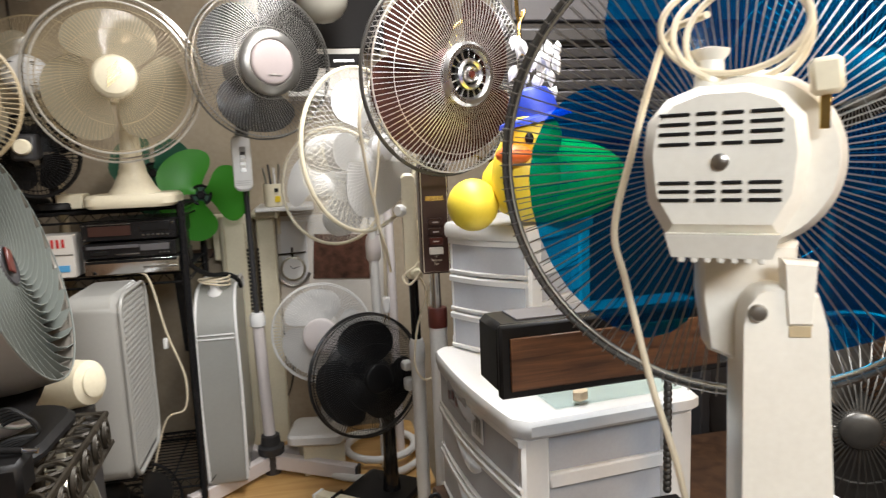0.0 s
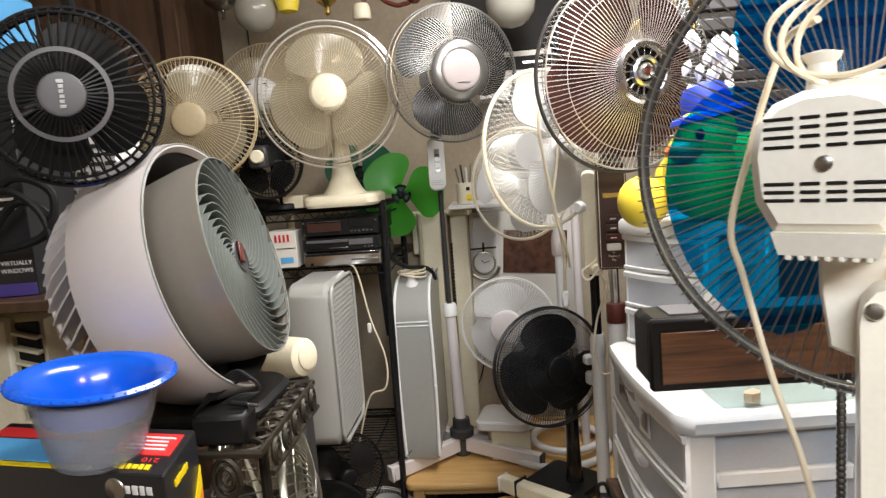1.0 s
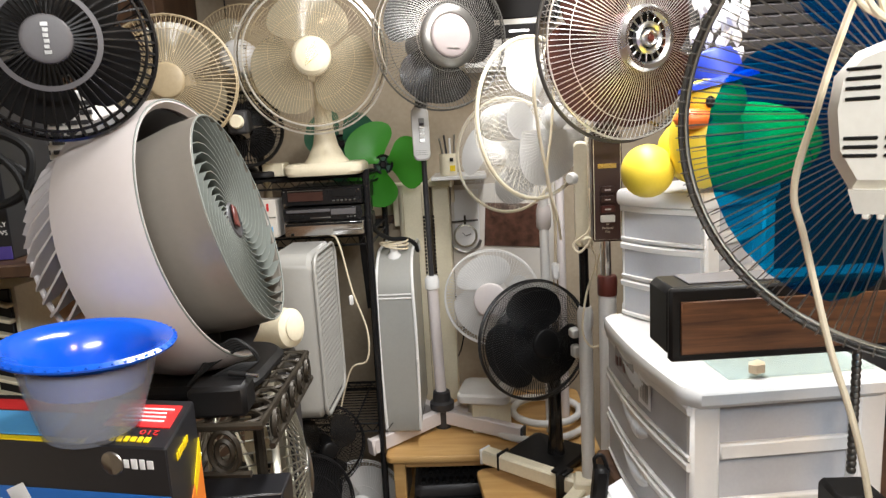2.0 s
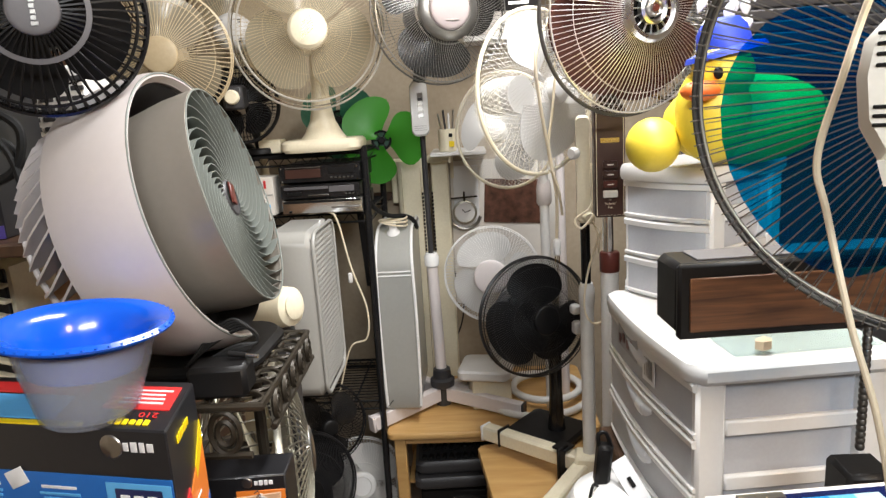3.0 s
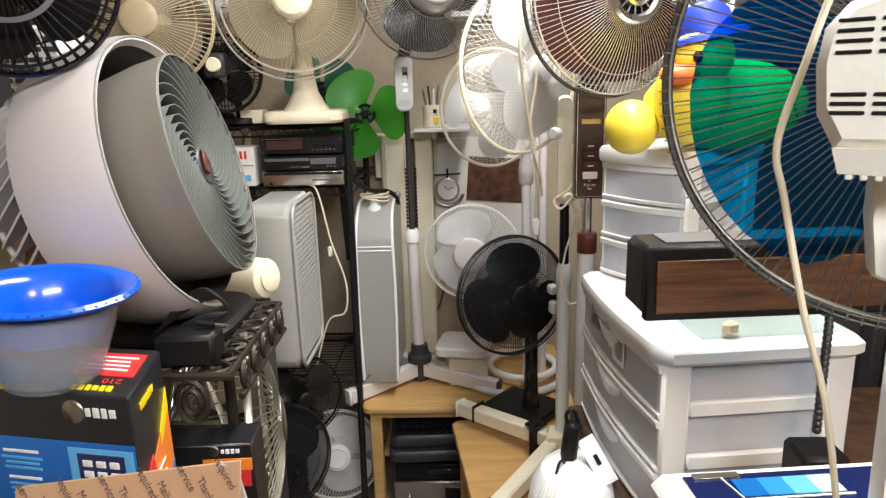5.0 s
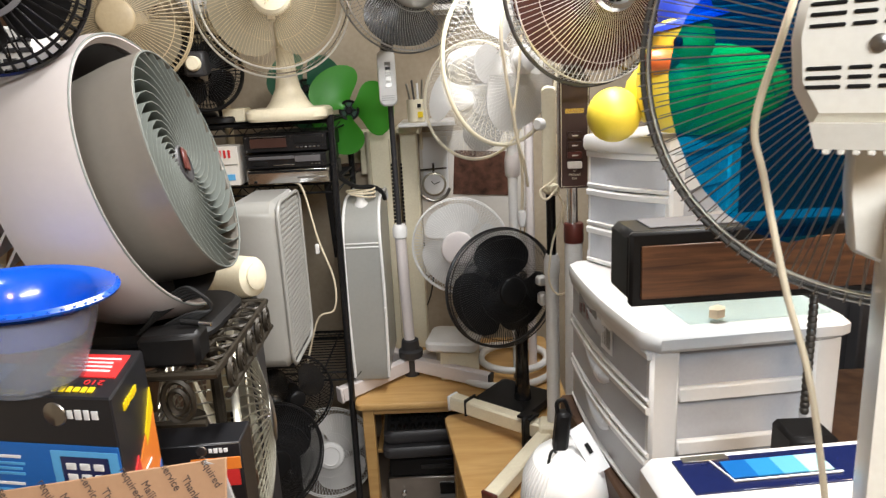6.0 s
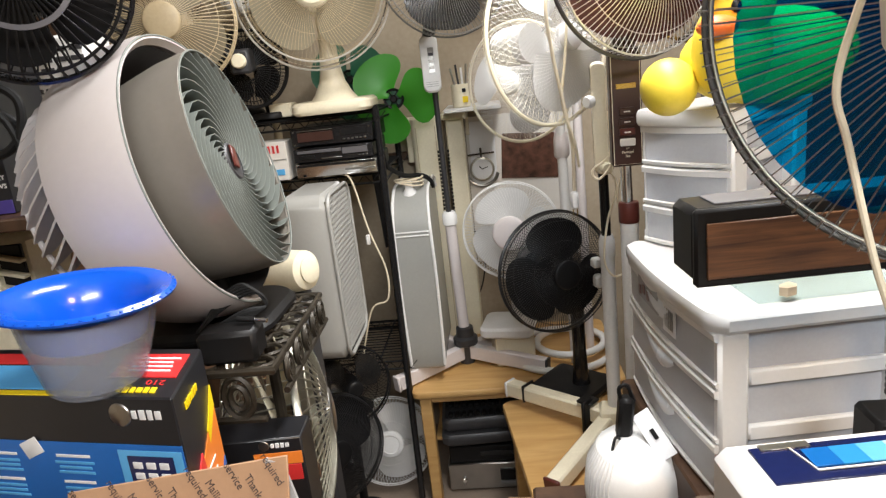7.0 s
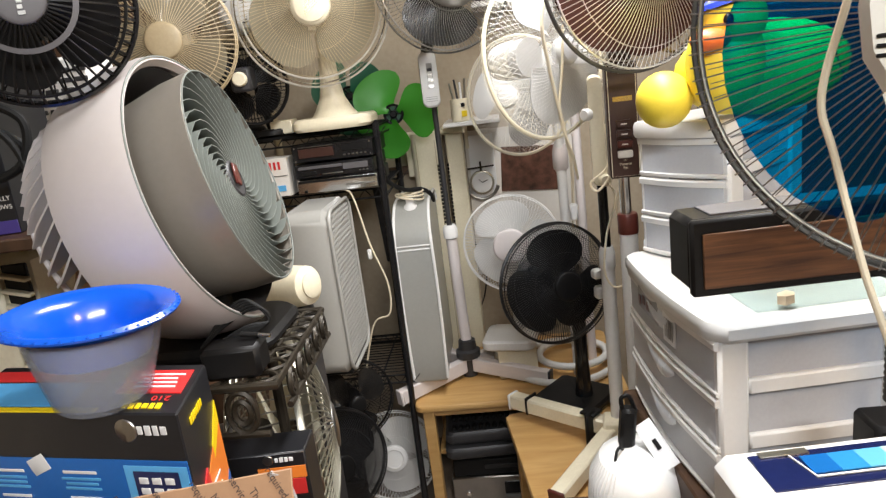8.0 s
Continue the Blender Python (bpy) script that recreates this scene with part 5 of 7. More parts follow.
def wall_things():
    t = thing("poster", (0.11, 2.812, 0.78), "white poster sheet on the wall with a dark brown photograph", "poster")
    part("sheet", Geo().box((0.13, 2.8165, 1.09), (0.44, 0.003, 0.62), e=0.0008), PAPER, t)
    fm = frame_to((0.185, 2.812, 1.215), (0, -1, 0)).to_3x3() @ spin(-4)
    part("photograph", Geo().box((0.185, 2.8115, 1.218), (0.27, 0.186, 0.003), fm, e=0.0008), PHOTO, t, "dark brown photograph")
    solid("paper_sheet", Geo().box((-0.025, 2.808, 1.245), (0.105, 0.003, 0.27), e=0.0008), PRINT_WHITE, "white paper sheet pinned on the wall", "paper")
    t = thing("anchor_clock", (-0.034, 2.79, 1.105), "tarnished silver anchor-shaped wall clock with white dial", "clock")
    c = Vector((-0.034, 2.785, 1.185))
    fm = frame_to(c, (0, -1, 0))
    part("case", Geo().lathe([(0.050, -0.018), (0.052, -0.004), (0.050, 0.004), (0.044, 0.005), (0.042, 0.0)], fm, 40, close=False), CAGE_WIRE, t)
    dl = part("dial", disc(fm, 0.044, -0.010, 0.0, 0.001), PRINT_WHITE, t, "white dial")
    for k, (w, l) in enumerate(((20, 0.026), (130, 0.018))):
        part("hand", Geo().box(fm @ Vector((l / 2 * math.cos(radians(w)), l / 2 * math.sin(radians(w)), 0.002)), (l, 0.003, 0.001), fm.to_3x3() @ spin(w), e=0.0003), BLACK, dl)
    part("stock", Geo().tube([fm @ Vector((-0.055, 0.062, 0)), fm @ Vector((0.055, 0.066, 0))], 0.0035, 8).tube([fm @ Vector((0, 0.048, 0)), fm @ Vector((0, 0.088, 0))], 0.0045, 8), BRONZE, t)
    part("fluke_arm", Geo().tube(smooth_path([fm @ Vector(p) for p in ((-0.065, -0.020, 0), (-0.045, -0.052, 0), (0, -0.070, 0), (0.045, -0.052, 0), (0.065, -0.020, 0))], 6), 0.007, 8), STEEL, t)
    t = thing("bracket_shelf", (-0.05, 2.70, 1.40), "small white wall shelf on a bracket", "shelf")
    part("board", Geo().box((-0.045, 2.69, 1.447), (0.215, 0.26, 0.016), e=0.003), WHITE, t)
    part("bracket", Geo().box((-0.08, 2.70, 1.425), (0.012, 0.18, 0.03), e=0.002).box((-0.08, 2.805, 1.39), (0.014, 0.012, 0.12), e=0.002), CREAM, t)
    t = thing("mug", (-0.083, 2.60, 1.456), "white mug with yellow and black print holding pens", "mug")
    part("cup", Geo().lathe([(0.030, 0.0), (0.034, 0.004), (0.035, 0.085), (0.032, 0.085), (0.031, 0.008), (0.002, 0.006)], Matrix.Translation((-0.083, 2.60, 1.456)), 32), CREAM, t)
    part("print_patch", Geo().box((-0.066, 2.5665, 1.485), (0.020, 0.004, 0.022), e=0.001), BOXYEL, t)
    part("print_patch", Geo().box((-0.069, 2.5655, 1.518), (0.014, 0.004, 0.014), e=0.001), BLACK, t)
    for k in range(4):
        part("pen", tube_post((-0.09 + 0.008 * k, 2.60, 1.47), (-0.115 + 0.02 * k, 2.61, 1.60 + 0.012 * (k % 2)), 0.004, 8), (STEEL, DARKGREY, WHITE, STEEL)[k], t)
    t = thing("carton_box", (0.18, 2.68, 1.88), "white box with a dark printed band on a high shelf", "box")
    part("body", Geo().box((0.18, 2.70, 1.955), (0.21, 0.16, 0.15), e=0.002), PAPER, t)
    part("band", Geo().box((0.18, 2.618, 1.985), (0.205, 0.004, 0.05), e=0.001), CHARCOAL, t)
    part("print_bar", Geo().box((0.21, 2.6145, 1.985), (0.075, 0.003, 0.010), e=0.0005), STEEL, t)
    # charcoal box stretched wide and high so the upper wall reads dark
    part("dark_backing_box", Geo().box((0.14, 2.70, 2.18), (0.46, 0.14, 0.29), e=0.003), CHARCOAL, t, "dark upper box, enlarged to darken the wall behind")
    solid("high_shelf", Geo().box((0.18, 2.71, 1.868), (0.36, 0.20, 0.022), e=0.003), WHITE, "white high shelf on the back wall", "shelf")


def globe(name, c, r, mat, label, squash=1.0):
    t = thing(name, (c[0], c[1], c[2] - r), label, "lamp shade")
    part("shade", Geo().ball(c, (r, r, r * squash), n=32), mat, t)
    part("fitter", Geo().lathe([(r * 0.45, 0), (r * 0.45, 0.025), (r * 0.2, 0.04)], Matrix.Translation((c[0], c[1], c[2] + r * squash * 0.9)), 24), BRASS, t)
    part("cord", tube_post((c[0], c[1], c[2] + r * squash), (c[0], c[1], 2.60), 0.004, 8), CORD_WHITE, t)


def hanging_lamps():
    globe("glass_globe", (-0.785, 2.40, 2.225), 0.078, OPAL, "opal glass globe lamp shade hanging up high")
    t = thing("glass_bowl_shade", (0.135, 2.40, 2.077), "white opal bowl lamp shade hanging up high", "lamp shade")
    part("bowl", Geo().lathe([(0.002, -0.088), (0.034, -0.082), (0.062, -0.064), (0.082, -0.034), (0.088, 0.0), (0.086, 0.030), (0.083, 0.030), (0.080, -0.030), (0.060, -0.058), (0.002, -0.080)], Matrix.Translation((0.135, 2.40, 2.165)), 40), OPAL, t)
    part("stem", tube_post((0.135, 2.40, 2.09), (0.135, 2.40, 2.60), 0.006, 10), BRASS, t)
    t = thing("lamp_socket", (-0.40, 2.42, 2.16), "cream lamp socket on a curved brown arm", "lamp")
    part("socket", Geo().lathe([(0.030, 0), (0.034, 0.006), (0.032, 0.04), (0.026, 0.055)], Matrix.Translation((-0.40, 2.42, 2.16)), 28), CREAM, t)
    part("arm", Geo().tube(smooth_path([(-0.40, 2.42, 2.21), (-0.36, 2.42, 2.25), (-0.30, 2.42, 2.21), (-0.25, 2.42, 2.20), (-0.21, 2.42, 2.25), (-0.20, 2.42, 2.60)], 6), 0.008, 8), MAROON, t)
    part("arm_cup", Geo().lathe([(0.012, 0), (0.035, 0.02), (0.040, 0.05), (0.012, 0.07)], Matrix.Translation((-0.205, 2.42, 2.20)), 24), MAROON, t)
    t = thing("pendant_lamp", (-0.91, 2.40, 2.205), "grey dome pendant lamp with finial", "lamp")
    part("dome", Geo().lathe([(0.002, -0.035), (0.03, -0.03), (0.06, -0.01), (0.08, 0.03), (0.085, 0.06), (0.03, 0.09)], Matrix.Translation((-0.91, 2.40, 2.27)), 36), STEEL, t)
    part("finial", Geo().lathe([(0.002, -0.03), (0.007, -0.022), (0.004, -0.012), (0.009, 0.0), (0.009, 0.012)], Matrix.Translation((-0.908, 2.40, 2.232)), 16), GUARD_DARK, t)
    part("cord", tube_post((-0.91, 2.40, 2.34), (-0.91, 2.40, 2.60), 0.004, 8), CORD_BLACK, t)
    solid("yellow_shade", Geo().lathe([(0.004, 0), (0.035, 0.01), (0.045, 0.05), (0.03, 0.10), (0.006, 0.12), (0.004, 0.40)], Matrix.Translation((-0.665, 2.40, 2.20)), 24), YELLOW, "yellow glass shade hanging from the ceiling", "lamp shade")
    solid("brass_fitting", Geo().lathe([(0.004, 0), (0.012, 0.01), (0.009, 0.03), (0.035, 0.05), (0.04, 0.08), (0.01, 0.1), (0.004, 0.42)], Matrix.Translation((-0.52, 2.40, 2.18)), 24), BRASS, "brass lamp fitting hanging from the ceiling", "lamp")
    solid("wall_cable", Geo().tube(smooth_path([(-0.985, 2.815, 2.6), (-0.98, 2.815, 2.3), (-0.972, 2.815, 2.0)]), 0.003, 6), CORD_BLACK, "thin dark cable down the wall", "cable")


# ---- plastic drawers, toy and radio ----
def drawer_unit(name, corner, turn, w, d, z0, z1, n, label, top_r=0.02):
    """A plastic drawer unit. Fronts face local -x; corner is its near front corner; local x runs to the right, y back."""
    t = thing(name, (corner[0], corner[1], z0), label, "drawers", "plastic drawer units")
    m = Matrix.Translation((corner[0], corner[1], 0)) @ Matrix.Rotation(radians(turn), 4, "Z")
    r3 = m.to_3x3()
    bow = lambda u: 0.013 * math.sin(math.pi * u)
    edge = [(-0.011 - bow(q / 20) + 0.022 * max(0.0, (abs(q / 10 - 1) - 0.86) / 0.14) ** 2, d + 0.011 - (d + 0.022) * q / 20) for q in range(21)]
    part("top", Geo().prism([(w - 0.012, -0.011), (w + 0.007, -0.003), (w + 0.011, 0.012), (w + 0.011, d - 0.012), (w + 0.007, d + 0.007), (w - 0.012, d + 0.011)] + edge, m, z1 - 0.030, z1, 0.007), WHITE_GLOSS, t)
    part("base", Geo().box(m @ Vector((w / 2, d / 2, z0 + 0.012)), (w, d, 0.024), r3, e=0.003), WHITE_GLOSS, t)
    for sx in (0, 1):
        for sy in (0, 1):
            part("corner_post", Geo().box(m @ Vector((0.024 + sx * (w - 0.048), 0.020 + sy * (d - 0.040), (z0 + z1 - 0.028) / 2)), (0.048, 0.040, z1 - z0 - 0.028), r3, e=0.006), WHITE_GLOSS, t)
    h = (z1 - 0.028 - z0) / n
    for k in range(n):
        zc = z0 + h * (k + 0.5)
        for sy in (0.010, d - 0.010):
            part("side_rail", Geo().box(m @ Vector((w / 2, sy, zc - h / 2 + 0.012)), (w - 0.098, 0.012, 0.026), r3, e=0.003), WHITE_GLOSS, t)
        dr = part("drawer", Geo().box(m @ Vector((w / 2, d / 2, zc - h / 2 + 0.012)), (w - 0.04, d - 0.06, 0.002), r3, e=0.0006), FROST, t, "frosted clear plastic drawer")
        for sy in (0.026, d - 0.026):
            part("drawer_side", Geo().box(m @ Vector((w / 2 + 0.01, sy, zc)), (w - 0.05, 0.0022, h - 0.014), r3, e=0.0006), FROST, dr)
        vs, fs = [], []
        ny = 14
        for j in range(ny + 1):
            y = 0.012 + (d - 0.024) * j / ny
            bulge = bow(j / ny)
            for zz, b in ((zc - h / 2 + 0.004, 0.6), (zc + h / 2 - 0.006, 1.0)):
                for th in (0, 0.0025):
                    vs.append(m @ Vector((-bulge * b + th - 0.002, y, zz)))
        for j in range(ny):
            o = 4 * j
            fs += [(o, o + 2, o + 6, o + 4), (o + 1, o + 5, o + 7, o + 3), (o + 2, o + 3, o + 7, o + 6), (o, o + 4, o + 5, o + 1)]
        fr = part("drawer_front", Geo().add(vs, fs), FROST, dr)
        for nm, zz, hgt, out in (("front_lip", zc + h / 2 - 0.010, 0.0075, 0.005), ("front_rail", zc - h / 2 + 0.005, 0.0045, 0.003)):
            vs, fs = [], []
            for q in range(ny + 1):
                y = 0.004 + (d - 0.008) * q / ny
                for x, z in ((0.004, -hgt), (-out, -hgt * 0.7), (-out - 0.001, hgt * 0.6), (-out + 0.002, hgt), (0.004, hgt)):
                    vs.append(m @ Vector((x - bow(q / ny), y, zz + z)))
            for q in range(ny):
                for k2 in range(5):
                    fs.append((q * 5 + k2, q * 5 + (k2 + 1) % 5, q * 5 + 5 + (k2 + 1) % 5, q * 5 + 5 + k2))
            fs += [tuple(range(5)), tuple(range(5 * ny + 4, 5 * ny - 1, -1))]
            part(nm, Geo().add(vs, fs), WHITE_GLOSS, dr)
        hw = d * 0.16
        vs, fs = [], []
        for j in range(9):
            u = -1 + 2 * j / 8
            for q in range(5):
                v = q / 4
                vs.append(m @ Vector((-0.0150 - 0.006 * math.cos(u * 1.4) * math.sin(math.pi * v), d / 2 + u * hw, zc + h / 2 - 0.014 - v * h * 0.40 * math.cos(u * 1.3))))
        for j in range(8):
            for q in range(4):
                o = j * 5 + q
                fs.append((o, o + 1, o + 6, o + 5))
        if d > 0.3:
            part("handle", Geo().add(vs, fs), FROST_GRIP, dr, "pale crescent finger grip")
        rnd = random.Random(k + 7)
        for q in range(5):
            s = (rnd.uniform(0.05, 0.10), rnd.uniform(0.06, 0.10), rnd.uniform(0.02, h * 0.55))
            part("stored_item", Geo().box(m @ Vector((rnd.uniform(0.07, w - 0.07), rnd.uniform(0.08, d - 0.08), zc - h / 2 + 0.016 + s[2] / 2)), s, r3 @ spin(rnd.uniform(0, 90)), e=0.006), rnd.choice([PAPER, WHITE, FOAM, HUB_GREY, WHITE]), dr)
    return t, m


def drawers_and_toys():
    t, m = drawer_unit("drawer_unit", (0.338, 0.958), 6, 0.315, 0.43, 0.905, 1.215, 3, "white wide drawer unit with frosted drawers")
    lab = part("label_sticker", Geo().box(m @ Vector((-0.016, 0.16, 1.150)), (0.002, 0.05, 0.055), m.to_3x3() @ spin(3), e=0.0005), PRINT_WHITE, t)
    for k in range(5):
        part("print_bar", Geo().box(m @ Vector((-0.0175, 0.143 + 0.008 * k, 1.150)), (0.001, 0.004, 0.035), m.to_3x3() @ spin(3), e=0.0002), STEEL, lab)
    lab2 = part("label_sticker", Geo().box(m @ Vector((-0.016, 0.27, 1.160)), (0.002, 0.12, 0.045), m.to_3x3() @ spin(-2), e=0.0005), TAPE, t)
    for k in range(5):
        part("print_bar", Geo().box(m @ Vector((-0.0175, 0.225 + 0.022 * k, 1.155 + 0.006 * (k % 2))), (0.001, 0.012, 0.018), m.to_3x3(), e=0.0002), MAROON, lab2)
    drawer_unit("drawer_unit", (0.452, 1.235), 40, 0.26, 0.20, 1.218, 1.485, 3, "small white drawer unit with frosted drawers on the wide one")
    solid("glass_plate", Geo().box((0.515, 1.08, 1.2195), (0.24, 0.16, 0.006), spin(6), e=0.001), see_through("plate_glass", (0.92, 0.97, 0.96), (0.6, 0.68, 0.68), 0.8, 0.05), "sheet of greenish glass on the drawer unit", "glass sheet")
    solid("foam_piece", Geo().ball((0.452, 1.000, 1.2315), (0.018, 0.012, 0.013), spin(20), n=6), FOAM, "small beige foam piece on the drawer unit", "foam")
    solid("cabinet", Geo().box((0.56, 1.17, 0.451), (0.54, 0.50, 0.902), spin(6), e=0.004), DARKWOOD, "dark wooden cabinet under the drawers", "cabinet")
    # toy duck
    t = thing("toy_duck", (0.38, 1.20, 1.485), "yellow vinyl toy duck with orange beak and blue hat", "toy duck")
    part("body", Geo().ball((0.515, 1.26, 1.567), (0.150, 0.075, 0.082)), YELLOW, t)
    part("tail", Geo().ball((0.333, 1.20, 1.534), (0.047, 0.048, 0.048)), YELLOW, t)
    part("neck", Geo().ball((0.424, 1.165, 1.585), (0.062, 0.055, 0.085)), YELLOW, t)
    hd = part("head", Geo().ball((0.432, 1.145, 1.650), (0.050, 0.048, 0.048)), YELLOW, t)
    part("beak", Geo().ball((0.384, 1.108, 1.622), (0.032, 0.026, 0.017), n=16), ORANGE, hd, "orange beak")
    part("eye", Geo().ball((0.410, 1.102, 1.648), (0.008, 0.005, 0.010), n=12), BLACK, hd)
    part("hat", Geo().lathe([(0.066, 0), (0.062, 0.008), (0.044, 0.012), (0.040, 0.04), (0.03, 0.055), (0.003, 0.06)], Matrix.Translation((0.440, 1.155, 1.678)) @ Matrix.Rotation(radians(-12), 4, "Y"), 28), BLUE_CLOTH, hd, "blue hat")
    # crystal ornament
    t = thing("crystal_ornament", (0.44, 1.24, 1.70), "cluster of white crystal drops on a brass hook", "ornament")
    rnd = random.Random(3)
    for k in range(26):
        c = (0.455 + rnd.uniform(-0.035, 0.045), 1.20 + rnd.uniform(-0.03, 0.03), 1.775 + rnd.uniform(-0.055, 0.05))
        part("crystal_drop", Geo().lathe([(0.001, -0.018), (0.009, -0.004), (0.008, 0.006), (0.001, 0.014)], Matrix.Translation(c) @ Euler((rnd.uniform(-0.5, 0.5), rnd.uniform(-0.5, 0.5), 0)).to_matrix().to_4x4(), 6), CRYSTAL, t)
    part("hook", Geo().tube(smooth_path([(0.44, 1.22, 1.80), (0.435, 1.22, 1.85), (0.445, 1.22, 1.88), (0.43, 1.22, 1.92), (0.43, 1.22, 2.6)], 5), 0.004, 6), BRASS, t)
    # radio
    t = thing("table_radio", (0.38, 0.90, 1.325), "black table radio with walnut grained front", "radio")
    m = Matrix.Translation((0.241, 0.764, 0.007)) @ Matrix.Rotation(radians(4), 4, "Z")
    r3 = m.to_3x3()
    part("case", Geo().box(m @ Vector((0.165, 0.044, 1.370)), (0.31, 0.078, 0.09), r3, e=0.008), BLACK, t)
    part("front_bezel", Geo().box(m @ Vector((0.165, 0.004, 1.370)), (0.312, 0.012, 0.092), r3, e=0.004), BLACK, t)
    part("front_panel", Geo().box(m @ Vector((0.167, -0.003, 1.367)), (0.290, 0.004, 0.066), r3, e=0.001), WALNUT, t, "walnut grain panel")
    part("top_plate", Geo().box(m @ Vector((0.170, 0.046, 1.4158)), (0.26, 0.05, 0.003), r3, e=0.001), HUB_GREY, t)
    solid("wall_bracket", Geo().box((0.60, 0.835, 1.328), (0.12, 0.05, 0.010), e=0.002).box((0.655, 0.83, 0.664), (0.02, 0.05, 1.328), e=0.003), BLACK, "black metal stand under the radio", "stand")


# ---- the right-hand desk ----
def right_desk():
    solid("desk", Geo().box((0.68, 0.46, 1.105), (0.92, 0.44, 0.03), e=0.004).box((0.68, 0.62, 0.545), (0.90, 0.03, 1.09), e=0.004).box((1.10, 0.42, 0.545), (0.03, 0.36, 1.09), e=0.004), DARKWOOD, "dark wooden desk by the walkway", "desk")
    t = thing("flat_monitor_unit", (0.45, 0.62, 1.12), "white console with navy display and blue colour bars", "console")
    m = Matrix.Translation((0.243, 0.640, 1.200)) @ Matrix.Rotation(radians(5), 4, "Z")
    r3 = m.to_3x3()
    part("body", Geo().box(m @ Vector((0.20, -0.065, -0.038)), (0.42, 0.16, 0.076), r3, e=0.012), WHITE_GLOSS, t)
    scr = part("display", Geo().box(m @ Vector((0.20, -0.036, 0.0005)), (0.36, 0.060, 0.004), r3, e=0.001), NAVY, t, "navy blue display")
    for k in range(4):
        part("colour_bar", Geo().box(m @ Vector((0.080 + 0.027 * k, -0.034, 0.0035)), (0.027, 0.030, 0.002), r3, e=0.0004), SHADES[k], scr)
    part("outline", Geo().tube([m @ Vector(p) for p in ((0.058, -0.016, 0.004), (0.066, -0.054, 0.004), (0.180, -0.054, 0.004))], 0.0012, 4), PRINT_WHITE, scr)
    part("grey_key", Geo().box(m @ Vector((0.055, -0.010, 0.0035)), (0.05, 0.010, 0.002), r3, e=0.0004), STEEL, scr)
    # gooseneck lamp behind the blue fan
    t = thing("gooseneck_lamp", (0.492, 0.80, 0.90), "black gooseneck lamp stem with square base", "lamp")
    part("base", Geo().box((0.495, 0.80, 1.105), (0.062, 0.06, 0.07), e=0.006).box((0.495, 0.80, 0.54), (0.04, 0.04, 1.08), e=0.004), BLACK, t)
    prof = []
    for k in range(26):
        prof += [(0.0046, 1.16 + k * 0.0085), (0.0058, 1.1625 + k * 0.0085), (0.0058, 1.166 + k * 0.0085)]
    part("stem", Geo().lathe(prof, Matrix.Translation((0.492, 0.80, 0)), 14), GUARD_DARK, t)
    # things behind the blue fan
    t, m = simple_fan("cage_fan", (1.02, 1.05, 1.10), (-0.5, -0.8, 0.1), 0.20, "tarnished dark cage fan in the corner", GUARD_DARK, GUARD_DARK, GUARD_DARK, 0.035, 48, 4, 0.5, 0.05, 0.0018, (0.5, 0.8), 0.0, 0.006, 10, GUARD_DARK, (1.05, 1.1, 0.86))
    part("foot", Geo().box((1.06, 1.12, 0.93), (0.10, 0.10, 0.14), e=0.01), GUARD_DARK, t)
    solid("side_cabinet", Geo().box((1.15, 1.25, 0.43), (0.60, 0.60, 0.86), e=0.004), DARKWOOD, "dark wooden cabinet in the corner", "cabinet")
    t, m = simple_fan("wall_fan", (1.08, 1.16, 1.74), (-0.55, -0.8, 0.0), 0.22, "dark wire fan on a pole in the corner", GUARD_DARK, SMOKE_BLADE, GUARD_DARK, 0.06, 80, 4, 0.6, 0.045, 0.0013, (0.6,), 0.0, 0.005, 20, GUARD_DARK, (1.1, 1.2, 1.5))
    part("pole", tube_post((1.12, 1.24, 0.86), (1.12, 1.24, 1.70), 0.014), STEEL, t)
    t = thing("louvred_panel", (0.72, 1.62, 1.0), "dark grey slatted panel leaning behind the fans", "panel")
    part("frame", Geo().box((0.80, 1.62, 1.90), (0.56, 0.05, 0.03), e=0.004).box((0.80, 1.62, 1.66), (0.56, 0.05, 0.03), e=0.004).box((0.53, 1.62, 1.0), (0.03, 0.05, 2.0), e=0.004).box((1.07, 1.62, 1.0), (0.03, 0.05, 2.0), e=0.004), DARKGREY, t)
    for k in range(9):
        part("slat", Geo().box((0.80, 1.62, 1.68 + k * 0.026), (0.51, 0.006, 0.022), Matrix.Rotation(radians(35), 3, "X"), e=0.001), HUB_GREY, t)
    part("back_board", Geo().box((1.00, 1.66, 1.13), (0.94, 0.012, 2.26), e=0.002), DARKGREY, t)
    part("upper_board", Geo().box((0.98, 1.64, 2.09), (0.86, 0.016, 0.30), e=0.003), HUB_GREY, t, "plain grey upper board")
    t = thing("cage_fan", (0.60, 1.86, 0.0), "brass wire mesh fan behind the chrome fan", "fan")
    m = frame_to((0.575, 1.80, 1.80), (-0.1, -1, 0))
    ob = part("front_guard", mesh_guard(m, 0.03, 0.20, 0.05, 44, 0.0011, 1.2), BRASS, t)
    ob["kind"] = "stuff"
    part("rim", Geo().ring(m, 0.20, 0, 0.005, 56, 6), BRASS, t)
    part("pole", tube_post((0.60, 1.86, 0.0), (0.60, 1.86, 1.80), 0.014), STEEL, t)
    blades(t, m @ Matrix.Translation((0, 0, -0.03)), 4, 0.02, 0.17, 0.5, 0.03, 0.3, 30, CLEAR_BLADE)


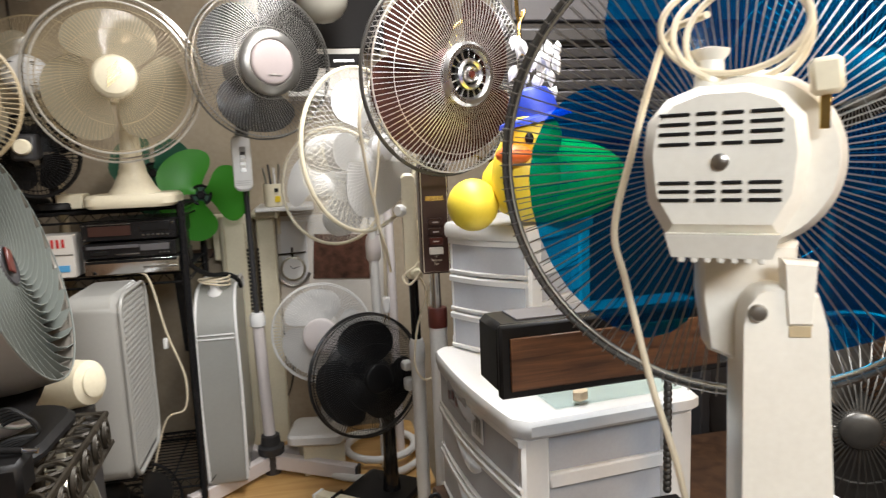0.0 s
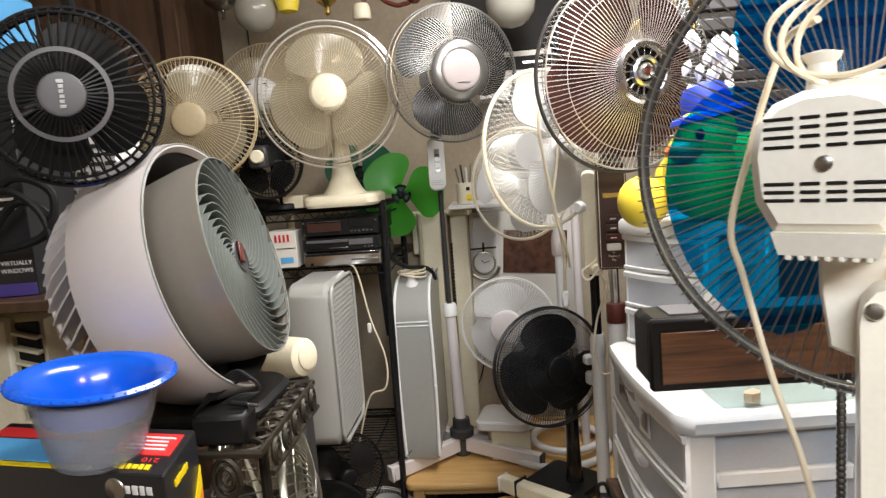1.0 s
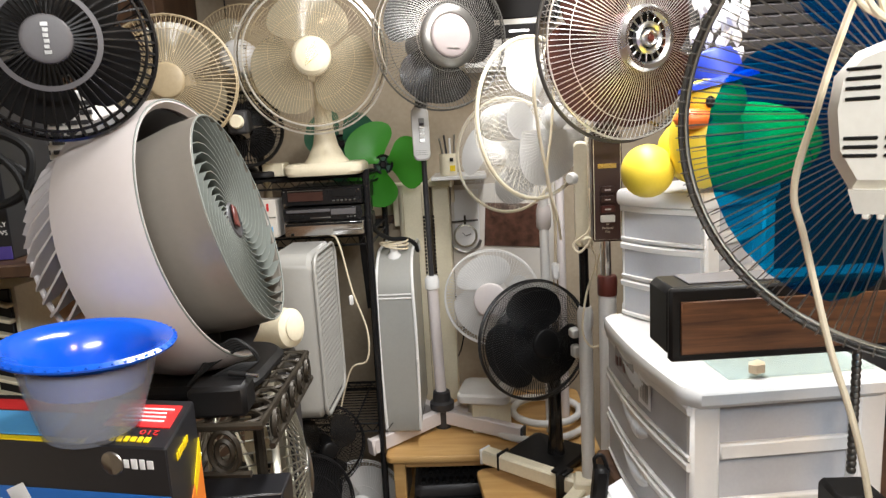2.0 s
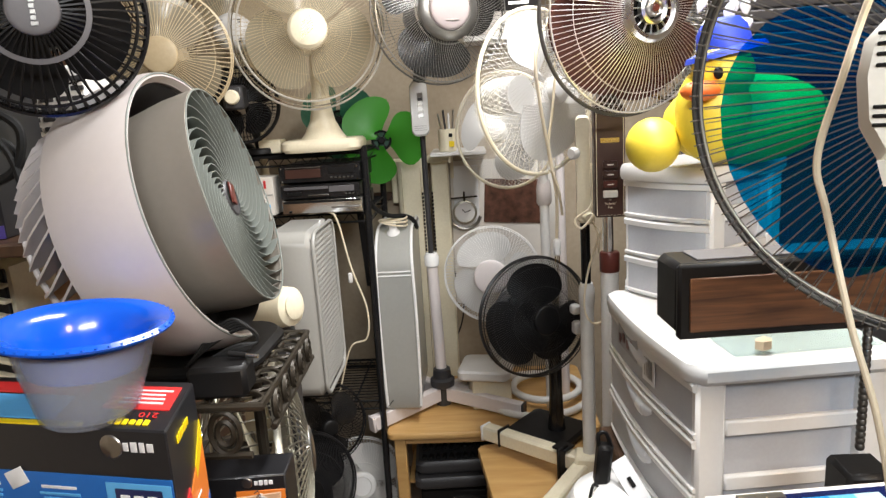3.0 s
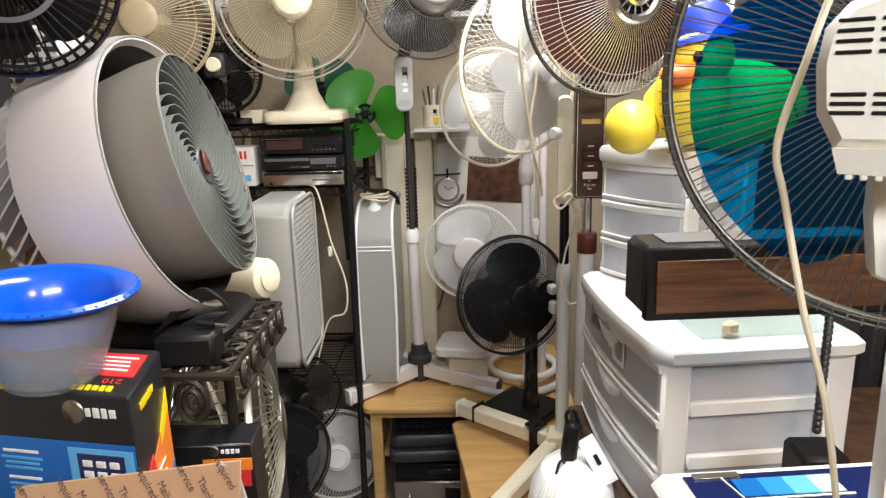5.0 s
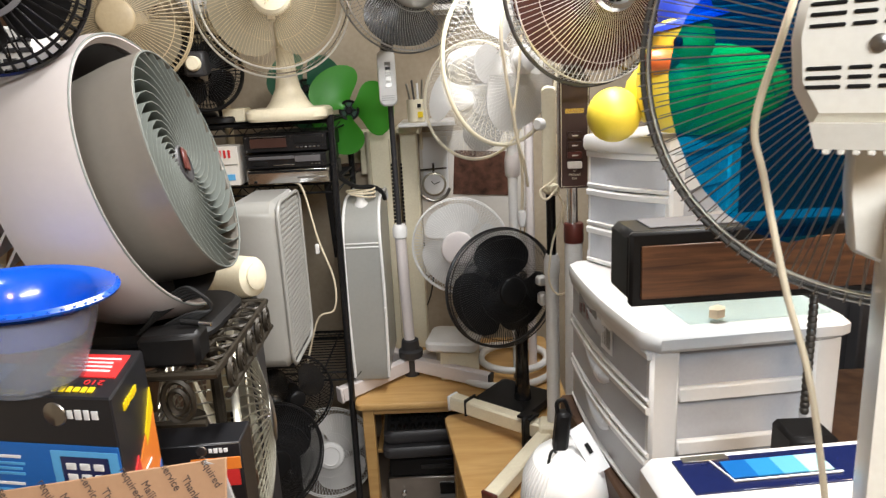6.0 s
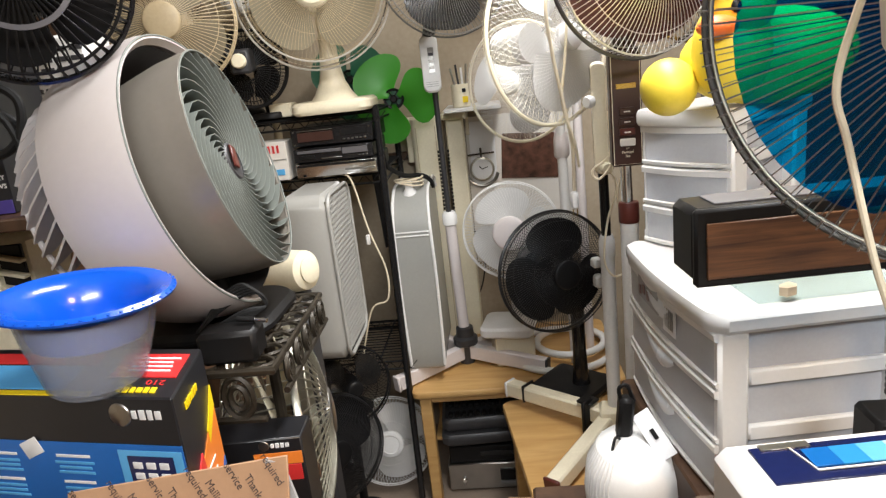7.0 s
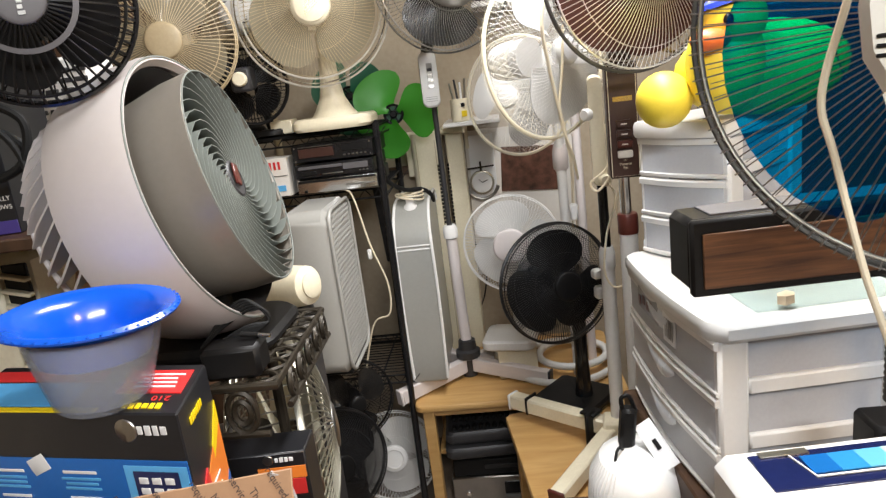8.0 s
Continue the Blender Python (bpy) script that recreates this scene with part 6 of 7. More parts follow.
# ---- white heater and tags between the poles and the drawers ----
def small_right_things():
    t = thing("fan_heater", (0.235, 1.14, 0.70), "white rounded fan heater with ribbed side", "heater")
    m = Matrix.Translation((0.240, 1.13, 0.822)) @ Matrix.Rotation(radians(-12), 4, "Z") @ Matrix.Diagonal((1.12, 1.12, 1.0, 1))
    part("body", Geo().lathe([(0.002, -0.105), (0.070, -0.10), (0.092, -0.06), (0.096, 0.0), (0.090, 0.045), (0.070, 0.080), (0.035, 0.096), (0.002, 0.10)], m, 40, squash=(0.85, 1.0)), WHITE_GLOSS, t)
    for k in range(16):
        w = radians(150 + k * 6)
        part("rib", Geo().tube([m @ Vector((0.082 * math.cos(w) * s, 0.0965 * math.sin(w) * s, z)) for s, z in ((0.96, -0.06), (1.0, 0.0), (0.94, 0.045), (0.73, 0.080))], 0.0016, 5), WHITE, t)
    part("foot", Geo().box((0.236, 1.13, 0.725), (0.10, 0.13, 0.05), e=0.01), WHITE, t)
    part("marking", Geo().box((0.268, 1.058, 0.825), (0.004, 0.002, 0.04), e=0.0004), STEEL, t)
    solid("stool", Geo().box((0.20, 1.16, 0.685), (0.30, 0.30, 0.028), e=0.006).box((0.10, 1.06, 0.335), (0.035, 0.035, 0.67), e=0.004).box((0.30, 1.06, 0.335), (0.035, 0.035, 0.67), e=0.004)
          .box((0.10, 1.26, 0.335), (0.035, 0.035, 0.67), e=0.004).box((0.30, 1.26, 0.335), (0.035, 0.035, 0.67), e=0.004), DARKWOOD, "dark wooden stool between the fans", "stool")
    t = thing("charger", (0.236, 1.12, 0.70), "black charger with white hang tag", "charger")
    part("body", Geo().box((0.228, 1.14, 0.955), (0.028, 0.03, 0.08), Matrix.Rotation(radians(6), 3, "Y"), e=0.006), BLACK, t)
    part("loop", Geo().tube(smooth_path([(0.222, 1.14, 0.985), (0.220, 1.14, 1.012), (0.234, 1.14, 1.016), (0.245, 1.14, 0.985)], 6), 0.004, 6), BLACK, t)
    fm = frame_to((0.271, 1.155, 0.938), (-0.35, -0.75, 0.55), (0.2, 0, 1)).to_3x3() @ spin(-38)
    part("hang_tag", Geo().box((0.272, 1.105, 0.935), (0.092, 0.034, 0.0015), fm, e=0.0005), PRINT_WHITE, t, "white hang tag")
    part("tag_hole", Geo().box((0.272, 1.1035, 0.937), (0.020, 0.008, 0.003), fm, e=0.0008), BLACK, t)
    part("cable", Geo().tube(smooth_path([(0.238, 1.16, 0.92), (0.225, 1.14, 0.90), (0.205, 1.11, 0.93), (0.19, 1.10, 0.88), (0.15, 1.10, 0.70)], 6), 0.003, 6), CORD_BLACK, t)
    solid("cardboard_piece", Geo().box((0.06, 1.50, 0.484), (0.16, 0.12, 0.010), spin(-5), e=0.001), CARD, "brown cardboard piece on the low table", "cardboard")


# ---- the left bench: bronze shelf, boxes, bowl ----
def bronze_shelf():
    t = thing("scroll_shelf", (-0.42, 0.92, 1.02), "bronze openwork metal shelf with scrolled apron", "shelf")
    x0, x1, y0, y1, zt = -0.62, -0.272, 0.785, 1.075, 1.258
    part("top_frame", Geo().tube([(x0, y0, zt), (x1, y0, zt), (x1 - 0.012, y1, zt), (x0, y1, zt)], 0.006, 8, True), BRONZE, t)
    for i in range(9):
        for j in range(7):
            cx, cy = x0 + 0.024 + i * 0.0372, y0 + 0.024 + j * 0.0405
            pts = [(cx + (0.017 + 0.004 * math.cos(3 * w)) * math.cos(w), cy + 0.019 * math.sin(w), zt + 0.001) for w in [2 * math.pi * k / 14 for k in range(14)]]
            part("scroll", Geo().tube(pts, 0.0032, 5, True), BRONZE, t)
    for k in range(7):
        y = y0 + k * 0.048
        part("slat", Geo().tube([(x0, y, zt - 0.004), (x1 - 0.012 * k / 6, y, zt - 0.004)], 0.0028, 5), BRONZE, t)
    for a, b in (((x0, y0), (x1 - 0.02, y0)), ((x1 + 0.002, y0 + 0.03), (x1 - 0.008, y1))):
        a, b = Vector((*a, 0)), Vector((*b, 0))
        for k in range(5):
            c = a.lerp(b, (k + 0.5) / 5)
            u = (b - a).normalized()
            for rr in ((0.020, 0.011) if abs(u.x) > 0.5 else (0.013, 0.007)):
                part("apron_scroll", Geo().tube([(c.x + u.x * rr * math.cos(w), c.y + u.y * rr * math.cos(w), zt - (0.036 if abs(u.x) > 0.5 else 0.022) + 1.45 * rr * math.sin(w)) for w in [2 * math.pi * q / 16 for q in range(16)]], 0.0042, 5, True), BRONZE, t)
        drop = 0.068 if abs((b - a).x) > 0.1 else 0.044
        part("apron_bar", Geo().tube([(a.x, a.y, zt - drop), (b.x, b.y, zt - drop)], 0.005, 6), BRONZE, t)
    for x, y in ((x0, y0), (x1 - 0.21, y0 + 0.1), (x1 - 0.06, y1 - 0.14), (x0, y1 - 0.14)):
        part("leg", Geo().tube([(x, y, zt), (x, y, 1.0)], 0.009, 8), BRONZE, t)


def print_bars(parent, m, rows, w, mat, h=0.004, seed=1):
    """Lines of unreadable small print, as bars on the local xy plane."""
    rnd = random.Random(seed)
    for x, y in rows:
        part("print_bar", Geo().box(m @ Vector((x, y, 0)), (w * rnd.uniform(0.7, 1.0), h, 0.0012), m.to_3x3(), e=0.0003), mat, parent)


def blocks(parent, m, x, y, n, w, h, mat):
    """A row of small plain blocks, centred at x, y of the local plane."""
    for k in range(n):
        part("print_block", Geo().box(m @ Vector((x + (k - (n - 1) / 2) * w * 1.12, y, 0.0008)), (w * (0.9 if k % 2 else 0.75), h * (1.0 if k % 3 else 0.85), 0.0016), m.to_3x3(), e=0.0004), mat, parent)


def patch(name, parent, m, quad, lift, mat):
    """A thin printed patch with four corners on the local xy plane."""
    g = Geo().add([m @ Vector((x, y, z)) for z in (lift, -0.001) for x, y in quad], [(3, 2, 1, 0), (4, 5, 6, 7), (0, 1, 5, 4), (1, 2, 6, 5), (2, 3, 7, 6), (3, 0, 4, 7)])
    return part(name, g, mat, parent)


def phone_box():
    t = thing("phone_box", (-0.44, 0.67, 1.02), "black and blue cardboard telephone box with red and yellow print", "box", "telephone boxes")
    c = Vector((-0.305, 0.598, 1.320))
    m = Matrix.Translation(c) @ Matrix(((0.98, -0.185, 0, 0), (-0.165, 0.98, 0, 0), (0, 0, 1, 0), (0, 0, 0, 1)))  # the carton is crushed out of square
    r3 = m.to_3x3()
    W, D, H = 0.30, 0.128, 0.235
    body = part("carton", Geo().box(m @ Vector((-W / 2, D / 2, -H / 2)), (W, D, H), r3, e=0.002), BOXBLACK, t)
    f = m @ Matrix.Rotation(radians(90), 4, "X")  # front face: x right, y up, z towards the walkway
    f.translation = c
    rf = f.to_3x3()
    blue = part("blue_panel", Geo().box(f @ Vector((-W / 2, -0.053 - (H - 0.053) / 2, 0.0005)), (W - 0.002, H - 0.055, 0.002), rf, e=0.0005), BOXBLUE, body)
    ph = part("keypad_picture", Geo().box(f @ Vector((-0.042, -0.125, 0.0015)), (0.078, 0.13, 0.002), rf, e=0.0005), BOXSKY, body)
    part("keypad", Geo().box(f @ Vector((-0.042, -0.122, 0.0030)), (0.056, 0.112, 0.002), rf, e=0.0008), NAVY, ph)
    for i in range(3):
        for j in range(5):
            part("key", Geo().box(f @ Vector((-0.058 + i * 0.016, -0.076 - j * 0.0125, 0.0045)), (0.0115, 0.0075, 0.002), rf, e=0.0008), PRINT_WHITE, ph)
    part("logo_disc", Geo().lathe([(0.0135, 0), (0.012, 0.0015), (0.002, 0.002)], f @ Matrix.Translation((-0.067, -0.020, 0.0)), 24), STEEL, body)
    blocks(body, f, -0.035, -0.019, 4, 0.0085, 0.011, PRINT_WHITE)
    blocks(body, f, -0.272, -0.030, 7, 0.0075, 0.012, BOXYEL)
    print_bars(blue, f @ Matrix.Translation((0, 0, 0.002)), [(x, y) for x in (-0.235, -0.14) for y in (-0.078, -0.084, -0.090, -0.110, -0.116, -0.122, -0.145, -0.151)], 0.055, BOXSKY, 0.0032, 4)
    print_bars(blue, f @ Matrix.Translation((0, 0, 0.002)), [(x, y) for x in (-0.235, -0.14) for y in (-0.070, -0.102, -0.137)], 0.045, PRINT_WHITE, 0.0034, 5)
    part("price_sticker", Geo().box(f @ Vector((-0.192, -0.062, 0.0022)), (0.026, 0.020, 0.001), rf @ spin(24), e=0.0003), PRINT_WHITE, body, "white price sticker")
    # top face
    tp = m
    part("yellow_stripe", Geo().box(tp @ Vector((-0.20, 0.006, 0.0006)), (0.20, 0.010, 0.0016), r3, e=0.0004), BOXYEL, body)
    part("sky_patch", Geo().box(tp @ Vector((-0.215, 0.045, 0.0006)), (0.15, 0.060, 0.0016), r3, e=0.0004), BOXSKY, body)
    part("red_patch", Geo().box(tp @ Vector((-0.052, 0.078, 0.0006)), (0.085, 0.062, 0.0016), r3, e=0.0004), BOXRED, body)
    part("red_patch", Geo().box(tp @ Vector((-0.21, 0.094, 0.0010)), (0.17, 0.030, 0.0016), r3, e=0.0004), BOXRED, body)
    print_bars(body, tp @ Matrix.Translation((0, 0, 0.0018)), [(-0.048, 0.062 + 0.011 * k) for k in range(4)], 0.065, PRINT_WHITE, 0.0036, 9)
    lettering("model_number", "210", 0.016, tp @ Matrix.Translation((-0.030, 0.034, 0.0012)) @ Matrix.Rotation(radians(180), 4, "Z"), BOXRED, body)
    blocks(body, tp, -0.048, 0.016, 6, 0.0075, 0.012, BOXYEL)
    # side face
    s = m @ Matrix.Rotation(radians(90), 4, "Z") @ Matrix.Rotation(radians(90), 4, "X")
    s.translation = c
    rs = s.to_3x3()
    patch("orange_band", body, s, ((0.002, -0.128), (0.126, -0.066), (0.126, -0.165), (0.002, -0.215)), 0.0010, BOXORG)
    patch("yellow_band", body, s, ((0.085, -0.084), (0.126, -0.046), (0.126, -0.072), (0.085, -0.100)), 0.0014, BOXYEL)
    patch("red_band", body, s, ((0.002, -0.118), (0.050, -0.092), (0.060, -0.185), (0.002, -0.212)), 0.0018, BOXRED)
    patch("blue_band", body, s, ((0.088, -0.165), (0.126, -0.140), (0.126, -0.200), (0.075, -0.220)), 0.0018, BOXBLUE)
    for k in range(2):
        patch("white_stripe", body, s, ((0.004, -0.172 - 0.016 * k), (0.030, -0.160 - 0.016 * k), (0.030, -0.165 - 0.016 * k), (0.004, -0.177 - 0.016 * k)), 0.0024, PRINT_WHITE)
    blocks(body, s, 0.055, -0.025, 7, 0.0065, 0.010, BOXYEL)
    print_bars(body, s @ Matrix.Translation((0, 0, 0.0024)), [(0.074, -0.118 - 0.014 * k) for k in range(4)], 0.03, PRINT_WHITE, 0.003, 2)
    # second, lower box behind
    t = thing("phone_box", (-0.33, 0.86, 1.02), "black cardboard telephone box with orange stripe", "box", "telephone boxes")
    m = Matrix.Translation((-0.258, 0.800, 1.152)) @ Matrix.Rotation(radians(4), 4, "Z")
    r3 = m.to_3x3()
    b = part("carton", Geo().box(m @ Vector((-0.10, 0.03, -0.065)), (0.20, 0.06, 0.13), r3, e=0.002), BOXBLACK, t)
    f = m @ Matrix.Rotation(radians(90), 4, "X")
    part("orange_band", Geo().box(f @ Vector((-0.035, -0.030, 0.0005)), (0.066, 0.018, 0.0018), f.to_3x3(), e=0.0004), BOXORG, b)
    part("red_band", Geo().box(f @ Vector((-0.10, -0.052, 0.0005)), (0.19, 0.024, 0.0018), f.to_3x3(), e=0.0004), BOXRED, b)
    part("logo_disc", Geo().lathe([(0.0075, 0), (0.0065, 0.001), (0.001, 0.0012)], f @ Matrix.Translation((-0.052, -0.010, 0.0)), 20), STEEL, b)
    blocks(b, f, -0.030, -0.010, 4, 0.006, 0.007, PRINT_WHITE)


def bowl():
    c = (-0.409, 0.644, 1.3195)
    t = thing("plastic_bowl", c, "bright blue plastic bowl in a frosted cup on the box", "bowl")
    m = Matrix.Translation(c) @ Matrix.Rotation(radians(5), 4, "Y") @ Matrix.Diagonal((1, 1, 1.03, 1))
    part("cup", Geo().lathe([(0.002, 0.002), (0.044, 0.002), (0.049, 0.006), (0.064, 0.060), (0.070, 0.088), (0.0685, 0.088), (0.0625, 0.060), (0.0475, 0.009), (0.002, 0.005)], m, 56), FROST_BOWL, t, "frosted clear cup")
    bl = part("inner_bowl", Geo().lathe([(0.002, 0.050), (0.046, 0.051), (0.0565, 0.056), (0.0605, 0.068), (0.0655, 0.088), (0.0765, 0.0975), (0.0855, 0.1005), (0.0895, 0.0975), (0.0905, 0.100), (0.0860, 0.1035), (0.0760, 0.1005), (0.064, 0.090), (0.0580, 0.069), (0.0550, 0.059), (0.045, 0.054), (0.002, 0.053)], m, 72), BOWL_BLUE, t, "glossy blue bowl")
    for k in range(2):
        part("step_ring", Geo().ring(m, 0.068 + 0.006 * k, 0.090 + 0.004 * k, 0.0012, 56, 5), BOWL_BLUE, bl)
    for k in range(48):
        w = 2 * math.pi * k / 48
        part("rim_bead", Geo().ball(m @ Vector((0.0886 * math.cos(w), 0.0886 * math.sin(w), 0.1015)), (0.0022, 0.0022, 0.0012), n=6), BOWL_BLUE, bl)


def carton():
    t = thing("shipping_carton", (-0.32, 0.52, 1.02), "open brown shipping carton with printed words and tape", "carton")
    a, b = Vector((-0.352, 0.508, 1.281)), Vector((-0.188, 0.533, 1.287))
    u = (b - a).normalized()
    fm = Matrix((u, Vector((0, 0.35, 0.94)).normalized(), u.cross(Vector((0, 0.35, 0.94)).normalized()))).transposed().to_4x4()
    fm.translation = (a + b) / 2
    L = (b - a).length + 0.03
    fl = part("flap", Geo().box(fm @ Vector((0, -0.06, -0.002)), (L, 0.12, 0.004), fm.to_3x3(), e=0.0008), CARD, t, "brown cardboard flap")
    tilt = 62
    words = ("service", "Thank", "required", "Mailing")
    for s, x, y in [(words[(k + 2 * (k // 11)) % 4], -0.088 + 0.0172 * (k % 11), -0.010 - 0.042 * (k // 11) - 0.012 * (k % 2)) for k in range(22)]:
        lettering("printed_word", s, 0.0095, fm @ Matrix.Translation((x, y, 0.0006)) @ Matrix.Rotation(radians(-tilt), 4, "Z"), INK, fl)
    part("body", Geo().box((-0.30, 0.455, 1.10), (0.24, 0.11, 0.16), e=0.002), CARD, t)
    q = b + Vector((0.006, 0, -0.004))
    part("tape", Geo().add([q + Vector(p) for p in ((-0.010, -0.002, 0.004), (0.004, 0.0, -0.002), (0.018, 0.005, -0.09), (-0.022, -0.012, -0.09), (-0.010, 0.002, 0.004), (0.004, 0.004, -0.002), (0.018, 0.009, -0.09), (-0.022, -0.008, -0.09))],
                           [(0, 1, 2, 3), (7, 6, 5, 4), (0, 4, 5, 1), (1, 5, 6, 2), (2, 6, 7, 3), (3, 7, 4, 0)]), TAPE, t, "torn clear tape")


def bench_things():
    solid("bench", Geo().box((-0.755, 0.67, 1.005), (0.93, 0.56, 0.03), e=0.004).box((-0.36, 0.45, 0.495), (0.05, 0.05, 0.99), e=0.004).box((-0.36, 0.90, 0.495), (0.05, 0.05, 0.99), e=0.004)
          .box((-1.18, 0.45, 0.495), (0.05, 0.05, 0.99), e=0.004).box((-1.18, 0.90, 0.495), (0.05, 0.05, 0.99), e=0.004), DARKWOOD, "dark wooden bench under the boxes", "bench")
    t = thing("power_adapter", (-0.33, 0.82, 1.262), "black power adapter with bundled cable", "adapter")
    part("brick", Geo().box((-0.332, 0.815, 1.288), (0.078, 0.05, 0.044), spin(4), e=0.006), BLACK, t)
    for k in range(5):
        part("cable_loop", Geo().tube(smooth_path([(-0.385 + 0.004 * k, 0.83, 1.30 + 0.004 * k), (-0.35, 0.845, 1.325 + 0.004 * k), (-0.305 - 0.003 * k, 0.85, 1.345 + 0.003 * k), (-0.29, 0.85, 1.325), (-0.32, 0.84, 1.31 + 0.003 * k), (-0.38, 0.83, 1.295)], 6), 0.0022, 6), CORD_BLACK, t)
    part("jack", tube_post((-0.322, 0.822, 1.318), (-0.298, 0.822, 1.315), 0.004, 10), BLACK, t)
    part("jack_tip", tube_post((-0.298, 0.822, 1.315), (-0.282, 0.822, 1.313), 0.0032, 10), CHROME, t)
    t = thing("cream_canister", (-0.44, 1.46, 1.12), "small cream rounded appliance behind the shelf", "appliance")
    part("body", Geo().lathe([(0.03, -0.06), (0.046, -0.05), (0.050, 0.0), (0.044, 0.05), (0.03, 0.058)], frame_to((-0.455, 1.44, 1.20), (0.9, -0.4, 0.12)), 32), CREAM, t)
    part("cap", Geo().lathe([(0.030, 0.052), (0.030, 0.062), (0.02, 0.066)], frame_to((-0.455, 1.44, 1.20), (0.9, -0.4, 0.12)), 28), CREAM, t)
    part("foot", Geo().box((-0.455, 1.44, 0.575), (0.07, 0.07, 1.15), e=0.008), DARKGREY, t)


def left_things():
    t = thing("air_conditioner", (-1.15, 1.48, 0.95), "beige window air conditioner with louvred side", "air conditioner")
    part("case", Geo().box((-1.18, 1.50, 1.16), (0.42, 0.40, 0.42), e=0.02), CREAM, t)
    part("front_panel", Geo().box((-1.09, 1.295, 1.165), (0.13, 0.03, 0.40), e=0.012), CREAM, t)
    part("grille_well", Geo().box((-0.995, 1.301, 1.20), (0.055, 0.01, 0.30), e=0.002), BLACK, t)
    for k in range(8):
        part("louvre", Geo().box((-0.992, 1.29, 1.085 + k * 0.034), (0.062, 0.022, 0.008), Matrix.Rotation(radians(14), 3, "Y"), e=0.002), CREAM, t)
    part("top_cap", Geo().box((-1.10, 1.36, 1.385), (0.14, 0.12, 0.03), e=0.006), GREYMET, t)
    solid("storage_shelf", Geo().box((-1.12, 1.28, 1.440), (0.88, 0.56, 0.022), e=0.003).box((-1.20, 1.45, 0.938), (0.70, 0.55, 0.022), e=0.003)
          .box((-1.54, 1.30, 0.75), (0.03, 0.5, 1.5), e=0.003).box((-0.86, 1.60, 0.70), (0.03, 0.03, 1.46), e=0.003), DARKWOOD, "plain wooden storage shelf along the wall", "shelf")
    t = thing("black_product_box", (-0.83, 1.2, 1.452), "black cardboard box with purple edge and white print", "box")
    m = Matrix.Translation((-0.762, 1.050, 1.452)) @ Matrix.Rotation(radians(8), 4, "Z")
    b = part("carton", Geo().box(m @ Vector((-0.13, 0.09, 0.20)), (0.26, 0.18, 0.40), m.to_3x3(), e=0.002), BOXBLACK, t)
    f = m @ Matrix.Rotation(radians(90), 4, "X")
    part("purple_band", Geo().box(f @ Vector((-0.13, 0.012, 0.0006)), (0.258, 0.022, 0.0016), f.to_3x3(), e=0.0004), PURPLE, b)
    for k, s in enumerate(("FITS VIRTUALLY", "ALL WINDOWS")):
        lettering("caption", s, 0.011, f @ Matrix.Translation((-0.042, 0.060 - 0.014 * k, 0.0012)), PAPER, b)
    print_bars(b, f @ Matrix.Translation((0, 0, 0.001)), [(-0.035 - 0.06 * (k % 2), 0.19 - 0.016 * (k // 2)) for k in range(6)], 0.04, PAPER, 0.005, 3)
    for r, pts in ((0.007, [(-0.90, 1.02, 1.57), (-0.82, 1.0, 1.60), (-0.74, 1.0, 1.66), (-0.68, 1.01, 1.63), (-0.70, 1.0, 1.56), (-0.80, 1.0, 1.545), (-0.74, 1.0, 1.62), (-0.69, 1.02, 1.58), (-0.71, 1.03, 1.47)]),
                   (0.006, [(-0.92, 1.01, 1.55), (-0.83, 0.99, 1.57), (-0.76, 0.99, 1.64), (-0.70, 1.0, 1.60), (-0.68, 1.0, 1.50), (-0.69, 1.02, 1.46)])):
        solid("mains_lead", Geo().tube(smooth_path(pts), r, 8), CORD_BLACK, "black mains lead hanging over the box", "lead")
    solid("cable_tie", Geo().tube(smooth_path([(-0.795, 0.985, 1.605), (-0.782, 0.982, 1.59), (-0.775, 0.985, 1.57)]), 0.003, 6), PRINT_WHITE, "white cable tie round the cables", "cable tie")
    t = thing("white_basket", (-0.80, 1.36, 1.452), "white slotted plastic basket", "basket")
    part("wall", Geo().box((-0.80, 1.36, 1.60), (0.13, 0.10, 0.295), e=0.006), WHITE, t)
    for i in range(14):
        for j in range(4):
            part("slot", Geo().box((-0.85 + 0.033 * j, 1.3085, 1.475 + 0.019 * i), (0.026, 0.005, 0.009), e=0.001), DARKGREY, t)
    t = thing("blue_box", (-0.9, 1.14, 1.852), "glossy blue printed box on the black box", "box")
    part("carton", Geo().box((-0.88, 1.14, 1.9225), (0.18, 0.10, 0.139), e=0.003), BOXSKY, t)
    part("panel", Geo().box((-0.88, 1.088, 1.92), (0.15, 0.004, 0.08), e=0.001), BOXBLUE, t)
    t = thing("cardboard_box", (-0.80, 1.35, 1.0), "brown cardboard box with open flap", "box")
    part("body", Geo().box((-0.70, 1.50, 1.12), (0.20, 0.20, 0.22), e=0.002), CARD, t)
    part("flap", Geo().box((-0.80, 1.34, 1.26), (0.20, 0.004, 0.26), Matrix.Rotation(radians(18), 3, "Y"), e=0.001), CARD, t)
    solid("box_stand", Geo().box((-0.72, 1.46, 0.505), (0.22, 0.26, 1.008), e=0.004), DARKWOOD, "dark wooden stand under the cardboard box", "stand")


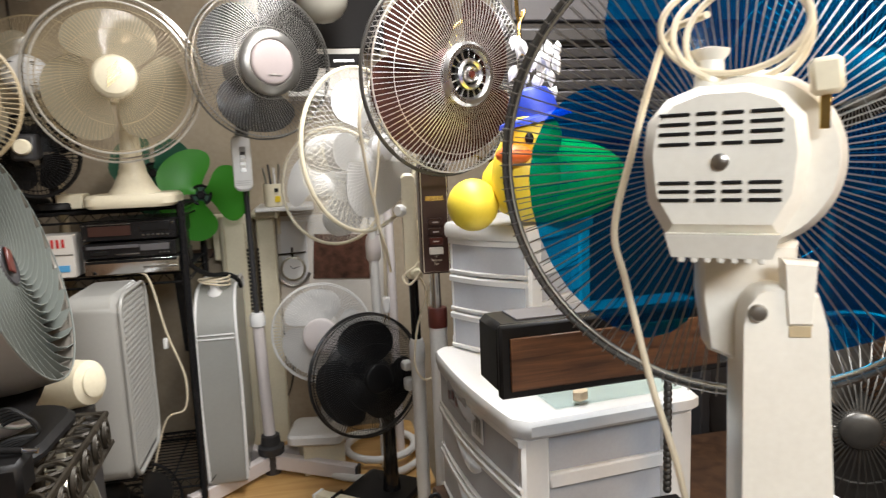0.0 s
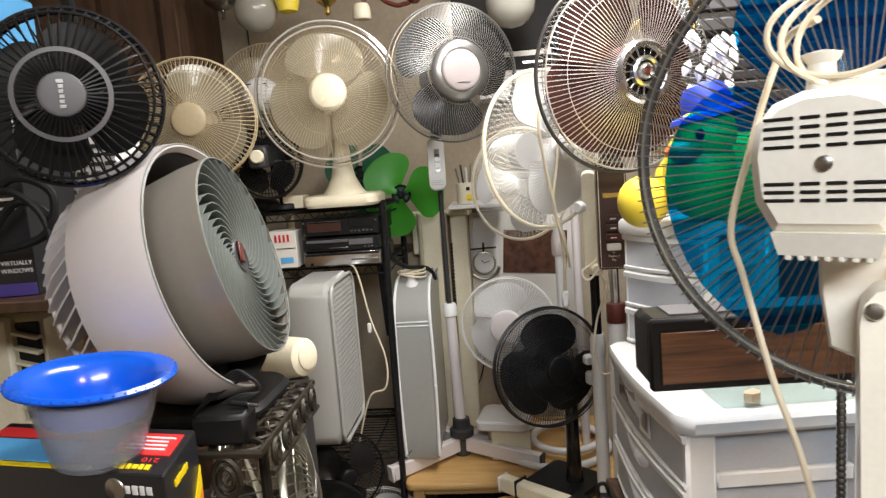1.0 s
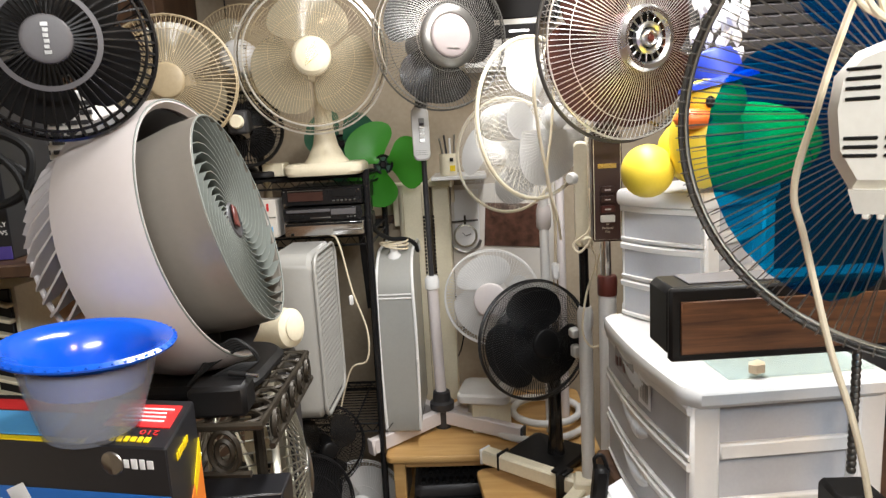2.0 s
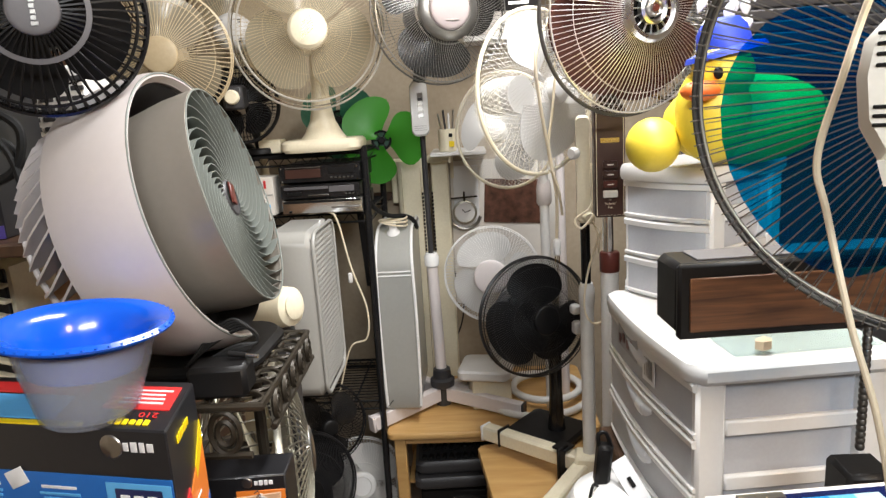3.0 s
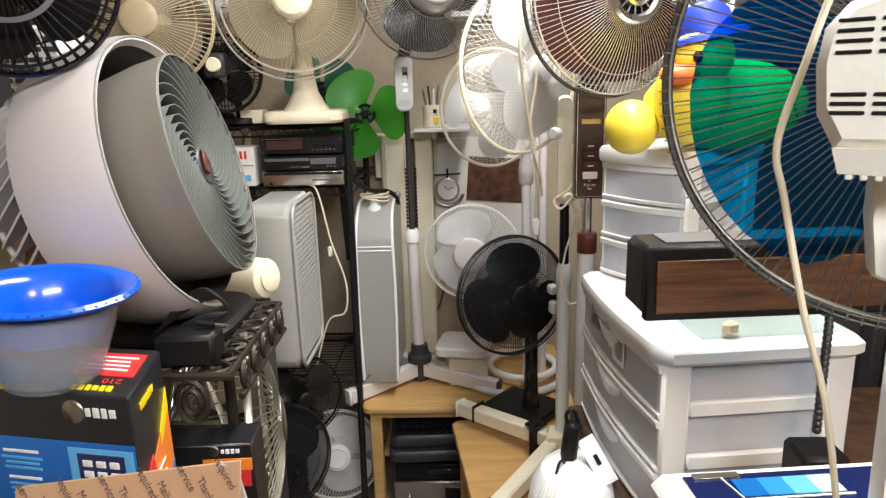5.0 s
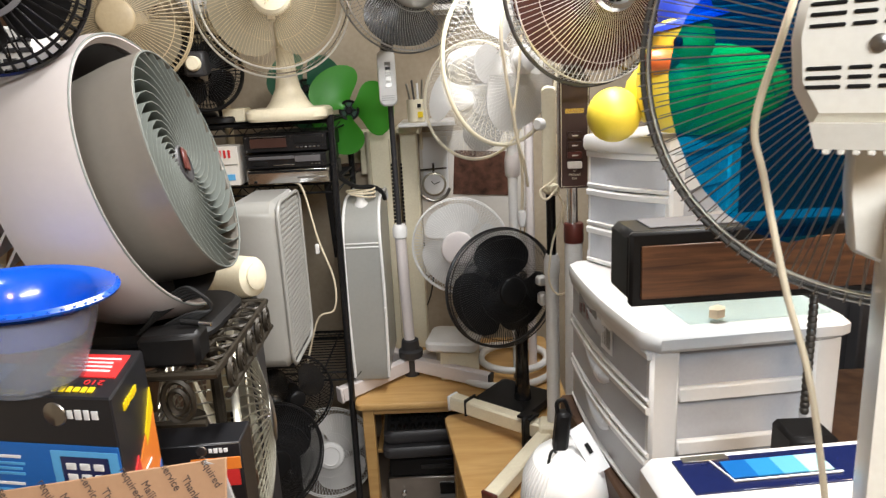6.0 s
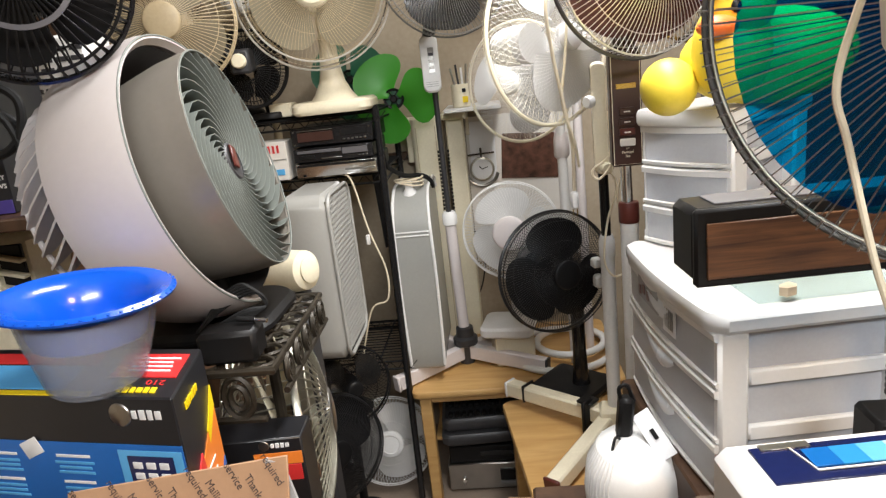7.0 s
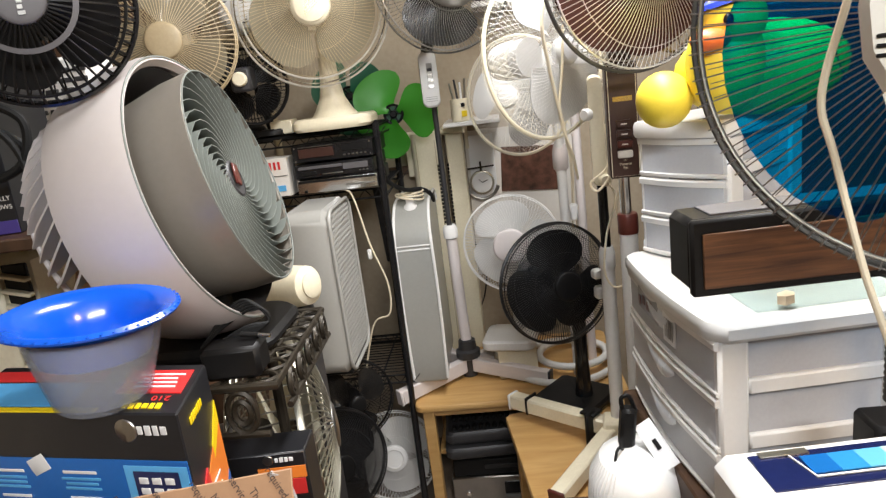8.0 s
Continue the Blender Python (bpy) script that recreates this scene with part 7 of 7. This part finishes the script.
def cords():
    solid("extension_lead", Geo().tube(smooth_path([(-0.55, 2.21, 1.30), (-0.48, 2.21, 1.30), (-0.455, 2.215, 1.26), (-0.425, 2.22, 1.10), (-0.385, 2.23, 0.95), (-0.395, 2.235, 0.84), (-0.46, 2.25, 0.80), (-0.52, 2.26, 0.62)]), 0.0035, 7), CORD_WHITE, "cream mains cord hanging by the heater", "cord")
    solid("heater_plug", Geo().box((-0.428, 2.205, 1.07), (0.014, 0.014, 0.035), e=0.003), WHITE, "white plug hanging on its cord", "plug")
    t = thing("hanging_cord", (0.215, 1.72, 1.2), "white fan cord with plug hanging from the mesh fan", "cord")
    part("cable", Geo().tube(smooth_path([(0.24, 1.70, 1.86), (0.175, 1.62, 1.74), (0.180, 1.63, 1.62), (0.205, 1.66, 1.48), (0.222, 1.70, 1.38), (0.222, 1.72, 1.27)]), 0.0042, 8), CORD_WHITE, t)
    part("cable", Geo().tube(smooth_path([(0.24, 1.70, 1.86), (0.215, 1.66, 1.62), (0.20, 1.66, 1.50), (0.225, 1.68, 1.40), (0.238, 1.72, 1.33)]), 0.0034, 8), CORD_WHITE, t)
    pl = part("plug", Geo().box((0.222, 1.72, 1.245), (0.020, 0.018, 0.045), e=0.005), WHITE, t)
    for s in (-1, 1):
        part("pin", Geo().box((0.222 + s * 0.005, 1.72, 1.213), (0.002, 0.006, 0.018), e=0.0005), BRASS, pl)
    solid("extension_lead", Geo().tube(smooth_path([(0.315, 1.72, 1.46), (0.312, 1.70, 1.36), (0.268, 1.70, 1.32), (0.285, 1.69, 1.30), (0.33, 1.70, 1.36), (0.335, 1.71, 1.46)]), 0.0032, 7)
          .tube(smooth_path([(0.31, 1.71, 1.32), (0.325, 1.70, 1.27), (0.300, 1.71, 1.18), (0.290, 1.72, 1.08), (0.312, 1.73, 1.03), (0.345, 1.74, 1.03)]), 0.0030, 7)
          .tube(smooth_path([(0.345, 1.69, 1.33), (0.325, 1.69, 1.25), (0.345, 1.70, 1.17), (0.355, 1.70, 1.10)]), 0.0030, 7), CORD_WHITE, "tangled cream lead between the two poles", "lead")
    solid("extension_lead", Geo().tube(smooth_path([(-0.10, 2.80, 0.95), (-0.06, 2.79, 0.80), (-0.09, 2.78, 0.66), (-0.16, 2.79, 0.60)]), 0.003, 6), CORD_BLACK, "thin black cord against the wall", "cord")


rack()
electronics()
under_table()
coil_rings()
air_purifier()
box_fan()
tower_fan()
wall_things()
hanging_lamps()
drawers_and_toys()
right_desk()
small_right_things()
bronze_shelf()
phone_box()
bowl()
carton()
bench_things()
left_things()
cords()
